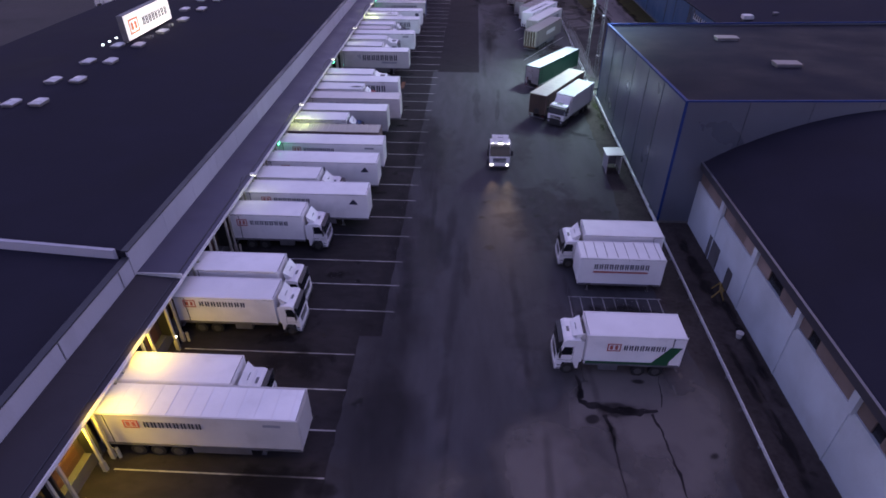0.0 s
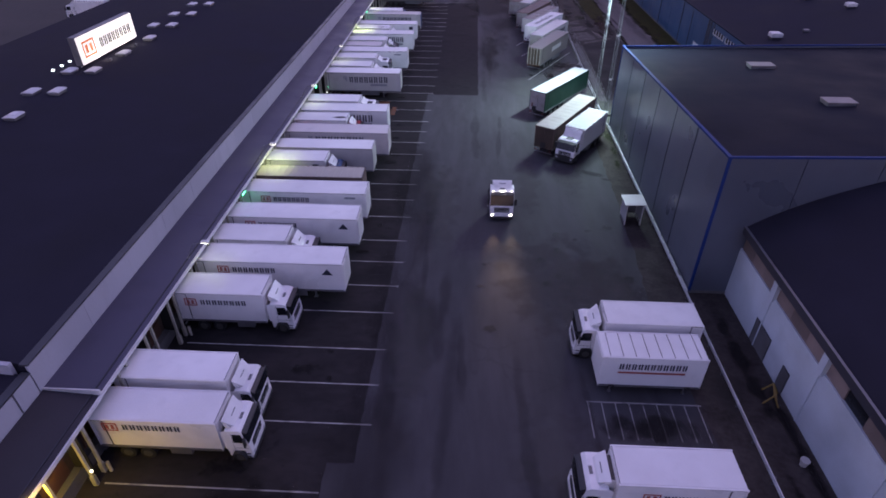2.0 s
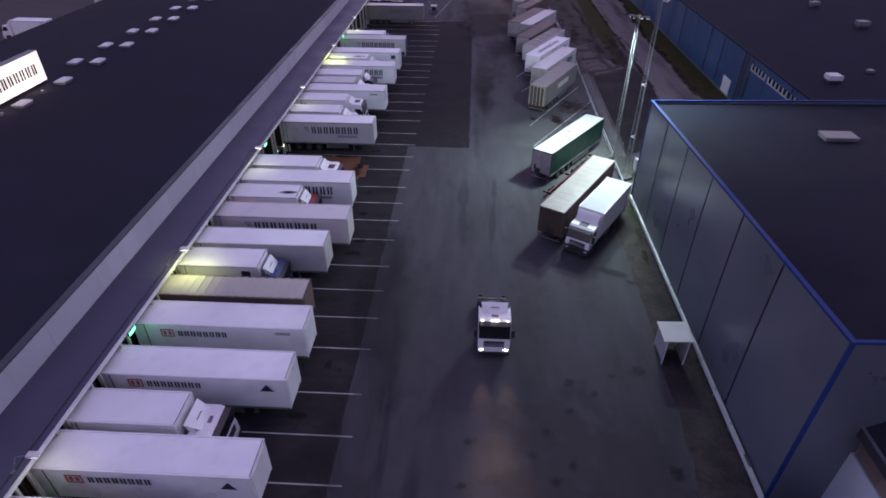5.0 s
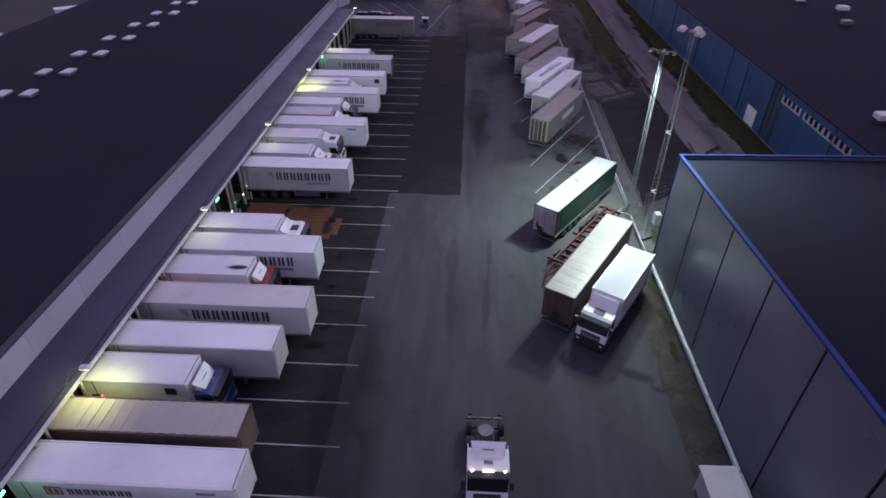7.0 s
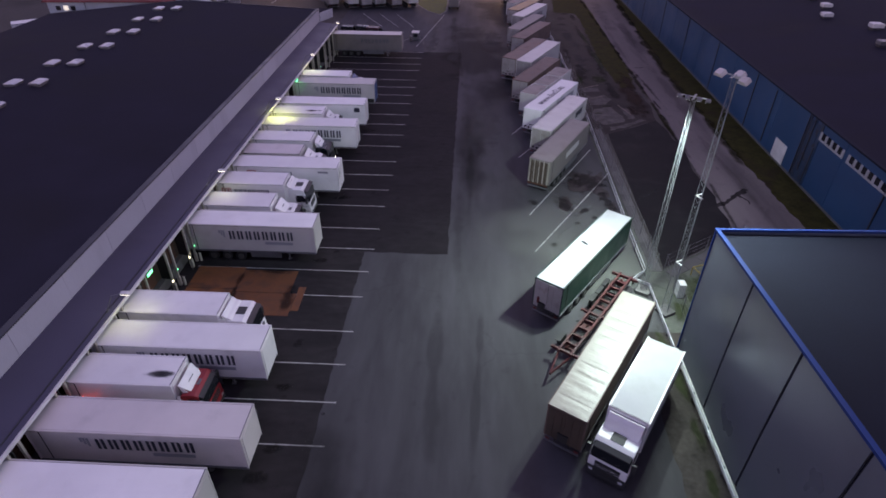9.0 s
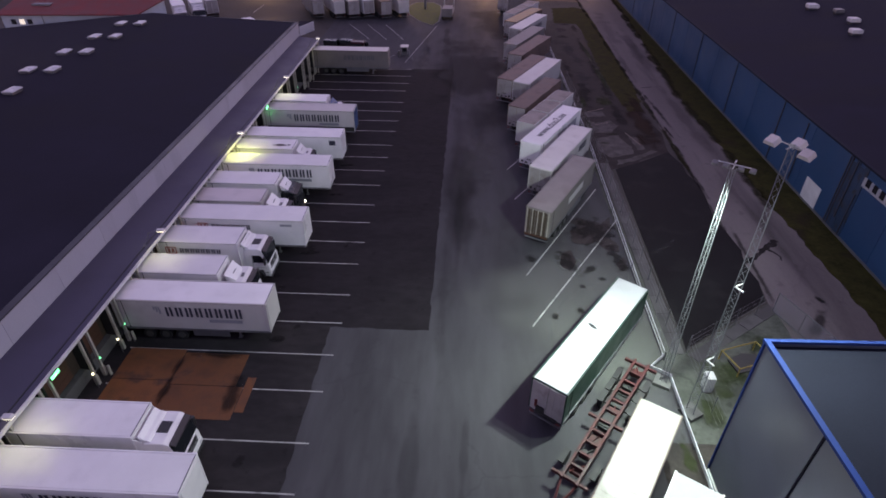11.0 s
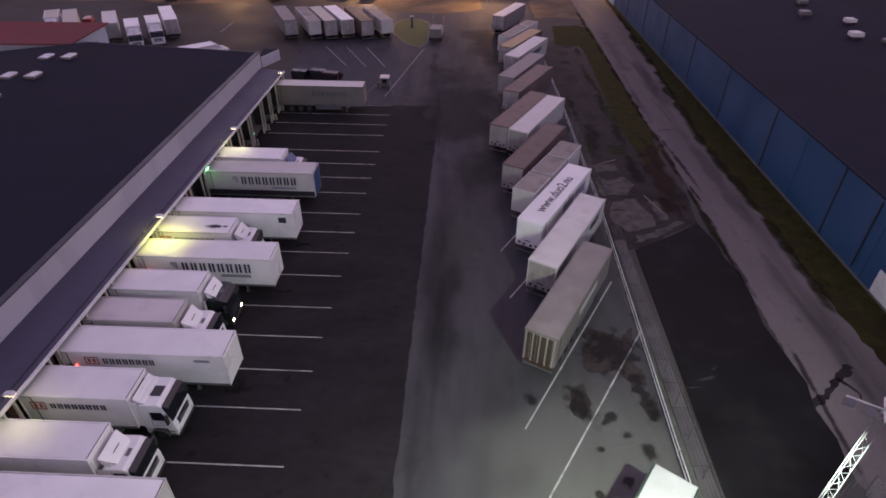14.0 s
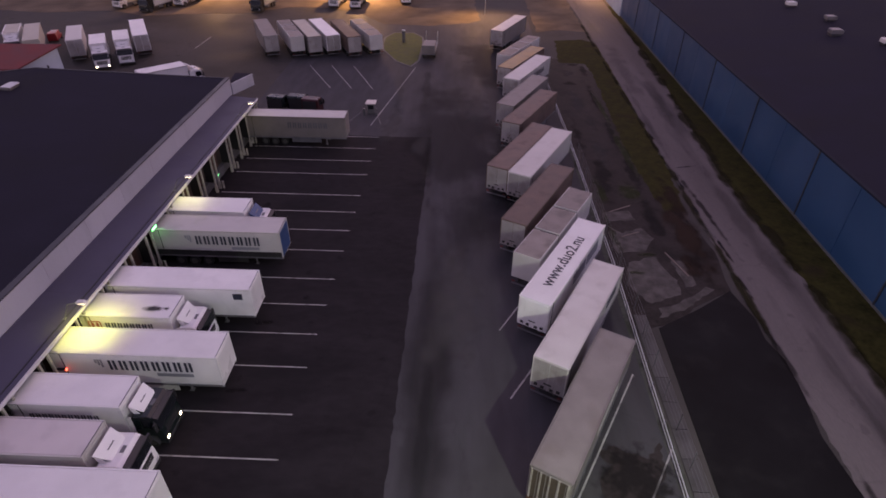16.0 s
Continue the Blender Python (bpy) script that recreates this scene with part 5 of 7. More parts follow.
def cargo_box(e, L, side, roof, z0=1.12, z1=4.0, W=2.55, ribs=0, corrugated=False, trim=True, end=None):
    h = W / 2
    part("body", ("body", L, z0, z1), lambda bm: box(bm, 0.03, L - 0.03, -h + 0.03, h - 0.03, z0, z1 - 0.05, 0.02), side, e)
    part("roof", ("roofsheet", L, z1), lambda bm: box(bm, 0.08, L - 0.08, -h + 0.08, h - 0.08, z1 - 0.06, z1 - 0.012, 0.015), roof, e)
    if trim:
        for s in (-1, 1):
            part("top_rail", ("rail", L, z1, s), lambda bm: box(bm, 0, L, s * h - 0.05, s * h + 0.05, z1 - 0.11, z1, 0.015), side, e)
            part("bottom_rail", ("brail", L, z0, s), lambda bm: box(bm, 0, L, s * (h - 0.01) - 0.03, s * (h - 0.01) + 0.03, z0 - 0.1, z0 + 0.08, 0.01), GREYSTEEL, e)
            for x in (0.05, L - 0.05):
                part("corner_post", ("cpost", z0, z1), lambda bm: box(bm, -0.05, 0.05, -0.05, 0.05, z0, z1 - 0.1, 0.012), side, e, at=pose(x, s * (h - 0.03), 0))
        for s in (-1, 1):
            part("rear_door", ("rdoor", z0, z1, W), lambda bm: [box(bm, -0.03, 0.025, 0.02, W / 2 - 0.08, z0 + 0.05, z1 - 0.15, 0.01)] + [rod(bm, (-0.05, y, z0 + 0.06), (-0.05, y, z1 - 0.17), 0.02) for y in (0.25, 0.75)], end or side, e, at=pose(0, 0, 0) if s > 0 else pose(0, -W / 2 + 0.06, 0))
        part("front_panel", ("fpanel", z0, z1, W), lambda bm: box(bm, -0.02, 0.03, -W / 2 + 0.16, W / 2 - 0.16, z0 + 0.15, z1 - 0.2, 0.012), end or side, e, at=pose(L, 0, 0))
    if trim:
        for s in (-1, 1):
            part("roof_seal", ("rseal", L, z1, s), lambda bm: box(bm, 0.02, L - 0.02, s * h - 0.01, s * h + 0.004, z1 - 0.15, z1 - 0.11), CHASSIS, e)
    if trim and z0 > 1:
        for s in (-1, 1):
            part("door_seal", ("seal", z0, z1, s, W), lambda bm: [box(bm, 0.85, 0.9, s * h - 0.01, s * h + 0.012, z0 + 0.1, z1 - 0.12), box(bm, 0.0, 0.85, s * h - 0.01, s * h + 0.012, z1 - 0.17, z1 - 0.12)], CHASSIS, e)
            part("front_edge", ("fedge", z0, z1, s, L), lambda bm: box(bm, L - 0.06, L - 0.02, s * h - 0.01, s * h + 0.014, z0, z1 - 0.1), GREYSTEEL, e)
        part("front_edge", ("fedge_top", z1, L), lambda bm: box(bm, L - 0.09, L - 0.05, -h + 0.06, h - 0.06, z1 - 0.02, z1 + 0.002), GREYSTEEL, e)
    for i in range(ribs):
        x = 0.5 + (L - 1.0) * i / (ribs - 1)
        part("roof_rib", ("rib", corrugated), lambda bm: box(bm, -0.16 if corrugated else -0.03, 0.16 if corrugated else 0.03, -h + 0.1, h - 0.1, 0, 0.05 if corrugated else 0.03, 0.01), roof, e, at=pose(x, 0, z1 - 0.012))


def side_marks(e, L, style, s=-1, W=2.55):
    """Plain bars and emblems on a flank; s = -1 is the flank towards -y."""
    def put(name, key, build, material, x, z, label=""):
        # local y of the mark runs along the vehicle, its +x points outwards
        m = pose(x, s * (W / 2 + 0.004), z, 0, 0, -90) if s < 0 else pose(x, s * (W / 2 + 0.004), z, 0, 0, 90)
        part(name, key, build, material, e, label, at=m)
    if style == "line":
        put("emblem", "em_line", lambda bm: emblem(bm, 0.72), REDMARK, L * 0.09, 2.68, "red framed emblem")
        put("lettering", "bar_line", lambda bm: bars(bm, 0.46, pitch=1.02), INK, L * 0.09 + 1.3, 2.82, "dark row of plain bars")
    elif style == "line_long":
        put("emblem", "em_long", lambda bm: emblem(bm, 0.72), REDMARK, 2.0, 2.75, "red framed emblem")
        put("lettering", "bar_long", lambda bm: bars(bm, 0.5, pitch=0.94), INK, 3.3, 2.85, "dark row of plain bars")
        put("plate", "smallmark", lambda bm: box(bm, 0, 0.012, 0, 1.1, 0, 0.22), PALEMARK, L - 2.2, 3.3)
    elif style == "big":
        put("emblem", "em_big", lambda bm: [box(bm, 0, 0.012, 0.0 + 0.2 * i, 0.14 + 0.2 * i, 0.6 - 0.2 * i, 0.95) for i in range(3)], PALEMARK, 3.2, 2.45, "faded striped emblem")
        put("lettering", "bar_big", lambda bm: bars(bm, 0.92), INK, 4.15, 2.45, "large dark row of plain bars")
        put("lettering", "bar_sub", lambda bm: box(bm, 0, 0.012, 0, 2.6, 0, 0.3), PALEMARK, 7.4, 1.95, "small grey bar")
    elif style == "triangle":
        put("emblem", "em_long", lambda bm: emblem(bm, 0.72), REDMARK, 2.0, 2.75, "red framed emblem")
        put("lettering", "bar_long", lambda bm: bars(bm, 0.5, pitch=0.94), INK, 3.3, 2.85, "dark row of plain bars")
        part("emblem", "em_tri2", lambda bm: prism(bm, [(0.0, 0.0), (0.95, 0.0), (0.5, 0.62)], -0.012, 0), INK, e, "dark triangular emblem", at=pose(L - 1.9, s * (W / 2 + 0.002), 2.8))
    elif style == "mark":
        part("emblem", "em_sq", lambda bm: box(bm, 0, 0.75, -0.012, 0, 0, 0.6), INK, e, "dark square emblem", at=pose(L - 1.5, s * (W / 2 + 0.002), 2.9))
    elif style == "red_band":
        put("lettering", "bar_rb", lambda bm: bars(bm, 0.5, 11), INK, 1.3, 2.55, "dark row of plain bars")
        put("stripe", "stripe_rb", lambda bm: box(bm, 0, 0.012, 0, 4.6, 0, 0.16), REDMARK, 1.25, 2.22, "red stripe")
    elif style == "swap":
        put("lettering", "bar_swap", lambda bm: bars(bm, 0.52, 11), INK, 6.0, 2.45, "dark row of plain bars")
        put("stripe", "stripe_swap", lambda bm: box(bm, 0, 0.012, 0, 4.7, 0, 0.17), REDMARK, 6.05, 2.05, "red stripe")
    elif style == "mid":
        put("emblem", "em_mid", lambda bm: emblem(bm, 0.72), REDMARK, 5.5, 2.5, "red framed emblem")
        put("lettering", "bar_mid", lambda bm: bars(bm, 0.46, pitch=0.84), INK, 4.3, 2.62, "dark row of plain bars")
    elif style == "tail":
        put("lettering", "bar_tail", lambda bm: bars(bm, 0.8, 4), INK, 9.2, 2.5, "dark row of plain bars")
    elif style == "dark":
        put("lettering", "bar_dark", lambda bm: [box(bm, 0, 0.012, 0, 3.0, 0, 1.1), box(bm, 0, 0.012, 3.4, 6.4, 0, 1.1)], PALEMARK, 5.6, 2.2, "two grey printed panels")
    elif style == "banner":
        put("banner", "bar_banner", lambda bm: box(bm, 0, 0.012, 0, 4.4, 0, 0.75), OFFWHITE, 5.2, 2.3, "pale printed banner")
    elif style == "far":
        put("lettering", "bar_far", lambda bm: bars(bm, 0.78, 8, pitch=0.86), INKFADED, L * 0.42, 2.45, "worn grey row of plain bars")


def under_gear(e, L, axles, legs=True):
    for s in (-1, 1):
        part("chassis_beam", ("beam", L, s), lambda bm: box(bm, 0.1, L - 0.2, s * 0.5 - 0.06, s * 0.5 + 0.06, 0.75, 1.1), CHASSIS, e)
    for x in axles:
        part("axle", "axle", lambda bm: rod(bm, (0, -1.0, 0.5), (0, 1.0, 0.5), 0.08), CHASSIS, e, at=pose(x, 0, 0))
        for s in (-1, 1):
            wheel(e, x, s * 1.08)
    part("bumper", "rear_bumper", lambda bm: box(bm, 0.0, 0.1, -1.2, 1.2, 0.5, 0.65, 0.02), GREYSTEEL, e)
    for s in (-1, 1):
        part("tail_light", ("tail", s), lambda bm: box(bm, -0.04, 0.0, s * 1.0 - 0.15, s * 1.0 + 0.15, 0.8, 0.95, 0.01), TAIL, e)
    if legs:
        for s in (-1, 1):
            part("landing_leg", ("lleg", s), lambda bm: [box(bm, -0.07, 0.07, s * 0.75 - 0.07, s * 0.75 + 0.07, 0.08, 1.1), box(bm, -0.16, 0.16, s * 0.75 - 0.15, s * 0.75 + 0.15, 0.02, 0.08)], GREYSTEEL, e, at=pose(L - 2.8, 0, 0))


def semi_trailer(m, label, L=13.4, side=WHITE, roof=ROOFWHITE, style="", ribs=0, corrugated=False, skirt=None, H=4.0, group="docked trailers", end=None, band=False):
    e = empty("semi_trailer", m, label, "trailer", group)
    cargo_box(e, L, side, roof, 1.12, H, ribs=ribs, corrugated=corrugated, end=end)
    under_gear(e, L, (2.2, 3.5, 4.8))
    side_marks(e, L, style)
    for s in (-1, 1):
        part("side_guard", ("sguard", skirt.name if skirt else "", s, L), lambda bm: box(bm, 5.8, L - 3.4, s * 1.22 - 0.02, s * 1.22 + 0.02, 0.45, 1.0), skirt or GREYSTEEL, e)
    if band:
        for s in (-1, 1):
            part("lower_band", ("lband", L, s), lambda bm: box(bm, 0.1, L - 0.1, s * 1.275 - 0.012, s * 1.275 + 0.012, 1.14, 1.75), CHASSIS, e, "dark lower band")
    return e


def cab(e, x, colour=WHITE, lower=None, wind=True, lights=HEADOFF, high=False, wide=2.46, wing=None, long=1.0, fair=False):
    """A flat-fronted lorry cab whose back wall stands at x."""
    up = 0.35 if high else 0.0
    wing = wing or colour
    prof = [(0.0, 1.0), (0.0, 2.8 + up), (0.15, 3.0 + up), (1.3, 3.02 + up), (1.6, 2.86 + up), (1.99, 1.8), (2.08, 1.4), (2.08, 1.0), (1.55, 1.0), (1.42, 1.12), (0.5, 1.12), (0.38, 1.0)]
    shell = part("cab", ("cab", high, colour.name), lambda bm: prism(bm, prof, -wide / 2, wide / 2, 0.06), colour, e, at=pose(x, 0, 0) @ Matrix.Diagonal((long, 1, 1, 1)))
    part("lower_cab", ("cablow", (lower or colour).name), lambda bm: [box(bm, 1.5, 2.14, -wide / 2 + 0.02, wide / 2 - 0.02, 0.42, 1.1, 0.07), box(bm, 0.0, 0.42, -wide / 2 + 0.05, wide / 2 - 0.05, 0.5, 1.1, 0.04)], lower or colour, shell)
    a, b = Vector((1.62, 0, 2.8 + up)), Vector((1.985, 0, 1.84))
    part("windscreen", ("wscreen", high), lambda bm: prism(bm, [(a.x, a.z), (b.x, b.z), (b.x + 0.025, b.z), (a.x + 0.03, a.z)], -wide / 2 + 0.03, wide / 2 - 0.03), GLASS, shell, "dark glass")
    for s in (-1, 1):
        part("side_window", ("swin", high, s), lambda bm: prism(bm, [(0.7, 1.92), (0.7, 2.7), (1.46, 2.7), (1.78, 1.92)], s * wide / 2 - 0.01, s * wide / 2 + 0.012), GLASS, shell)
        part("door_seam", ("dseam", s), lambda bm: [box(bm, 0.62, 0.645, s * wide / 2 - 0.005, s * wide / 2 + 0.008, 1.12, 2.8), box(bm, 0.645, 1.9, s * wide / 2 - 0.005, s * wide / 2 + 0.008, 1.38, 1.405)], PLASTIC, shell)
        part("wheel_arch", ("arch", s), lambda bm: [prism(bm, [(0.95 + 0.66 * math.cos(t), 0.5 + 0.66 * math.sin(t)) for t in (math.pi * i / 12 for i in range(13))] + [(0.95 + 0.54 * math.cos(t), 0.5 + 0.54 * math.sin(t)) for t in (math.pi * i / 12 for i in range(12, -1, -1))], s * wide / 2 - 0.25, s * wide / 2 + 0.02)], PLASTIC, shell)
        part("step", ("step", s), lambda bm: [box(bm, 1.55, 1.95, s * (wide / 2) - 0.02, s * (wide / 2) + 0.02, z, z + 0.06) for z in (0.55, 0.82)], PLASTIC, shell)
        part("headlight", ("hl", lights.name, s), lambda bm: box(bm, 2.1, 2.17, s * 0.95 - 0.13, s * 0.95 + 0.13, 0.72, 0.9, 0.02), lights, shell)
        part("mirror", ("mirror", s), lambda bm: [box(bm, 1.74, 1.9, s * 1.42 - 0.13, s * 1.42 + 0.13, 1.85, 2.6, 0.03), rod(bm, (1.7, s * 1.2, 2.62), (1.82, s * 1.42, 2.55), 0.03)], PLASTIC, shell)
        if wind:
            def fin(bm, s=s):
                y = s * (wide / 2 - 0.03)
                base = [(0.02, y, 1.2), (-0.34, y, 1.3), (-0.42, y + s * 0.07, 3.2), (-0.38, y + s * 0.1, 3.72), (0.05, y - s * 0.02, 3.05 + up)] if fair else [(0.02, y, 1.2), (-0.2, y, 1.25), (-0.23, y + s * 0.02, 2.2), (-0.22, y + s * 0.03, 2.85 + up), (0.03, y, 2.92 + up)]
                q = [bm.verts.new(p) for p in base] + [bm.verts.new((p[0], p[1] - s * 0.04, p[2])) for p in base]
                bm.faces.new(q[:5])
                bm.faces.new(q[:4:-1])
                for j in range(5):
                    bm.faces.new((q[j], q[j + 5], q[(j + 1) % 5 + 5], q[(j + 1) % 5]))
                bmesh.ops.recalc_face_normals(bm, faces=bm.faces[:])
            part("side_fin", ("fin", high, wing.name, s, fair), fin, wing, shell)
        wheel(e, x + 0.95 * long, s * 1.06)
    part("grille", "grille", lambda bm: [box(bm, 2.05, 2.1, -0.8, 0.8, 1.1 + 0.15 * i, 1.2 + 0.15 * i) for i in range(4)], PLASTIC, shell)
    part("sun_visor", ("visor", high), lambda bm: prism(bm, [(1.6, 2.9 + up), (1.98, 2.76 + up), (1.99, 2.69 + up), (1.62, 2.82 + up)], -wide / 2 + 0.08, wide / 2 - 0.08), PLASTIC, shell)
    part("bumper", "cab_bumper", lambda bm: box(bm, 2.06, 2.2, -wide / 2 + 0.03, wide / 2 - 0.03, 0.34, 0.62, 0.05), PLASTIC, shell)
    part("wiper", "wipers", lambda bm: [rod(bm, (2.02, y, 1.82), (1.94, y + 0.55, 2.1), 0.012, 4) for y in (-0.8, 0.1)], PLASTIC, shell)
    part("roof_hatch", ("hatch", high, fair), lambda bm: box(bm, 0.55 if fair else 1.0, 1.25, -0.42 if fair else -0.26, 0.42 if fair else 0.26, 3.02 + up, 3.06 + up, 0.015), PLASTIC if fair else GREYSTEEL, shell)
    if wind and fair:
        part("air_deflector", ("fairing", high, wing.name), lambda bm: prism(bm, [(-0.1, 3.0 + up), (-0.22, 3.78), (-0.12, 3.84), (0.15, 3.55), (0.36, 3.22 + up * 0.8), (0.5, 3.05 + up), (0.52, 3.0 + up)], -wide / 2 + 0.1, wide / 2 - 0.1, 0.05), wing, shell)
    elif wind:
        # a tilted plate on two cheeks, open at the back
        hw = wide / 2 - 0.24
        top = 3.72 + up * 0.3

        def plate(bm):
            # wider and higher towards the back, curved between
            rows = [(0.86, 3.0 + up, hw - 0.2), (0.72, 3.16 + up, hw - 0.12), (0.36, 3.46 + up * 0.7, hw - 0.02), (0.02, top, hw + 0.06)]
            q = [[bm.verts.new((x - d, y, z - d)) for y in (-w, -w * 0.5, w * 0.5, w)] for d in (0.0, 0.05) for x, z, w in rows]
            for o in (0, 4):
                for i in range(3):
                    for j in range(3):
                        bm.faces.new((q[o + i][j], q[o + i][j + 1], q[o + i + 1][j + 1], q[o + i + 1][j]))
            for i in range(3):
                for j in (0, 3):
                    bm.faces.new((q[i][j], q[i + 1][j], q[i + 5][j], q[i + 4][j]))
            for i in (0, 3):
                for j in range(3):
                    bm.faces.new((q[i][j], q[i][j + 1], q[i + 4][j + 1], q[i + 4][j]))
            bmesh.ops.recalc_face_normals(bm, faces=bm.faces[:])
            for y in (-hw, hw - 0.04):
                prism(bm, [(0.66, 3.03 + up), (0.32, 3.4 + up * 0.7), (0.0, top - 0.07), (0.08, 3.2 + up), (0.2, 3.02 + up)], y, y + 0.04)
        part("air_deflector", ("deflector", high, wing.name), plate, wing, shell)
        part("deflector_slot", ("dslot", high), lambda bm: prism(bm, [(0.5, 3.355 + up * 0.8), (0.45, 3.395 + up * 0.8), (0.45, 3.41 + up * 0.8), (0.51, 3.37 + up * 0.8)], -0.34, 0.34), GREYSTEEL, shell, "thin dark slot")
    part("cab_rear", ("cab_rear", high), lambda bm: box(bm, -0.06, 0.0, -wide / 2 + 0.2, wide / 2 - 0.2, 1.1, 2.7 + up), PLASTIC, shell)


def box_lorry(m, label, L=7.4, side=WHITE, roof=ROOFWHITE, colour=WHITE, lower=None, style="line", wind=True, lights=HEADOFF, high=False, ribs=0, cooler=False, group="docked lorries", H=4.0, green=False, flank=-1, wing=None, soot=False, long=1.0, fair=False):
    e = empty("box_lorry", m, label, "lorry", group)
    cargo_box(e, L, side, roof, 1.15, H, ribs=ribs)
    under_gear(e, L + 2.0, (1.6, 2.9), legs=False)
    side_marks(e, L, style, flank)
    for s in (-1, 1):
        part("fuel_tank", ("tank", s), lambda bm: box(bm, 4.4, 5.8, s * 1.0 - 0.2, s * 1.0 + 0.2, 0.45, 0.95, 0.06), GREYSTEEL, e)
    if green:
        part("stripe", "green_stripe", lambda bm: prism(bm, [(0.9, 1.22), (0.9, 1.45), (6.9, 1.45), (6.9, 1.22)], 0, 0.012), GREENMARK, e, "green stripe", at=pose(0, 1.279, 0))
        part("stripe", "green_flash", lambda bm: prism(bm, [(0.15, 3.0), (1.0, 3.0), (2.1, 1.45), (0.95, 1.45)], 0, 0.012), GREENMARK, e, "green diagonal flash", at=pose(0, 1.28, 0))
    if cooler:
        part("cooler_grille", "cooler_top", lambda bm: box(bm, 0.06, 0.38, -0.8, 0.8, 3.7, 3.72), PLASTIC, e, at=pose(L, 0, 0))
        part("cooling_unit", "cooler_small", lambda bm: box(bm, 0.02, 0.42, -0.9, 0.9, 2.5, 3.7, 0.08), OFFWHITE, e, at=pose(L, 0, 0))
    cab(e, L + 0.38 * long, colour, lower, wind, lights, high, wing=wing, long=long, fair=fair)
    if soot:
        for j, (x, a, b) in enumerate(((L - 1.5, 1.45, 0.45), (L - 0.72, 0.7, 0.36))):
            part("soot_mark", "soot_quad", quad, SOOT, e, "dark exhaust soot", at=spread(x, -0.3, H + 0.012 + 0.002 * j, a, b, 4))
    return e


def docked(y, x0=-20.6):
    return pose(x0, y, 0.015)


semi_trailer(docked(23.55), "long white trailer with ribbed roof in yellow lamp light", 13.0, OFFWHITE, ROOFWHITE, "line_long", ribs=12)
box_lorry(docked(26.25), "white box lorry under a yellow sodium lamp", 8.0, style="", long=0.75)
box_lorry(docked(35.1, -20.5), "white box lorry with red emblem and dark bars", 8.0, long=0.72, H=3.75)
box_lorry(docked(38.3), "plain white box lorry docked at the terminal", 7.6, style="", long=0.72)
box_lorry(docked(47.1, -20.3), "white box lorry with red emblem docked alone", 7.0, long=0.85)
semi_trailer(docked(51.4), "long white trailer with a dark triangular emblem", 12.8, style="triangle")
box_lorry(docked(54.65), "white box lorry between two long trailers", 7.1, style="")
semi_trailer(docked(58.55), "long white trailer with dark triangular emblem", 12.8, style="triangle")
semi_trailer(docked(63.4), "white trailer beside a green dock signal", 12.8, style="line_long")
semi_trailer(docked(66.7), "dull container trailer with a corrugated roof", 11.9, TARP, CREAM, ribs=17, corrugated=True)
box_lorry(docked(70.6), "white box lorry with a blue cab", 7.1, colour=CABBLUE, style="mark", wing=WHITE, long=0.78)
semi_trailer(docked(73.9), "plain pale trailer at the dock", 11.9, OFFWHITE, ROOFWHITE)
semi_trailer(docked(78.45), "dusty rose-tinted trailer with large dark bars", 13.1, PINKISH, PINKISH, "big")
box_lorry(docked(82.2), "white box lorry with a red cab and soot marks", 7.3, colour=CABRED, style="", wing=WHITE, soot=True, long=0.75)
semi_trailer(docked(85.6), "white trailer with large dark bars", 12.1, style="big")
box_lorry(docked(89.05), "white box lorry next to the rusty plates", 7.8, style="", high=True, fair=True)
semi_trailer(docked(101.2), "white trailer with large dark bars by the plates", 12.1, OFFWHITE, ROOFWHITE, "big")
box_lorry(docked(104.7), "plain white box lorry with a wide cab", 7.1, style="", wind=True)
box_lorry(docked(109.1), "white box lorry with tall cab and red emblem", 7.2, style="line", high=True, fair=True, cooler=True)
semi_trailer(docked(113.05), "white trailer with red emblem and dark bars", 12.0, style="line_long")
box_lorry(docked(116.3), "greyish box lorry with a white cab", 7.1, OFFWHITE, PINKISH, style="")
box_lorry(docked(119.9), "white box lorry with dark cab and lit headlamps", 7.5, colour=CABDARK, style="red_band", lights=HEADON, wing=WHITE, long=0.85)
semi_trailer(docked(124.35), "white trailer with large dark bars under a lamp", 12.0, style="big", skirt=OFFWHITE)
box_lorry(docked(128.2), "white box lorry with soot on its roof", 7.1, style="line", soot=True, long=0.85)
semi_trailer(docked(131.75), "white trailer with a dark square emblem", 12.0, style="mark")
semi_trailer(docked(139.95), "white curtain trailer with dark lower edge", 12.1, OFFWHITE, OFFWHITE, "big", skirt=CHASSIS, end=CABBLUE, band=True)
box_lorry(docked(143.3), "white box lorry with blue deflector and white cab", 7.8, style="line", wing=CABBLUE, long=0.88)
semi_trailer(pose(-20.4, 166.8, 0.015), "old grey-white trailer parked beyond the docks", 13.1, TARPGREY, OFFWHITE, "far")

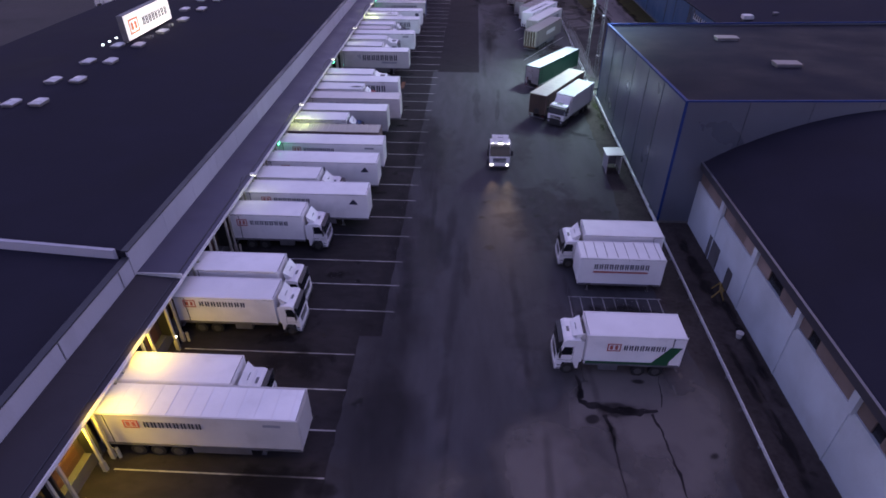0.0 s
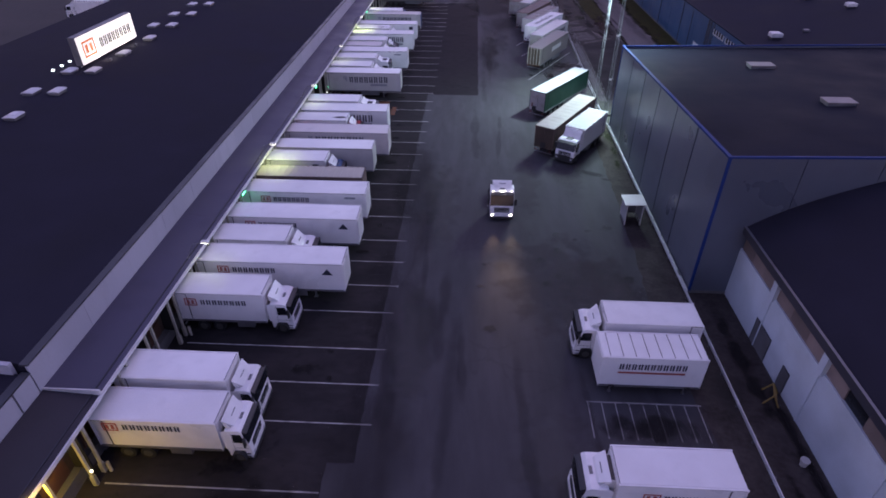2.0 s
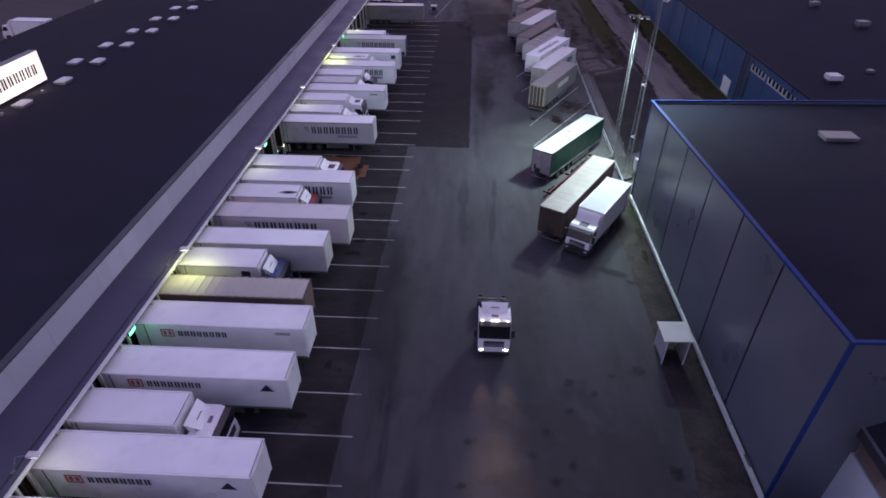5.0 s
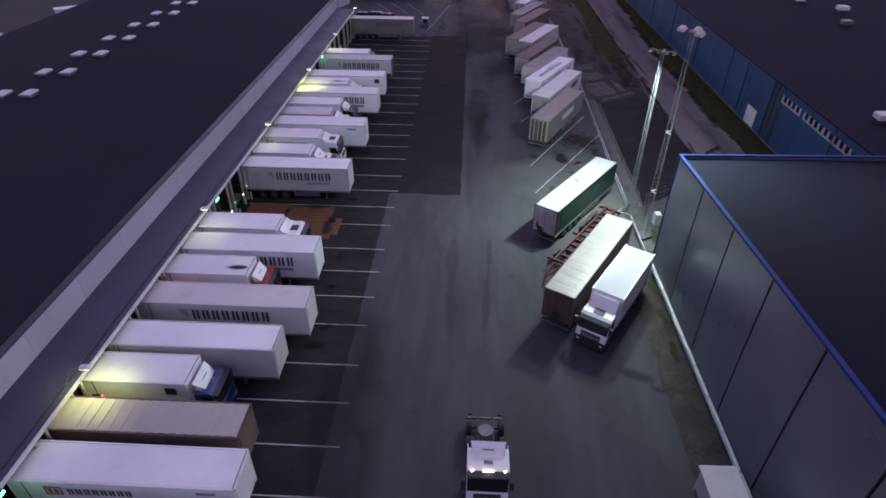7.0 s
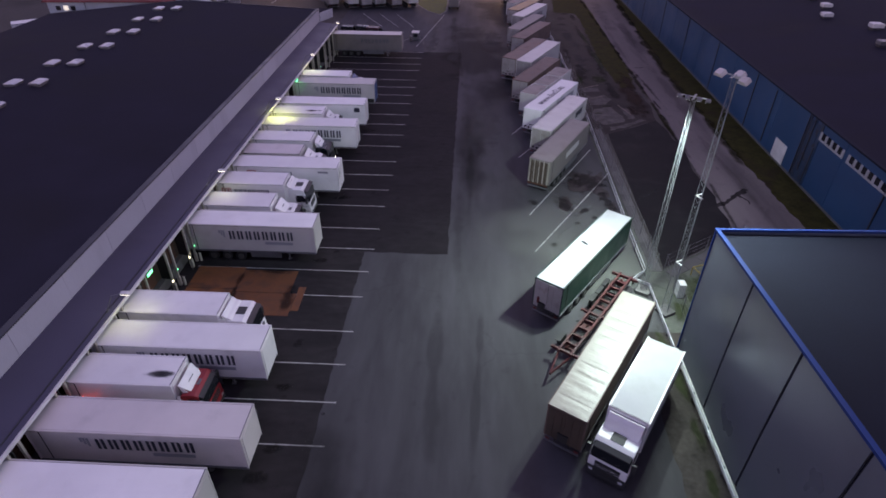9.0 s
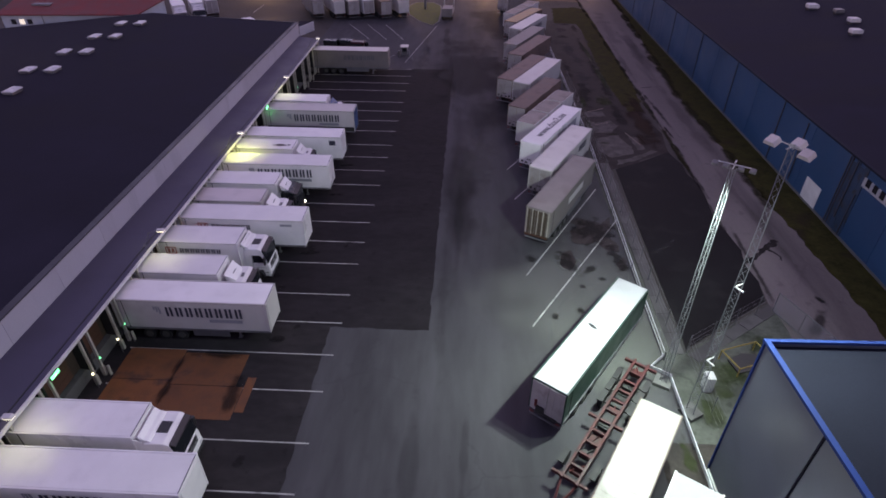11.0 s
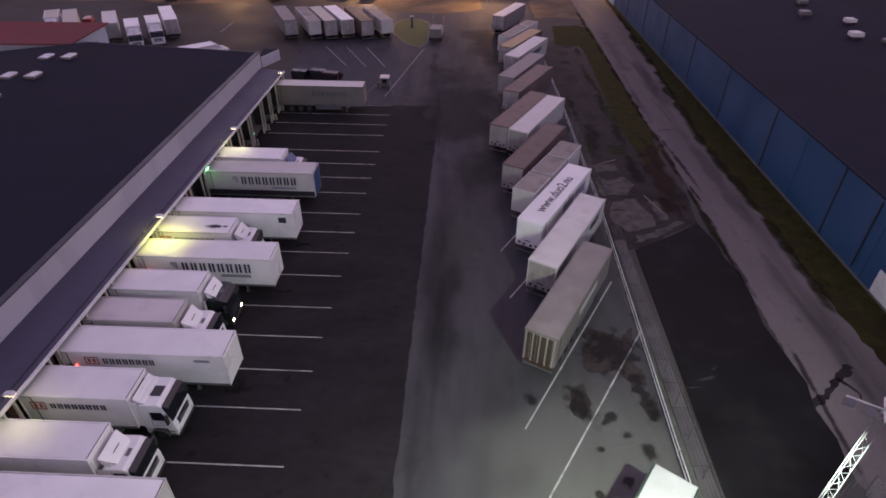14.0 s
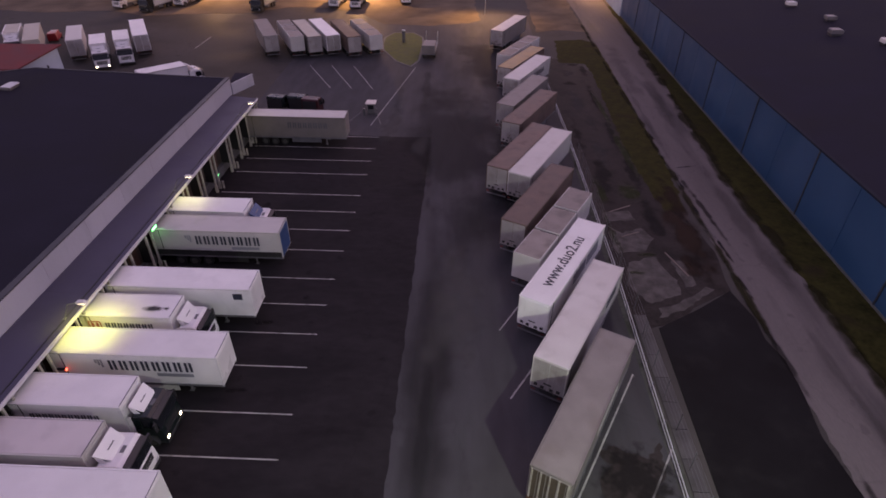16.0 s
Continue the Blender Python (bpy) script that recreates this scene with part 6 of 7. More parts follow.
# vehicles on the east side
box_lorry(pose(18.2, 32.05, 0.015, 0, 0, 180), "white box lorry with green flash and cooling unit", 7.0, style="mid", high=True, cooler=True, green=True, flank=1, long=0.83, group="parked lorries", H=4.0)
box_lorry(pose(20.1, 45.4, 0.015, 0, 0, 180), "white box lorry parked beside a swap body", 7.1, style="", H=3.85, long=0.82, group="parked lorries")
swap = empty("swap_body", pose(19.5, 42.15, 0, 0, 0, 180), "white swap body container standing on folding legs", "container")
cargo_box(swap, 7.3, WHITE, ROOFWHITE, 0.78, 3.62)
for i in range(8):
    part("roof_rib", "swap_rib", lambda bm: box(bm, -0.025, 0.025, -1.17, 1.17, 0, 0.03, 0.008), TARPGREY, swap, at=pose(0.55 + 0.885 * i, 0, 3.608))
for x in (0.9, 6.3):
    for s in (-1, 1):
        part("corner_fitting", ("swap_fit", s), lambda bm: box(bm, -0.22, 0.22, s * 1.28 - 0.03, s * 1.28 + 0.03, 0.7, 0.86, 0.02), CHASSIS, swap, at=pose(x, 0, 0))
side_marks(swap, 7.3, "swap", 1)
for x in (1.0, 6.3):
    for y in (-1.1, 1.1):
        part("support_leg", "swap_leg", lambda bm: [box(bm, -0.05, 0.05, -0.05, 0.05, 0, 1.0), box(bm, -0.12, 0.12, -0.12, 0.12, 0, 0.05)], GREYSTEEL, swap, at=pose(x, y, 0.015))


def parked(x, y, ang, L):
    """Centre and heading of the near end; the front looks back along the heading."""
    d = Vector((math.cos(radians(ang)), math.sin(radians(ang)), 0))
    p = Vector((x, y, 0.02)) - d * (L / 2)
    return pose(p.x, p.y, p.z, 0, 0, ang)


green_trailer = semi_trailer(parked(16.1, 98.5, 54.8, 13.6), "white-roofed curtain trailer with dark green sides", 13.6, GREEN, LOTROOF, "", skirt=GREYSTEEL, end=DULLEND, group="lot trailers")
# The end takes a darker brown than the sides to paint its shade.
brown_trailer = semi_trailer(parked(15.45, 85.85, 58.7, 13.6), "brown curtain trailer with a creased cream roof", 13.6, TARP, CREASED, "", end=DOCKWALL, group="lot trailers")


def creased(bm):
    """A tarpaulin roof sagging between its bows, with creases across."""
    rnd = random.Random(21)
    rows = []
    for i in range(97):
        x, h = 13.5 * i / 96, 0.02 * abs(math.sin(math.pi * i / 8)) ** 0.7 + rnd.uniform(-0.004, 0.004)
        rows.append([bm.verts.new((x, -1.25 + 0.5 * j, 4.0 + h * (1 - (abs(j - 2.5) / 2.6) ** 3) + rnd.uniform(-0.002, 0.002))) for j in range(6)])
    for a, b in zip(rows, rows[1:]):
        for j in range(5):
            bm.faces.new((a[j], a[j + 1], b[j + 1], b[j])).normal_flip()
    bmesh.ops.recalc_face_normals(bm, faces=bm.faces)


part("spare_wheel_box", "end_square", lambda bm: [box(bm, -0.14, -0.06, -0.35, 0.35, 1.25, 1.95, 0.02)], CHASSIS, brown_trailer, "dark square end box")
part("roof_sheet", "creased_sheet", creased, CREASED, brown_trailer, "creased cream roof sheet")
part("tool_box", "end_tool_box", lambda bm: [box(bm, -0.2, -0.03, 0.1, 0.7, 1.15, 1.75, 0.02), box(bm, -0.12, -0.03, -0.9, 0.1, 1.15, 1.25, 0.01)], CHASSIS, green_trailer, "dark connection box")
part("canister", "end_canister", lambda bm: rod(bm, (-0.12, 0.75, 1.7), (-0.12, 0.75, 2.2), 0.1, 10), TAIL, green_trailer, "dark red canister")
part("scuff", "scuff_disc", quad, SOOT, green_trailer, "dark scuff mark", at=spread(7.0, 0.5, 4.004, 0.75, 0.22, 70))
# Dark lower cab also paints the shade over the front of this cab.
box_lorry(pose(19.68, 86.45, 0.02, 0, 0, 237.8), "white box lorry parked by the guard rail", 7.5, roof=LOTROOF, colour=WHITE, lower=PLASTIC, style="", group="parked lorries", fair=True)

ROW = (
    (16.6, 120.95, 62.2, 13.3, TARPGREY, TARPGREY, "banner", "grey tarpaulin trailer with ribbed end"),
    (17.6, 129.6, 62.1, 13.4, OFFWHITE, OFFWHITE, "tail", "dusty white trailer with a sloping front"),
    (17.2, 136.2, 61.4, 13.6, WHITE, ROOFWHITE, "dark", "white trailer with printed address on its roof"),
    (16.1, 147.6, 62.7, 13.5, TARP, TARP, "", "brown tarpaulin trailer in the row"),
    (17.3, 157.4, 63.4, 13.8, OFFWHITE, OFFWHITE, "", "white-roofed container trailer in the row"),
    (15.0, 158.9, 63.4, 13.8, TARP, TARP, "", "brown curtain trailer in the row"),
    (17.2, 171.4, 63.1, 13.6, TARP, TARP, "", "dull brown trailer further down the row"),
    (16.7, 177.7, 64.0, 13.8, TARPGREY, TARPGREY, "", "grey trailer further down the row"),
    (18.2, 188.2, 63.4, 13.6, OFFWHITE, OFFWHITE, "far", "white trailer with markings on its side"),
    (17.6, 193.5, 62.0, 13.6, TARP, LAMPTAN, "", "yellowish trailer lit by a street lamp"),
    (16.7, 215.8, 66.0, 13.4, TARPGREY, OFFWHITE, "", "grey-white trailer at the far end of the row"),
)
for x, y, a, L, side, roof, style, label in ROW:
    t = semi_trailer(parked(x, y, a, L), label, L, side, roof, style, group="row trailers", end=None if "ribbed end" in label or roof is ROOFWHITE else DULLEND)
    if "ribbed end" not in label:
        for k, (v, z) in enumerate(((-0.85, 1.5), (-0.35, 1.42), (0.35, 1.42), (0.85, 1.5), (0.0, 1.85))):
            part("end_fitting", ("end_fit", k == 4), lambda bm: box(bm, -0.1, -0.05, -0.13 if k < 4 else -0.3, 0.13 if k < 4 else 0.3, -0.12 if k < 4 else -0.04, 0.12 if k < 4 else 0.04, 0.02), CHASSIS, t, "dark end fitting", at=pose(0, v, z))
    if "ribbed end" in label:
        for i in range(5):
            part("end_stake", "end_stake", lambda bm: box(bm, -0.12, -0.04, -0.05, 0.05, 1.1, 3.9, 0.01), STAKE, t, at=pose(0, -1.1 + 0.55 * i, 0))
        part("end_recess", "end_recess", lambda bm: box(bm, -0.04, -0.032, -1.12, 1.12, 1.2, 3.8), DOCKWALL, t)
        part("end_beam", "end_beam", lambda bm: box(bm, -0.14, -0.03, -1.2, 1.2, 0.92, 1.12, 0.02), DOCKDOOR, t, "rusty end beam")


def container_trailer(x, y, a, label, L=13.6):
    e = empty("container_trailer", parked(x, y, a, L), label, "trailer", "row trailers")
    for i in range(3):
        w = (L - 0.5) / 3
        x0 = i * (w + 0.28)
        part("container", ("cbox", round(w, 2)), lambda bm: box(bm, 0, w, -1.25, 1.25, 1.3, 3.95, 0.04), OFFWHITE, e, at=pose(x0, 0, 0))
        part("container_roof", ("croof", round(w, 2)), lambda bm: box(bm, 0.08, w - 0.08, -1.16, 1.16, 3.94, 3.98, 0.015), BOXTOP, e, at=pose(x0, 0, 0))
        # Added dark board stands for the shade in the gap.
        if i < 2:
            part("coupling_frame", "coupling_frame", lambda bm: box(bm, 0.015, 0.265, -1.2, 1.2, 1.3, 3.86, 0.01), CHASSIS, e, "dark frame between two containers", at=pose(x0 + w, 0, 0))
    under_gear(e, L, (2.2, 3.5, 4.8))


container_trailer(17.05, 142.2, 61.4, "trailer with three dusty white containers")
container_trailer(17.6, 200.3, 63.0, "far trailer with three white containers")

# web address on the roof
cu = bpy.data.curves.new("web_address", "FONT")
cu.body, cu.size, cu.align_x, cu.align_y, cu.extrude, cu.offset = "www.duo2.nu", 1.45, "CENTER", "CENTER", 0.004, 0.018
tmp = new("roof_lettering", cu)
bpy.context.view_layer.update()
me = bpy.data.meshes.new_from_object(tmp)
bpy.data.objects.remove(tmp)
me.materials.append(INK)
ob = new("roof_lettering", me)
for o in scene.objects:
    if o.name.startswith("semi_trailer") and "label" in o and "printed address" in o["label"]:
        ob.parent = o
ob.matrix_basis = pose(6.3, 0, 4.016)
tagged(ob, "dark printed web address")

# red container chassis
red = empty("container_chassis", parked(16.5, 93.1, 56.0, 12.2), "rusty red empty container chassis trailer", "trailer")
for s in (-1, 1):
    part("beam", ("rbeam", s), lambda bm: box(bm, 0, 12.2, s * 0.5 - 0.09, s * 0.5 + 0.09, 0.9, 1.25, 0.01), REDSTEEL, red)
for i in range(12):
    wd = 1.2 if i in (0, 5, 11) else 0.55
    part("cross_member", ("rcross", wd), lambda bm: box(bm, -0.09, 0.09, -wd, wd, 0.98, 1.2, 0.01), REDSTEEL, red, at=pose(0.2 + 1.06 * i, 0, 0))
for x in (7.6, 8.9, 10.2):
    part("axle", "axle", lambda bm: rod(bm, (0, -1.0, 0.5), (0, 1.0, 0.5), 0.08), CHASSIS, red, at=pose(x, 0, 0))
    for s in (-1, 1):
        wheel(red, x, s * 1.08)
for s in (-1, 1):
    wheel(red, 1.9, s * 1.08)
part("drawbar", "drawbar", lambda bm: [rod(bm, (0.3, -0.55, 0.95), (-2.2, 0, 0.8), 0.09), rod(bm, (0.3, 0.55, 0.95), (-2.2, 0, 0.8), 0.09)], REDSTEEL, red)
for i, x in enumerate((1.2, 2.6, 4.0, 5.4, 6.8, 9.6, 11.2)):
    part("brake_gear", ("bgear", i), lambda bm: [box(bm, -0.3, 0.3, -0.36, 0.36, 0.62, 0.9, 0.04), rod(bm, (-0.4, 0.3 - 0.1 * i, 0.95), (0.5, -0.3 + 0.08 * i, 0.9), 0.07)], CHASSIS if i % 2 else REDSTEEL, red, at=pose(x, 0, 0))
for x in (1.6, 7.6, 8.9, 10.2):
    for s in (-1, 1):
        part("mudguard", ("mud", s), lambda bm: box(bm, -0.6, 0.6, s * 1.08 - 0.2, s * 1.08 + 0.2, 1.02, 1.07, 0.01), CHASSIS, red, at=pose(x, 0, 0))
part("air_tank", "airtank", lambda bm: [rod(bm, (4.5, -0.3, 0.8), (4.5, 0.3, 0.8), 0.2, 12), box(bm, 5.2, 6.6, -0.35, 0.35, 0.6, 1.0, 0.05)], CHASSIS, red)

# lorry driving up the yard
drive = empty("tractor_unit", pose(6.1, 70.4, 0.015, 0, 0, -90), "white lorry tractor with lit headlamps on the yard", "lorry")
under_gear(drive, 6.2, (0.8, 2.1), legs=False)
part("fifth_wheel", "fifth", lambda bm: rod(bm, (1.5, 0, 1.1), (1.5, 0, 1.22), 0.5, 16), GREYSTEEL, drive)
cab(drive, 4.3, WHITE, None, True, HEADON, True)
part("roof_lamps", "rooflamps", lambda bm: [box(bm, 6.0, 6.05, y - 0.06, y + 0.06, 3.38, 3.46) for y in (-0.95, -0.22, 0.0, 0.22, 0.95)], HEADON, drive, "row of lit roof lamps")
for s in (-1, 1):
    lamp("headlamp_beam", "SPOT", (6.15 + s * 0.9, 63.7, 0.9), 900, (1.0, 0.72, 0.4), (6.15 + s * 0.9, 48.0, -0.2), 0.1, 34, 1.0)
    lamp("roof_lamp_beam", "SPOT", (6.15 + s * 0.5, 64.1, 3.42), 2600, (1.0, 0.72, 0.42), (6.15 + s * 0.5, 51.0, 0), 0.1, 26, 1.0)

# far lot vehicles
for x, y, a, side, roof, label in ((-30.5, 209.0, 115, TARPGREY, TARPGREY, "grey trailer on the far lot"), (-22.6, 209.1, 116.5, TARPGREY, CREAM, "dusty trailer on the far lot"), (-19.5, 210.3, 117, WHITE, ROOFWHITE, "white trailer on the far lot"), (-15.2, 209.6, 115, TARP, TARP, "brown trailer on the far lot")):
    semi_trailer(parked(x, y, a, 13.2), label, 13.2, side, roof, group="far lot trailers", end=DULLEND)
container_trailer(-25.7, 208.8, 116, "trailer with three pale containers on the far lot", 13.0)
container_trailer(-11.4, 210.7, 116, "trailer with three white containers on the far lot", 13.0)
semi_trailer(parked(-64.4, 202.8, 119, 11.0), "pale trailer backed onto the far lot", 11.0, OFFWHITE, OFFWHITE, group="far lot trailers", end=DULLEND)
semi_trailer(parked(-54.6, 207.4, 119, 12.6), "white trailer with a dark lower end on the far lot", 12.6, WHITE, ROOFWHITE, group="far lot trailers", end=DULLEND)
semi_trailer(parked(-72.5, 202.9, 121, 13.0), "cream-roofed trailer on the far lot", 13.0, CREAM, CREAM, group="far lot trailers")
for x, y, lt, label in ((-58.0, 199.0, HEADON, "white lorry with lit headlamps on the far lot"), (-55.2, 201.9, HEADOFF, "white lorry parked on the far lot"), (-77.4, 204.7, HEADOFF, "white lorry far off on the lot")):
    p = Vector((x, y, 0)) + Vector((math.cos(radians(119)), math.sin(radians(119)), 0)) * 3.6
    box_lorry(pose(p.x, p.y, 0.02, 0, 0, 299), label, 7.2, style="", lights=lt, group="far lot lorries", roof=CREAM if x < -70 else ROOFWHITE)
box_lorry(pose(-42.3, 181.5, 0.02, 0, 0, 42), "white lorry behind the end of the terminal", 7.2, style="", group="far lot lorries")
for i, (x, y) in enumerate(((-73.4, 239.3), (-66.1, 236.4), (-61.4, 243.2), (-41.6, 238.8), (-25.0, 244.8), (-20.3, 244.0), (-9.2, 249.8))):
    box_lorry(pose(x + 1.5, y + 7.5, 0.02, 0, 0, 250 + 4 * i), "pale lorry at the far edge of the yard", 7.2, side=(CREAM, OFFWHITE, WHITE)[i % 3], roof=CREAM, colour=CABDARK if i in (1, 3) else WHITE, style="", group="far edge lorries")
semi_trailer(pose(-83.5, 168.7, 0.02, 0, 0, 38), "white trailer parked behind the terminal", 9.0, group="far lot trailers", end=DULLEND)
box_lorry(pose(-81.5, 148.5, 0.02, 0, 0, 178), "white lorry parked behind the terminal", 7.4, style="far", group="far lot lorries")
for x, y, c in ((-19.8, 172.2, CABDARK), (-16.9, 172.6, CABDARK), (-14.6, 171.6, CABWINE)):
    e = empty("parked_tractor", pose(x, y, 0.015, 0, 0, 80), "dark lorry tractor parked behind the last trailer", "lorry", "parked tractors")
    under_gear(e, 4.6, (0.7, 1.9), legs=False)
    cab(e, 2.7, c, None, False)

van = empty("red_van", pose(-74.5, 211.6, 0.015, 0, 0, 20), "small red van parked on the far lot", "van")
part("body", "van_body", lambda bm: prism(bm, [(-0.85, 0.35), (-0.88, 1.0), (-0.72, 1.75), (0.72, 1.75), (0.88, 1.0), (0.85, 0.35)], -2.1, 1.1, 0.06), CABRED, van)
part("bonnet", "van_bonnet", lambda bm: prism(bm, [(-0.84, 0.35), (-0.84, 0.98), (0.84, 0.98), (0.84, 0.35)], 1.1, 2.1, 0.08), CABRED, van)
part("windscreen", "van_screen", lambda bm: box(bm, -0.7, 0.7, 1.1, 1.13, 1.05, 1.65, 0.01), GLASS, van)
for x in (-0.84, 0.84):
    for y in (-1.4, 1.4):
        part("wheel", "van_wheel", lambda bm: rod(bm, (-0.09, 0, 0), (0.09, 0, 0), 0.31, 14), RUBBER, van, at=pose(x, y, 0.31))

# ---- light masts ----
def mast(x, y, h, label, turn):
    e = empty("light_mast", pose(x, y, 0.015, 0, 0, turn), label, "light mast", "light masts")
    base, top = (0.62, 0.34) if h > 19 else (0.5, 0.3)
    cs = [(math.cos(radians(90 + 120 * i)), math.sin(radians(90 + 120 * i))) for i in range(3)]

    def at(c, z):
        w = base + (top - base) * z / h
        return Vector((c[0] * w / 1.73, c[1] * w / 1.73, z))
    for i, c in enumerate(cs):
        part("mast_leg", ("mleg", h, i), lambda bm: rod(bm, at(c, 0), at(c, h), 0.021, 6), MASTPAINT, e)
    levels = int(h / 0.5)

    def lattice(bm):
        for k in range(levels):
            z0, z1 = h * k / levels, h * (k + 1) / levels
            for j in range(3):
                a, b = cs[j], cs[(j + 1) % 3]
                rod(bm, at(a, z0) if k % 2 else at(b, z0), at(b, z1) if k % 2 else at(a, z1), 0.012, 4)
    part("lattice", ("lattice", h), lattice, MASTPAINT, e)
    part("foundation", "mast_foot", lambda bm: box(bm, -0.6, 0.6, -0.6, 0.6, 0, 0.3, 0.04), CONCRETE, e)
    part("crossbar", ("mast_bar", h), lambda bm: [rod(bm, (-1.1, 0, h + 0.15), (1.1, 0, h + 0.15), 0.035), rod(bm, (0, 0, h), (0, 0, h + 0.3), 0.05), rod(bm, (0, -0.6, h + 0.15), (0, 0.6, h + 0.15), 0.035)], STEEL, e)
    big = h > 19
    for i, (fx, fy) in enumerate(((-1.0, -0.3), (0.9, -0.3), (-0.1, 0.5)) if big else ((-1.0, -0.25), (-0.4, -0.35), (0.4, -0.35), (1.0, -0.25))):
        k = 1.9 if big else 1.0
        head = part("floodlight", ("fl_head", big), lambda bm: prism(bm, [(-0.19 * k, -0.08), (-0.13 * k, 0.1 * k), (0.13 * k, 0.1 * k), (0.19 * k, -0.08)], -0.14 * k, 0.14 * k, 0.03), OFFWHITE if big else GREYSTEEL, e, "pale floodlight head", at=pose(fx, fy, h + 0.12, 28))
        part("lens", ("fl_lens", big), lambda bm: box(bm, -0.15 * k, 0.15 * k, -0.1 * k, 0.1 * k, -0.11, -0.08), FLOODBULB, head, "lit glass")
    for k in ((0.27, 0.57) if h > 19 else ()):
        part("bracket", ("mast_bracket", k), lambda bm: [box(bm, -0.04, 0.55, -0.44, -0.38, h * k, h * k + 0.07), box(bm, -0.04, 0.02, -0.44, 0.25, h * k, h * k + 0.07)], LIP, e, "white lamp bracket")


mast(*MAST_1, 17.8, "tall galvanised lattice mast with lit floodlights", -30)
mast(*MAST_2, 20.2, "tall lattice light mast beside the black asphalt", -60)

# ---- guard rail ----
rail = empty("guard_rail", pose(0, 0, 0), "long galvanised steel guard rail beside the halls", "guard rail")
RUN = [(21.75, -30), (21.85, 40), (21.9, 70), (21.86, 88), (21.88, 95.2), (21.9, 97.5), (20.65, 98.3), (22.0, 99.6), (22.05, 108), (22.35, 125), (22.6, 140), (22.3, 170), (21.5, 200)]
for i, (a, b) in enumerate(zip(RUN, RUN[1:])):
    thin = i >= 7
    d = Vector((b[0] - a[0], b[1] - a[1], 0))
    m = pose(a[0], a[1], 0, 0, 0, math.degrees(math.atan2(d.y, d.x)))
    if thin:
        part("rail_beam", ("thin", i), lambda bm: [rod(bm, (0, 0, 0.95), (d.length, 0, 0.95), 0.04), rod(bm, (0, 0, 0.5), (d.length, 0, 0.5), 0.03)], RAILSTEEL, rail, at=m)
    else:
        part("rail_beam", ("beam_run", i), lambda bm: [box(bm, 0, d.length, -0.05, 0.03, 0.46, 0.57, 0.015), box(bm, 0, d.length, -0.02, 0.0, 0.57, 0.64), box(bm, 0, d.length, -0.05, 0.03, 0.64, 0.76, 0.015)], RAILSTEEL, rail, at=m)
    k = max(1, int(d.length / 3.0))
    for j in range(k + 1):
        p = Vector((a[0], a[1], 0)) + d * (j / k)
        part("post", ("gpost", thin), lambda bm: box(bm, -0.05, 0.05, -0.06, 0.06, 0, 0.95 if thin else 0.74), GREYSTEEL, rail, at=pose(p.x + 0.1, p.y, 0.012))

# wire fence by the masts
fence = empty("wire_fence", pose(0, 0, 0), "thin galvanised wire fence beside the masts", "fence")
for a, b in (((24.1, 100.5), (33.4, 106.9)), ((24.1, 100.5), (24.0, 93.0)), ((23.3, 100.5), (23.3, 131)), ((23.3, 131), (22.9, 165))):
    d = Vector((b[0] - a[0], b[1] - a[1], 0))
    m = pose(a[0], a[1], 0, 0, 0, math.degrees(math.atan2(d.y, d.x)))
    for z in (0.3, 0.8, 1.3, 1.8):
        part("wire", ("wire", round(d.length, 2)), lambda bm: rod(bm, (0, 0, 0), (d.length, 0, 0), 0.01, 4), GREYSTEEL, fence, at=m @ pose(0, 0, z))
    for j in range(int(d.length / 3) + 1):
        part("post", "fpost", lambda bm: rod(bm, (0, 0, 0), (0, 0, 1.9), 0.03), GREYSTEEL, fence, at=m @ pose(j * 3.0, 0, 0))

a, b = Vector((33.0, 105.9, 0)), Vector((34.9, 100.6, 0))
link = empty("chain_link_gate", pose(a.x, a.y, 0.04, 0, 0, math.degrees(math.atan2(b.y - a.y, b.x - a.x))), "leaning galvanised chain link gate by the road", "gate")
GW, GH = (b - a).length, 2.0
part("frame", "gate_frame", lambda bm: [rod(bm, p, q, 0.035) for p, q in (((0, 0, 0), (0, 0, GH)), ((GW, 0, 0), (GW, 0, GH)), ((0, 0, GH), (GW, 0, GH)), ((0, 0, 0.08), (GW, 0, 0.08)), ((GW / 2, 0, 0.08), (GW / 2, 0, GH)))], GREYSTEEL, link)


def mesh_wires(bm):
    k = int((GW + GH) / 0.16)
    for i in range(k):
        u = 0.16 * i
        for flip in (0, 1):
            p, q = (max(0.0, u - GH), min(u, GH)), (min(u, GW), max(0.0, u - GW))
            if flip:
                p, q = (GW - p[0], p[1]), (GW - q[0], q[1])
            rod(bm, (p[0], 0, p[1]), (q[0], 0, q[1]), 0.009, 4)


part("wire_mesh", "gate_mesh", mesh_wires, STEEL, link, "fine wire mesh")

# ---- small things ----
shelter = empty("open_shelter", pose(19.85, 65.0, 0.015), "small white-roofed shelter on thin white legs by the rail", "shelter")
part("roof", "shelter_roof", lambda bm: prism(bm, [(-1.1, 2.33), (-1.1, 2.43), (1.1, 2.5), (1.1, 2.4)], -1.12, 1.12, 0.02), OFFWHITE, shelter)
for x in (-0.8, 0.8):
    for y in (-1.05, 1.05):
        part("leg", "shelter_leg", lambda bm: box(bm, -0.045, 0.045, -0.045, 0.045, 0, 2.38), OFFWHITE, shelter, at=pose(x, y, 0))
part("back_panel", "shelter_back", lambda bm: box(bm, -0.75, 0.75, 1.02, 1.08, 0.3, 2.3), GREYSTEEL, shelter)
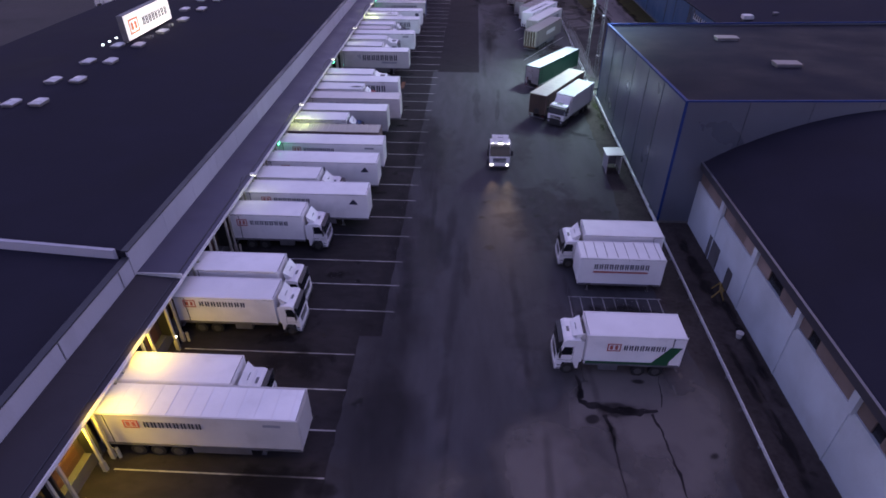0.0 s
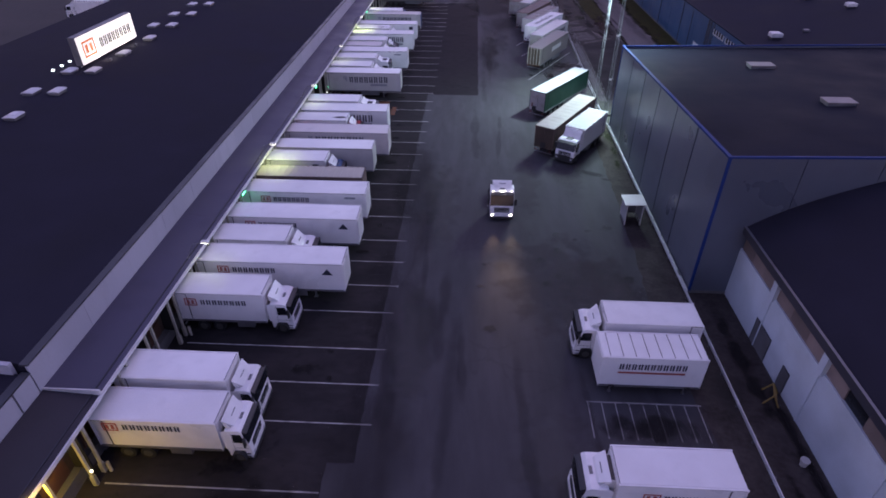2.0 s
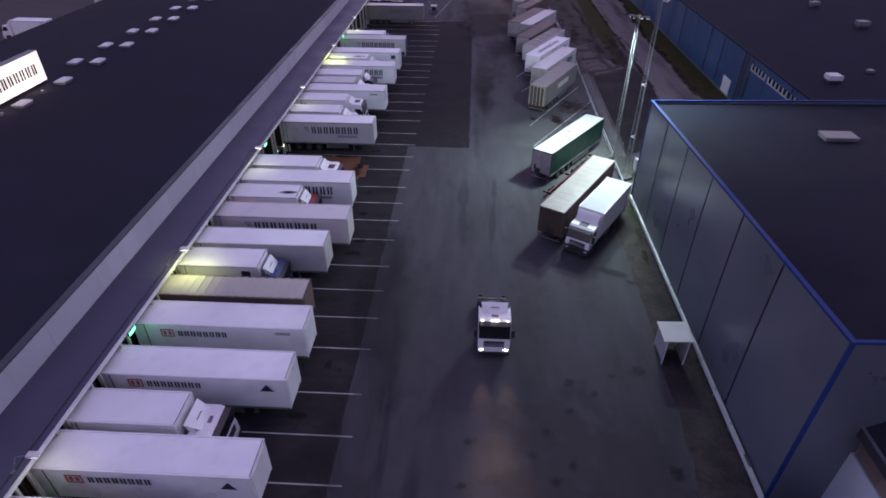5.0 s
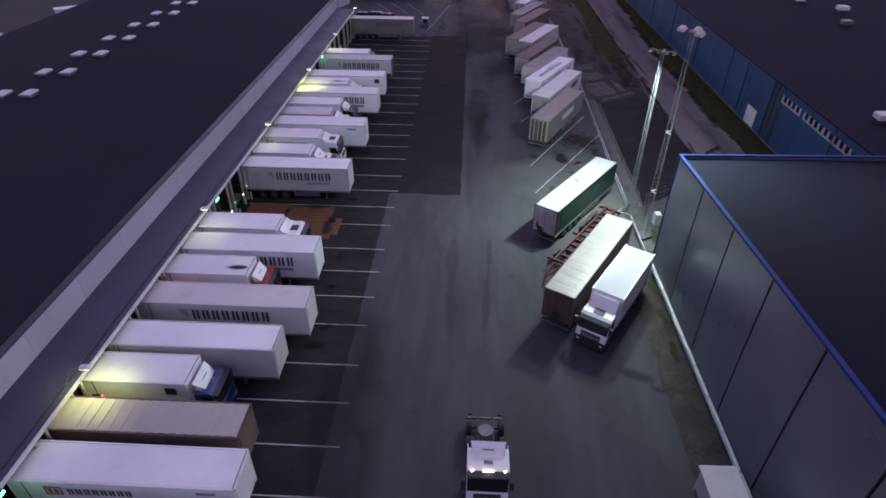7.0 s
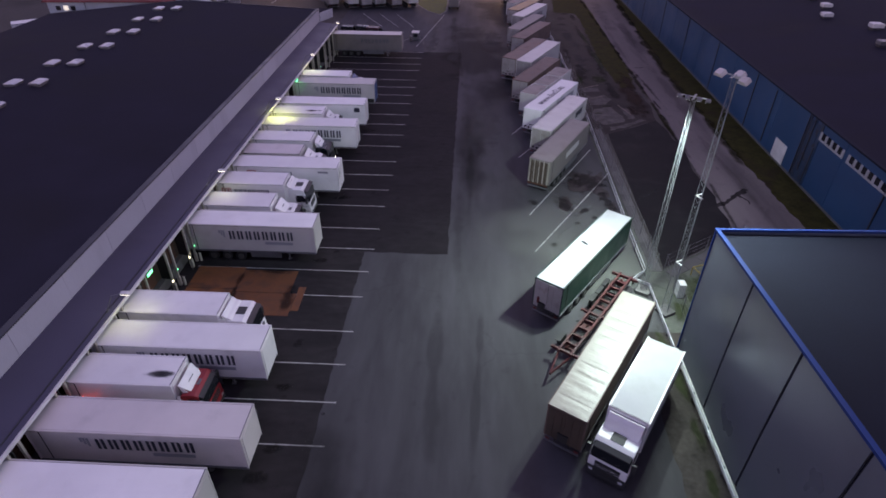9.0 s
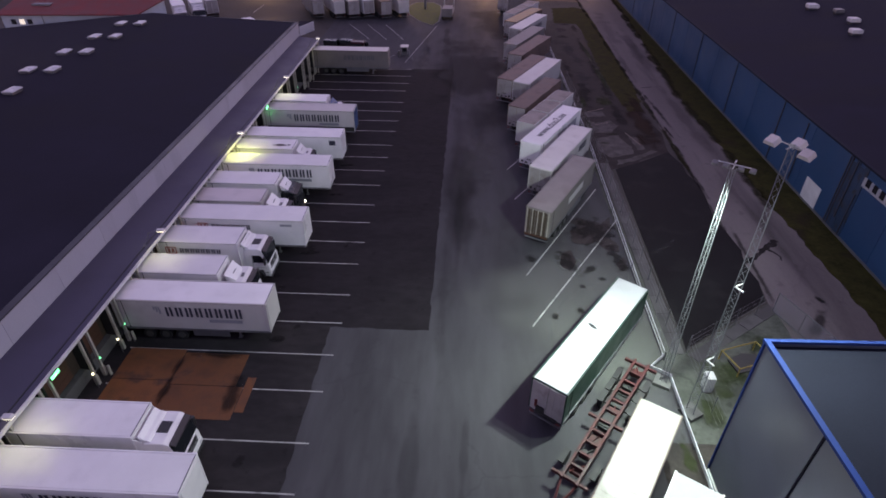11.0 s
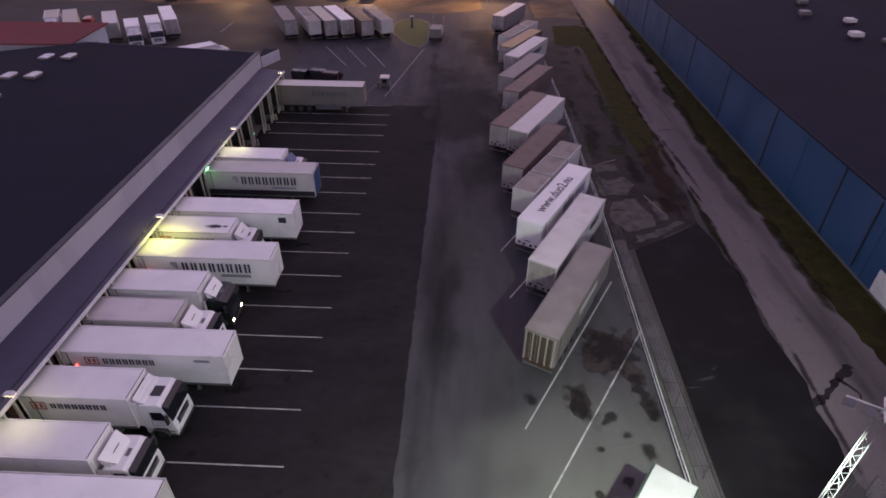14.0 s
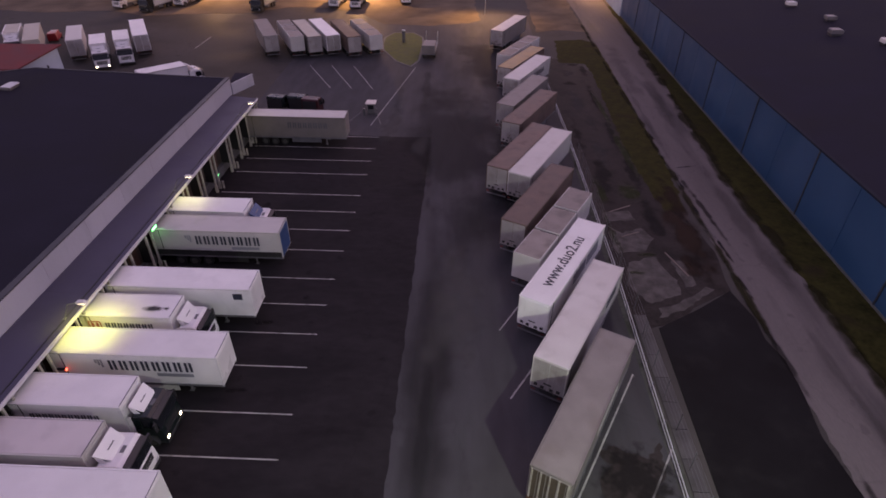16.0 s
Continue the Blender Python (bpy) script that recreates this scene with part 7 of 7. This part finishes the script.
for x in (-0.84, 0.84):
    part("side_panel", "shelter_side", lambda bm: box(bm, -0.015, 0.015, -0.95, 0.95, 0.35, 2.3), LOUVRE, shelter, "dull side panel", at=pose(x, 0, 0))
part("foot_rail", "shelter_foot", lambda bm: [box(bm, x - 0.04, x + 0.04, -1.0, 1.0, 0.05, 0.12) for x in (-0.8, 0.8)], GREYSTEEL, shelter)

booth = empty("gate_booth", pose(-5.75, 177.6, 0.015), "small pale gate booth with barriers on the yard", "booth")
part("body", "booth_body", lambda bm: box(bm, -0.5, 0.5, -0.6, 0.6, 0, 1.5, 0.03), GREYSTEEL, booth)
part("roof", "booth_roof", lambda bm: box(bm, -0.75, 0.75, -0.85, 0.85, 1.5, 1.62, 0.03), OFFWHITE, booth)
part("window", "booth_win", lambda bm: box(bm, -0.4, 0.4, -0.62, -0.6, 0.7, 1.3), GLASS, booth)
part("barrier", "barrier_arm", lambda bm: [rod(bm, (0.9, -1.5, 0.9), (2.2, -6.5, 0.9), 0.04), box(bm, 0.75, 1.05, -1.6, -1.3, 0, 1.1)], GREYSTEEL, booth)
part("barrier", "barrier_arm2", lambda bm: [rod(bm, (-0.9, -1.5, 0.9), (-2.4, -6.0, 0.9), 0.04), box(bm, -1.05, -0.75, -1.6, -1.3, 0, 1.1)], GREYSTEEL, booth)

skip = empty("loader_trailer", pose(1.2, 203.6, 0.015, 0, 0, 88), "open flat trailer with upright posts by the lawn", "trailer")
part("deck", "skip_deck", lambda bm: box(bm, 0, 8.5, -1.2, 1.2, 0.9, 1.1, 0.02), GREYSTEEL, skip)
part("headboard", "skip_head", lambda bm: box(bm, 0, 0.12, -1.2, 1.2, 1.1, 2.6, 0.02), TARPGREY, skip)
part("load", "skip_load", lambda bm: box(bm, 0.3, 4.2, -1.1, 1.1, 1.1, 2.5, 0.06), TARPGREY, skip)
for x in (7.5, 8.3):
    for y in (-1.1, 1.1):
        part("stake", "skip_stake", lambda bm: box(bm, -0.05, 0.05, -0.05, 0.05, 1.1, 3.2), STEEL, skip, at=pose(x, y, 0))
for x in (1.6, 2.9):
    for s in (-1, 1):
        wheel(skip, x, s * 1.05)

pole = empty("lawn_post", pose(-4.4, 214.5, 0.12), "dark post standing on the lit lawn", "post")
part("shaft", "lawn_shaft", lambda bm: rod(bm, (0, 0, 0), (0, 0, 2.2), 0.3, 12), GREYSTEEL, pole)
part("cap", "lawn_cap", lambda bm: rod(bm, (0, 0, 2.2), (0, 0, 2.4), 0.36, 12), LIP, pole)

bin_ = empty("debris_frame", pose(28.3, 99.6, 0.015, 0, 0, 20), "low yellow pipe frame round a dark hole", "pipe frame")
for i, (a, b) in enumerate((((-1.6, -1.0, 0.9), (1.6, -1.0, 0.9)), ((1.6, -1.0, 0.9), (1.6, 1.0, 0.9)), ((1.6, 1.0, 0.9), (-1.6, 1.0, 0.9)), ((-1.6, 1.0, 0.9), (-1.6, -1.0, 0.9)))):
    part("pipe", ("bin_pipe", i), lambda bm: rod(bm, a, b, 0.05), YELLOWRAIL, bin_)
part("pit", "bin_pit", lambda bm: slab(bm, [(-1.3, -0.8), (0.2, -0.9), (1.2, -0.6), (1.3, 0.5), (0.3, 0.85), (-1.1, 0.6)], 0.02, 0.16), CHASSIS, bin_, "dark heap of earth and debris")
for x, y in ((-1.6, -1), (1.6, -1), (1.6, 1), (-1.6, 1)):
    part("leg", "bin_leg", lambda bm: rod(bm, (0, 0, 0), (0, 0, 0.9), 0.05), YELLOWRAIL, bin_, at=pose(x, y, 0))
cabinet = empty("meter_cabinet", pose(24.4, 96.8, 0.015), "small white electrical cabinet by the fence", "cabinet")
part("body", "cab_body", lambda bm: box(bm, -0.3, 0.3, -0.4, 0.4, 0.1, 1.5, 0.03), LIP, cabinet)
part("plinth", "cab_plinth", lambda bm: box(bm, -0.25, 0.25, -0.35, 0.35, 0, 0.1), CONCRETE, cabinet)

trestle = empty("pipe_trestle", pose(24.7, 40.9, 0.03, 0, 0, 70), "small yellowish pipe trestle on the dirt strip", "trestle")
for i, (a, b) in enumerate((((-0.6, 0, 0.9), (0.6, 0, 0.9)), ((-0.6, 0, 0.9), (-0.7, -0.5, 0)), ((-0.6, 0, 0.9), (-0.7, 0.5, 0)), ((0.6, 0, 0.9), (0.7, -0.5, 0)), ((0.6, 0, 0.9), (0.7, 0.5, 0)), ((-0.62, -0.25, 0.45), (0.62, -0.25, 0.45)))):
    part("pipe", ("trestle_pipe", i), lambda bm: rod(bm, a, b, 0.06), YELLOWRAIL, trestle)
bucket = empty("plastic_bucket", pose(24.5, 35.4, 0.03), "small whitish bucket standing on the dirt strip", "bucket")
part("body", "bucket_body", lambda bm: bmesh.ops.create_cone(bm, cap_ends=True, segments=16, radius1=0.2, radius2=0.27, depth=0.5, matrix=pose(0, 0, 0.25)), OFFWHITE, bucket)
part("rim", "bucket_rim", lambda bm: rod(bm, (0, 0, 0.47), (0, 0, 0.52), 0.29, 16), OFFWHITE, bucket)

# red-roofed house behind the terminal
house = empty("red_roofed_house", pose(0, 0, 0), "white-walled building with a dark red roof behind the terminal", "building")
H_EAVE, H_RIDGE = 8.4, 9.9


def house_walls(bm):
    """Front, gable end and back in one closed shell whose top follows the roof."""
    foot = [(-50.8, 168.5), (-48.0, 173.8), (-73.2, 173.0), (-73.4, 166.7)]
    low = [bm.verts.new((x, y, 0)) for x, y in foot]
    high = [bm.verts.new((x, y, z)) for (x, y), z in zip(foot, (H_EAVE, H_RIDGE, H_RIDGE, H_EAVE))]
    bm.faces.new(low[::-1])
    bm.faces.new(high)
    for i in range(4):
        bm.faces.new((low[i], low[(i + 1) % 4], high[(i + 1) % 4], high[i]))


def lean_roof(bm):
    low = [(-50.3, 168.0, H_EAVE), (-47.4, 174.1, H_RIDGE + 0.05), (-73.8, 173.3, H_RIDGE + 0.05), (-74.0, 166.2, H_EAVE)]
    q = [bm.verts.new((x, y, z + 0.03)) for x, y, z in low] + [bm.verts.new((x, y, z + 0.22)) for x, y, z in low]
    for f in ((3, 2, 1, 0), (4, 5, 6, 7), (0, 1, 5, 4), (1, 2, 6, 5), (2, 3, 7, 6), (3, 0, 4, 7)):
        bm.faces.new([q[k] for k in f])


part("wall", "house_wall", house_walls, WALLWHITE, house)
part("roof", "house_roof", lean_roof, REDROOF, house, "dark red sheet roof")
for x, y in ((-50.6, 170.2), (-49.6, 172.0)):
    part("gable_slot", "house_slot", lambda bm: box(bm, -0.02, 0.05, -0.12, 0.12, 5.6, 7.9), DARKTRIM, house, "dark narrow slot", at=pose(x + 0.7, y, 0, 0, 0, -27))
for i, x in enumerate((-71.6, -70.2, -68.9)):
    part("window", ("house_window", i == 1), lambda bm: box(bm, -0.42, 0.42, -0.06, 0.1, 6.95, 7.75), SIGNFACE if i == 1 else GLASS, house, "lit window" if i == 1 else "", at=pose(x, 166.7 + 0.08 * (x + 73.4), 0))
part("downpipe", "house_pipe", lambda bm: rod(bm, (0, 0, 0), (0, 0, H_EAVE), 0.06), GREYSTEEL, house, at=pose(-66.5, 167.1, 0))
part("roof_vent", "house_vent", lambda bm: box(bm, -1.6, 1.6, -0.7, 0.7, 0, 0.5, 0.05), GREYSTEEL, house, "low grey roof vent", at=pose(-68.0, 170.5, 9.1))

for x, y in STREET:
    e = empty("street_lamp", pose(x, y, 0), "tall lit sodium street lamp beyond the yard", "street lamp", "street lamps")
    part("pole", "sl_pole", lambda bm: rod(bm, (0, 0, 0), (0, 0, 10.8), 0.09, 10), STEEL, e)
    part("arm", "sl_arm", lambda bm: rod(bm, (0, 0, 10.7), (0, -1.4, 11.0), 0.05), STEEL, e)
    part("head", "sl_head", lambda bm: box(bm, -0.2, 0.2, -2.1, -1.3, 10.95, 11.1, 0.04), GREYSTEEL, e)
    part("bulb", "sl_bulb", lambda bm: box(bm, -0.15, 0.15, -2.0, -1.4, 10.9, 10.95), BULBWARM, e)
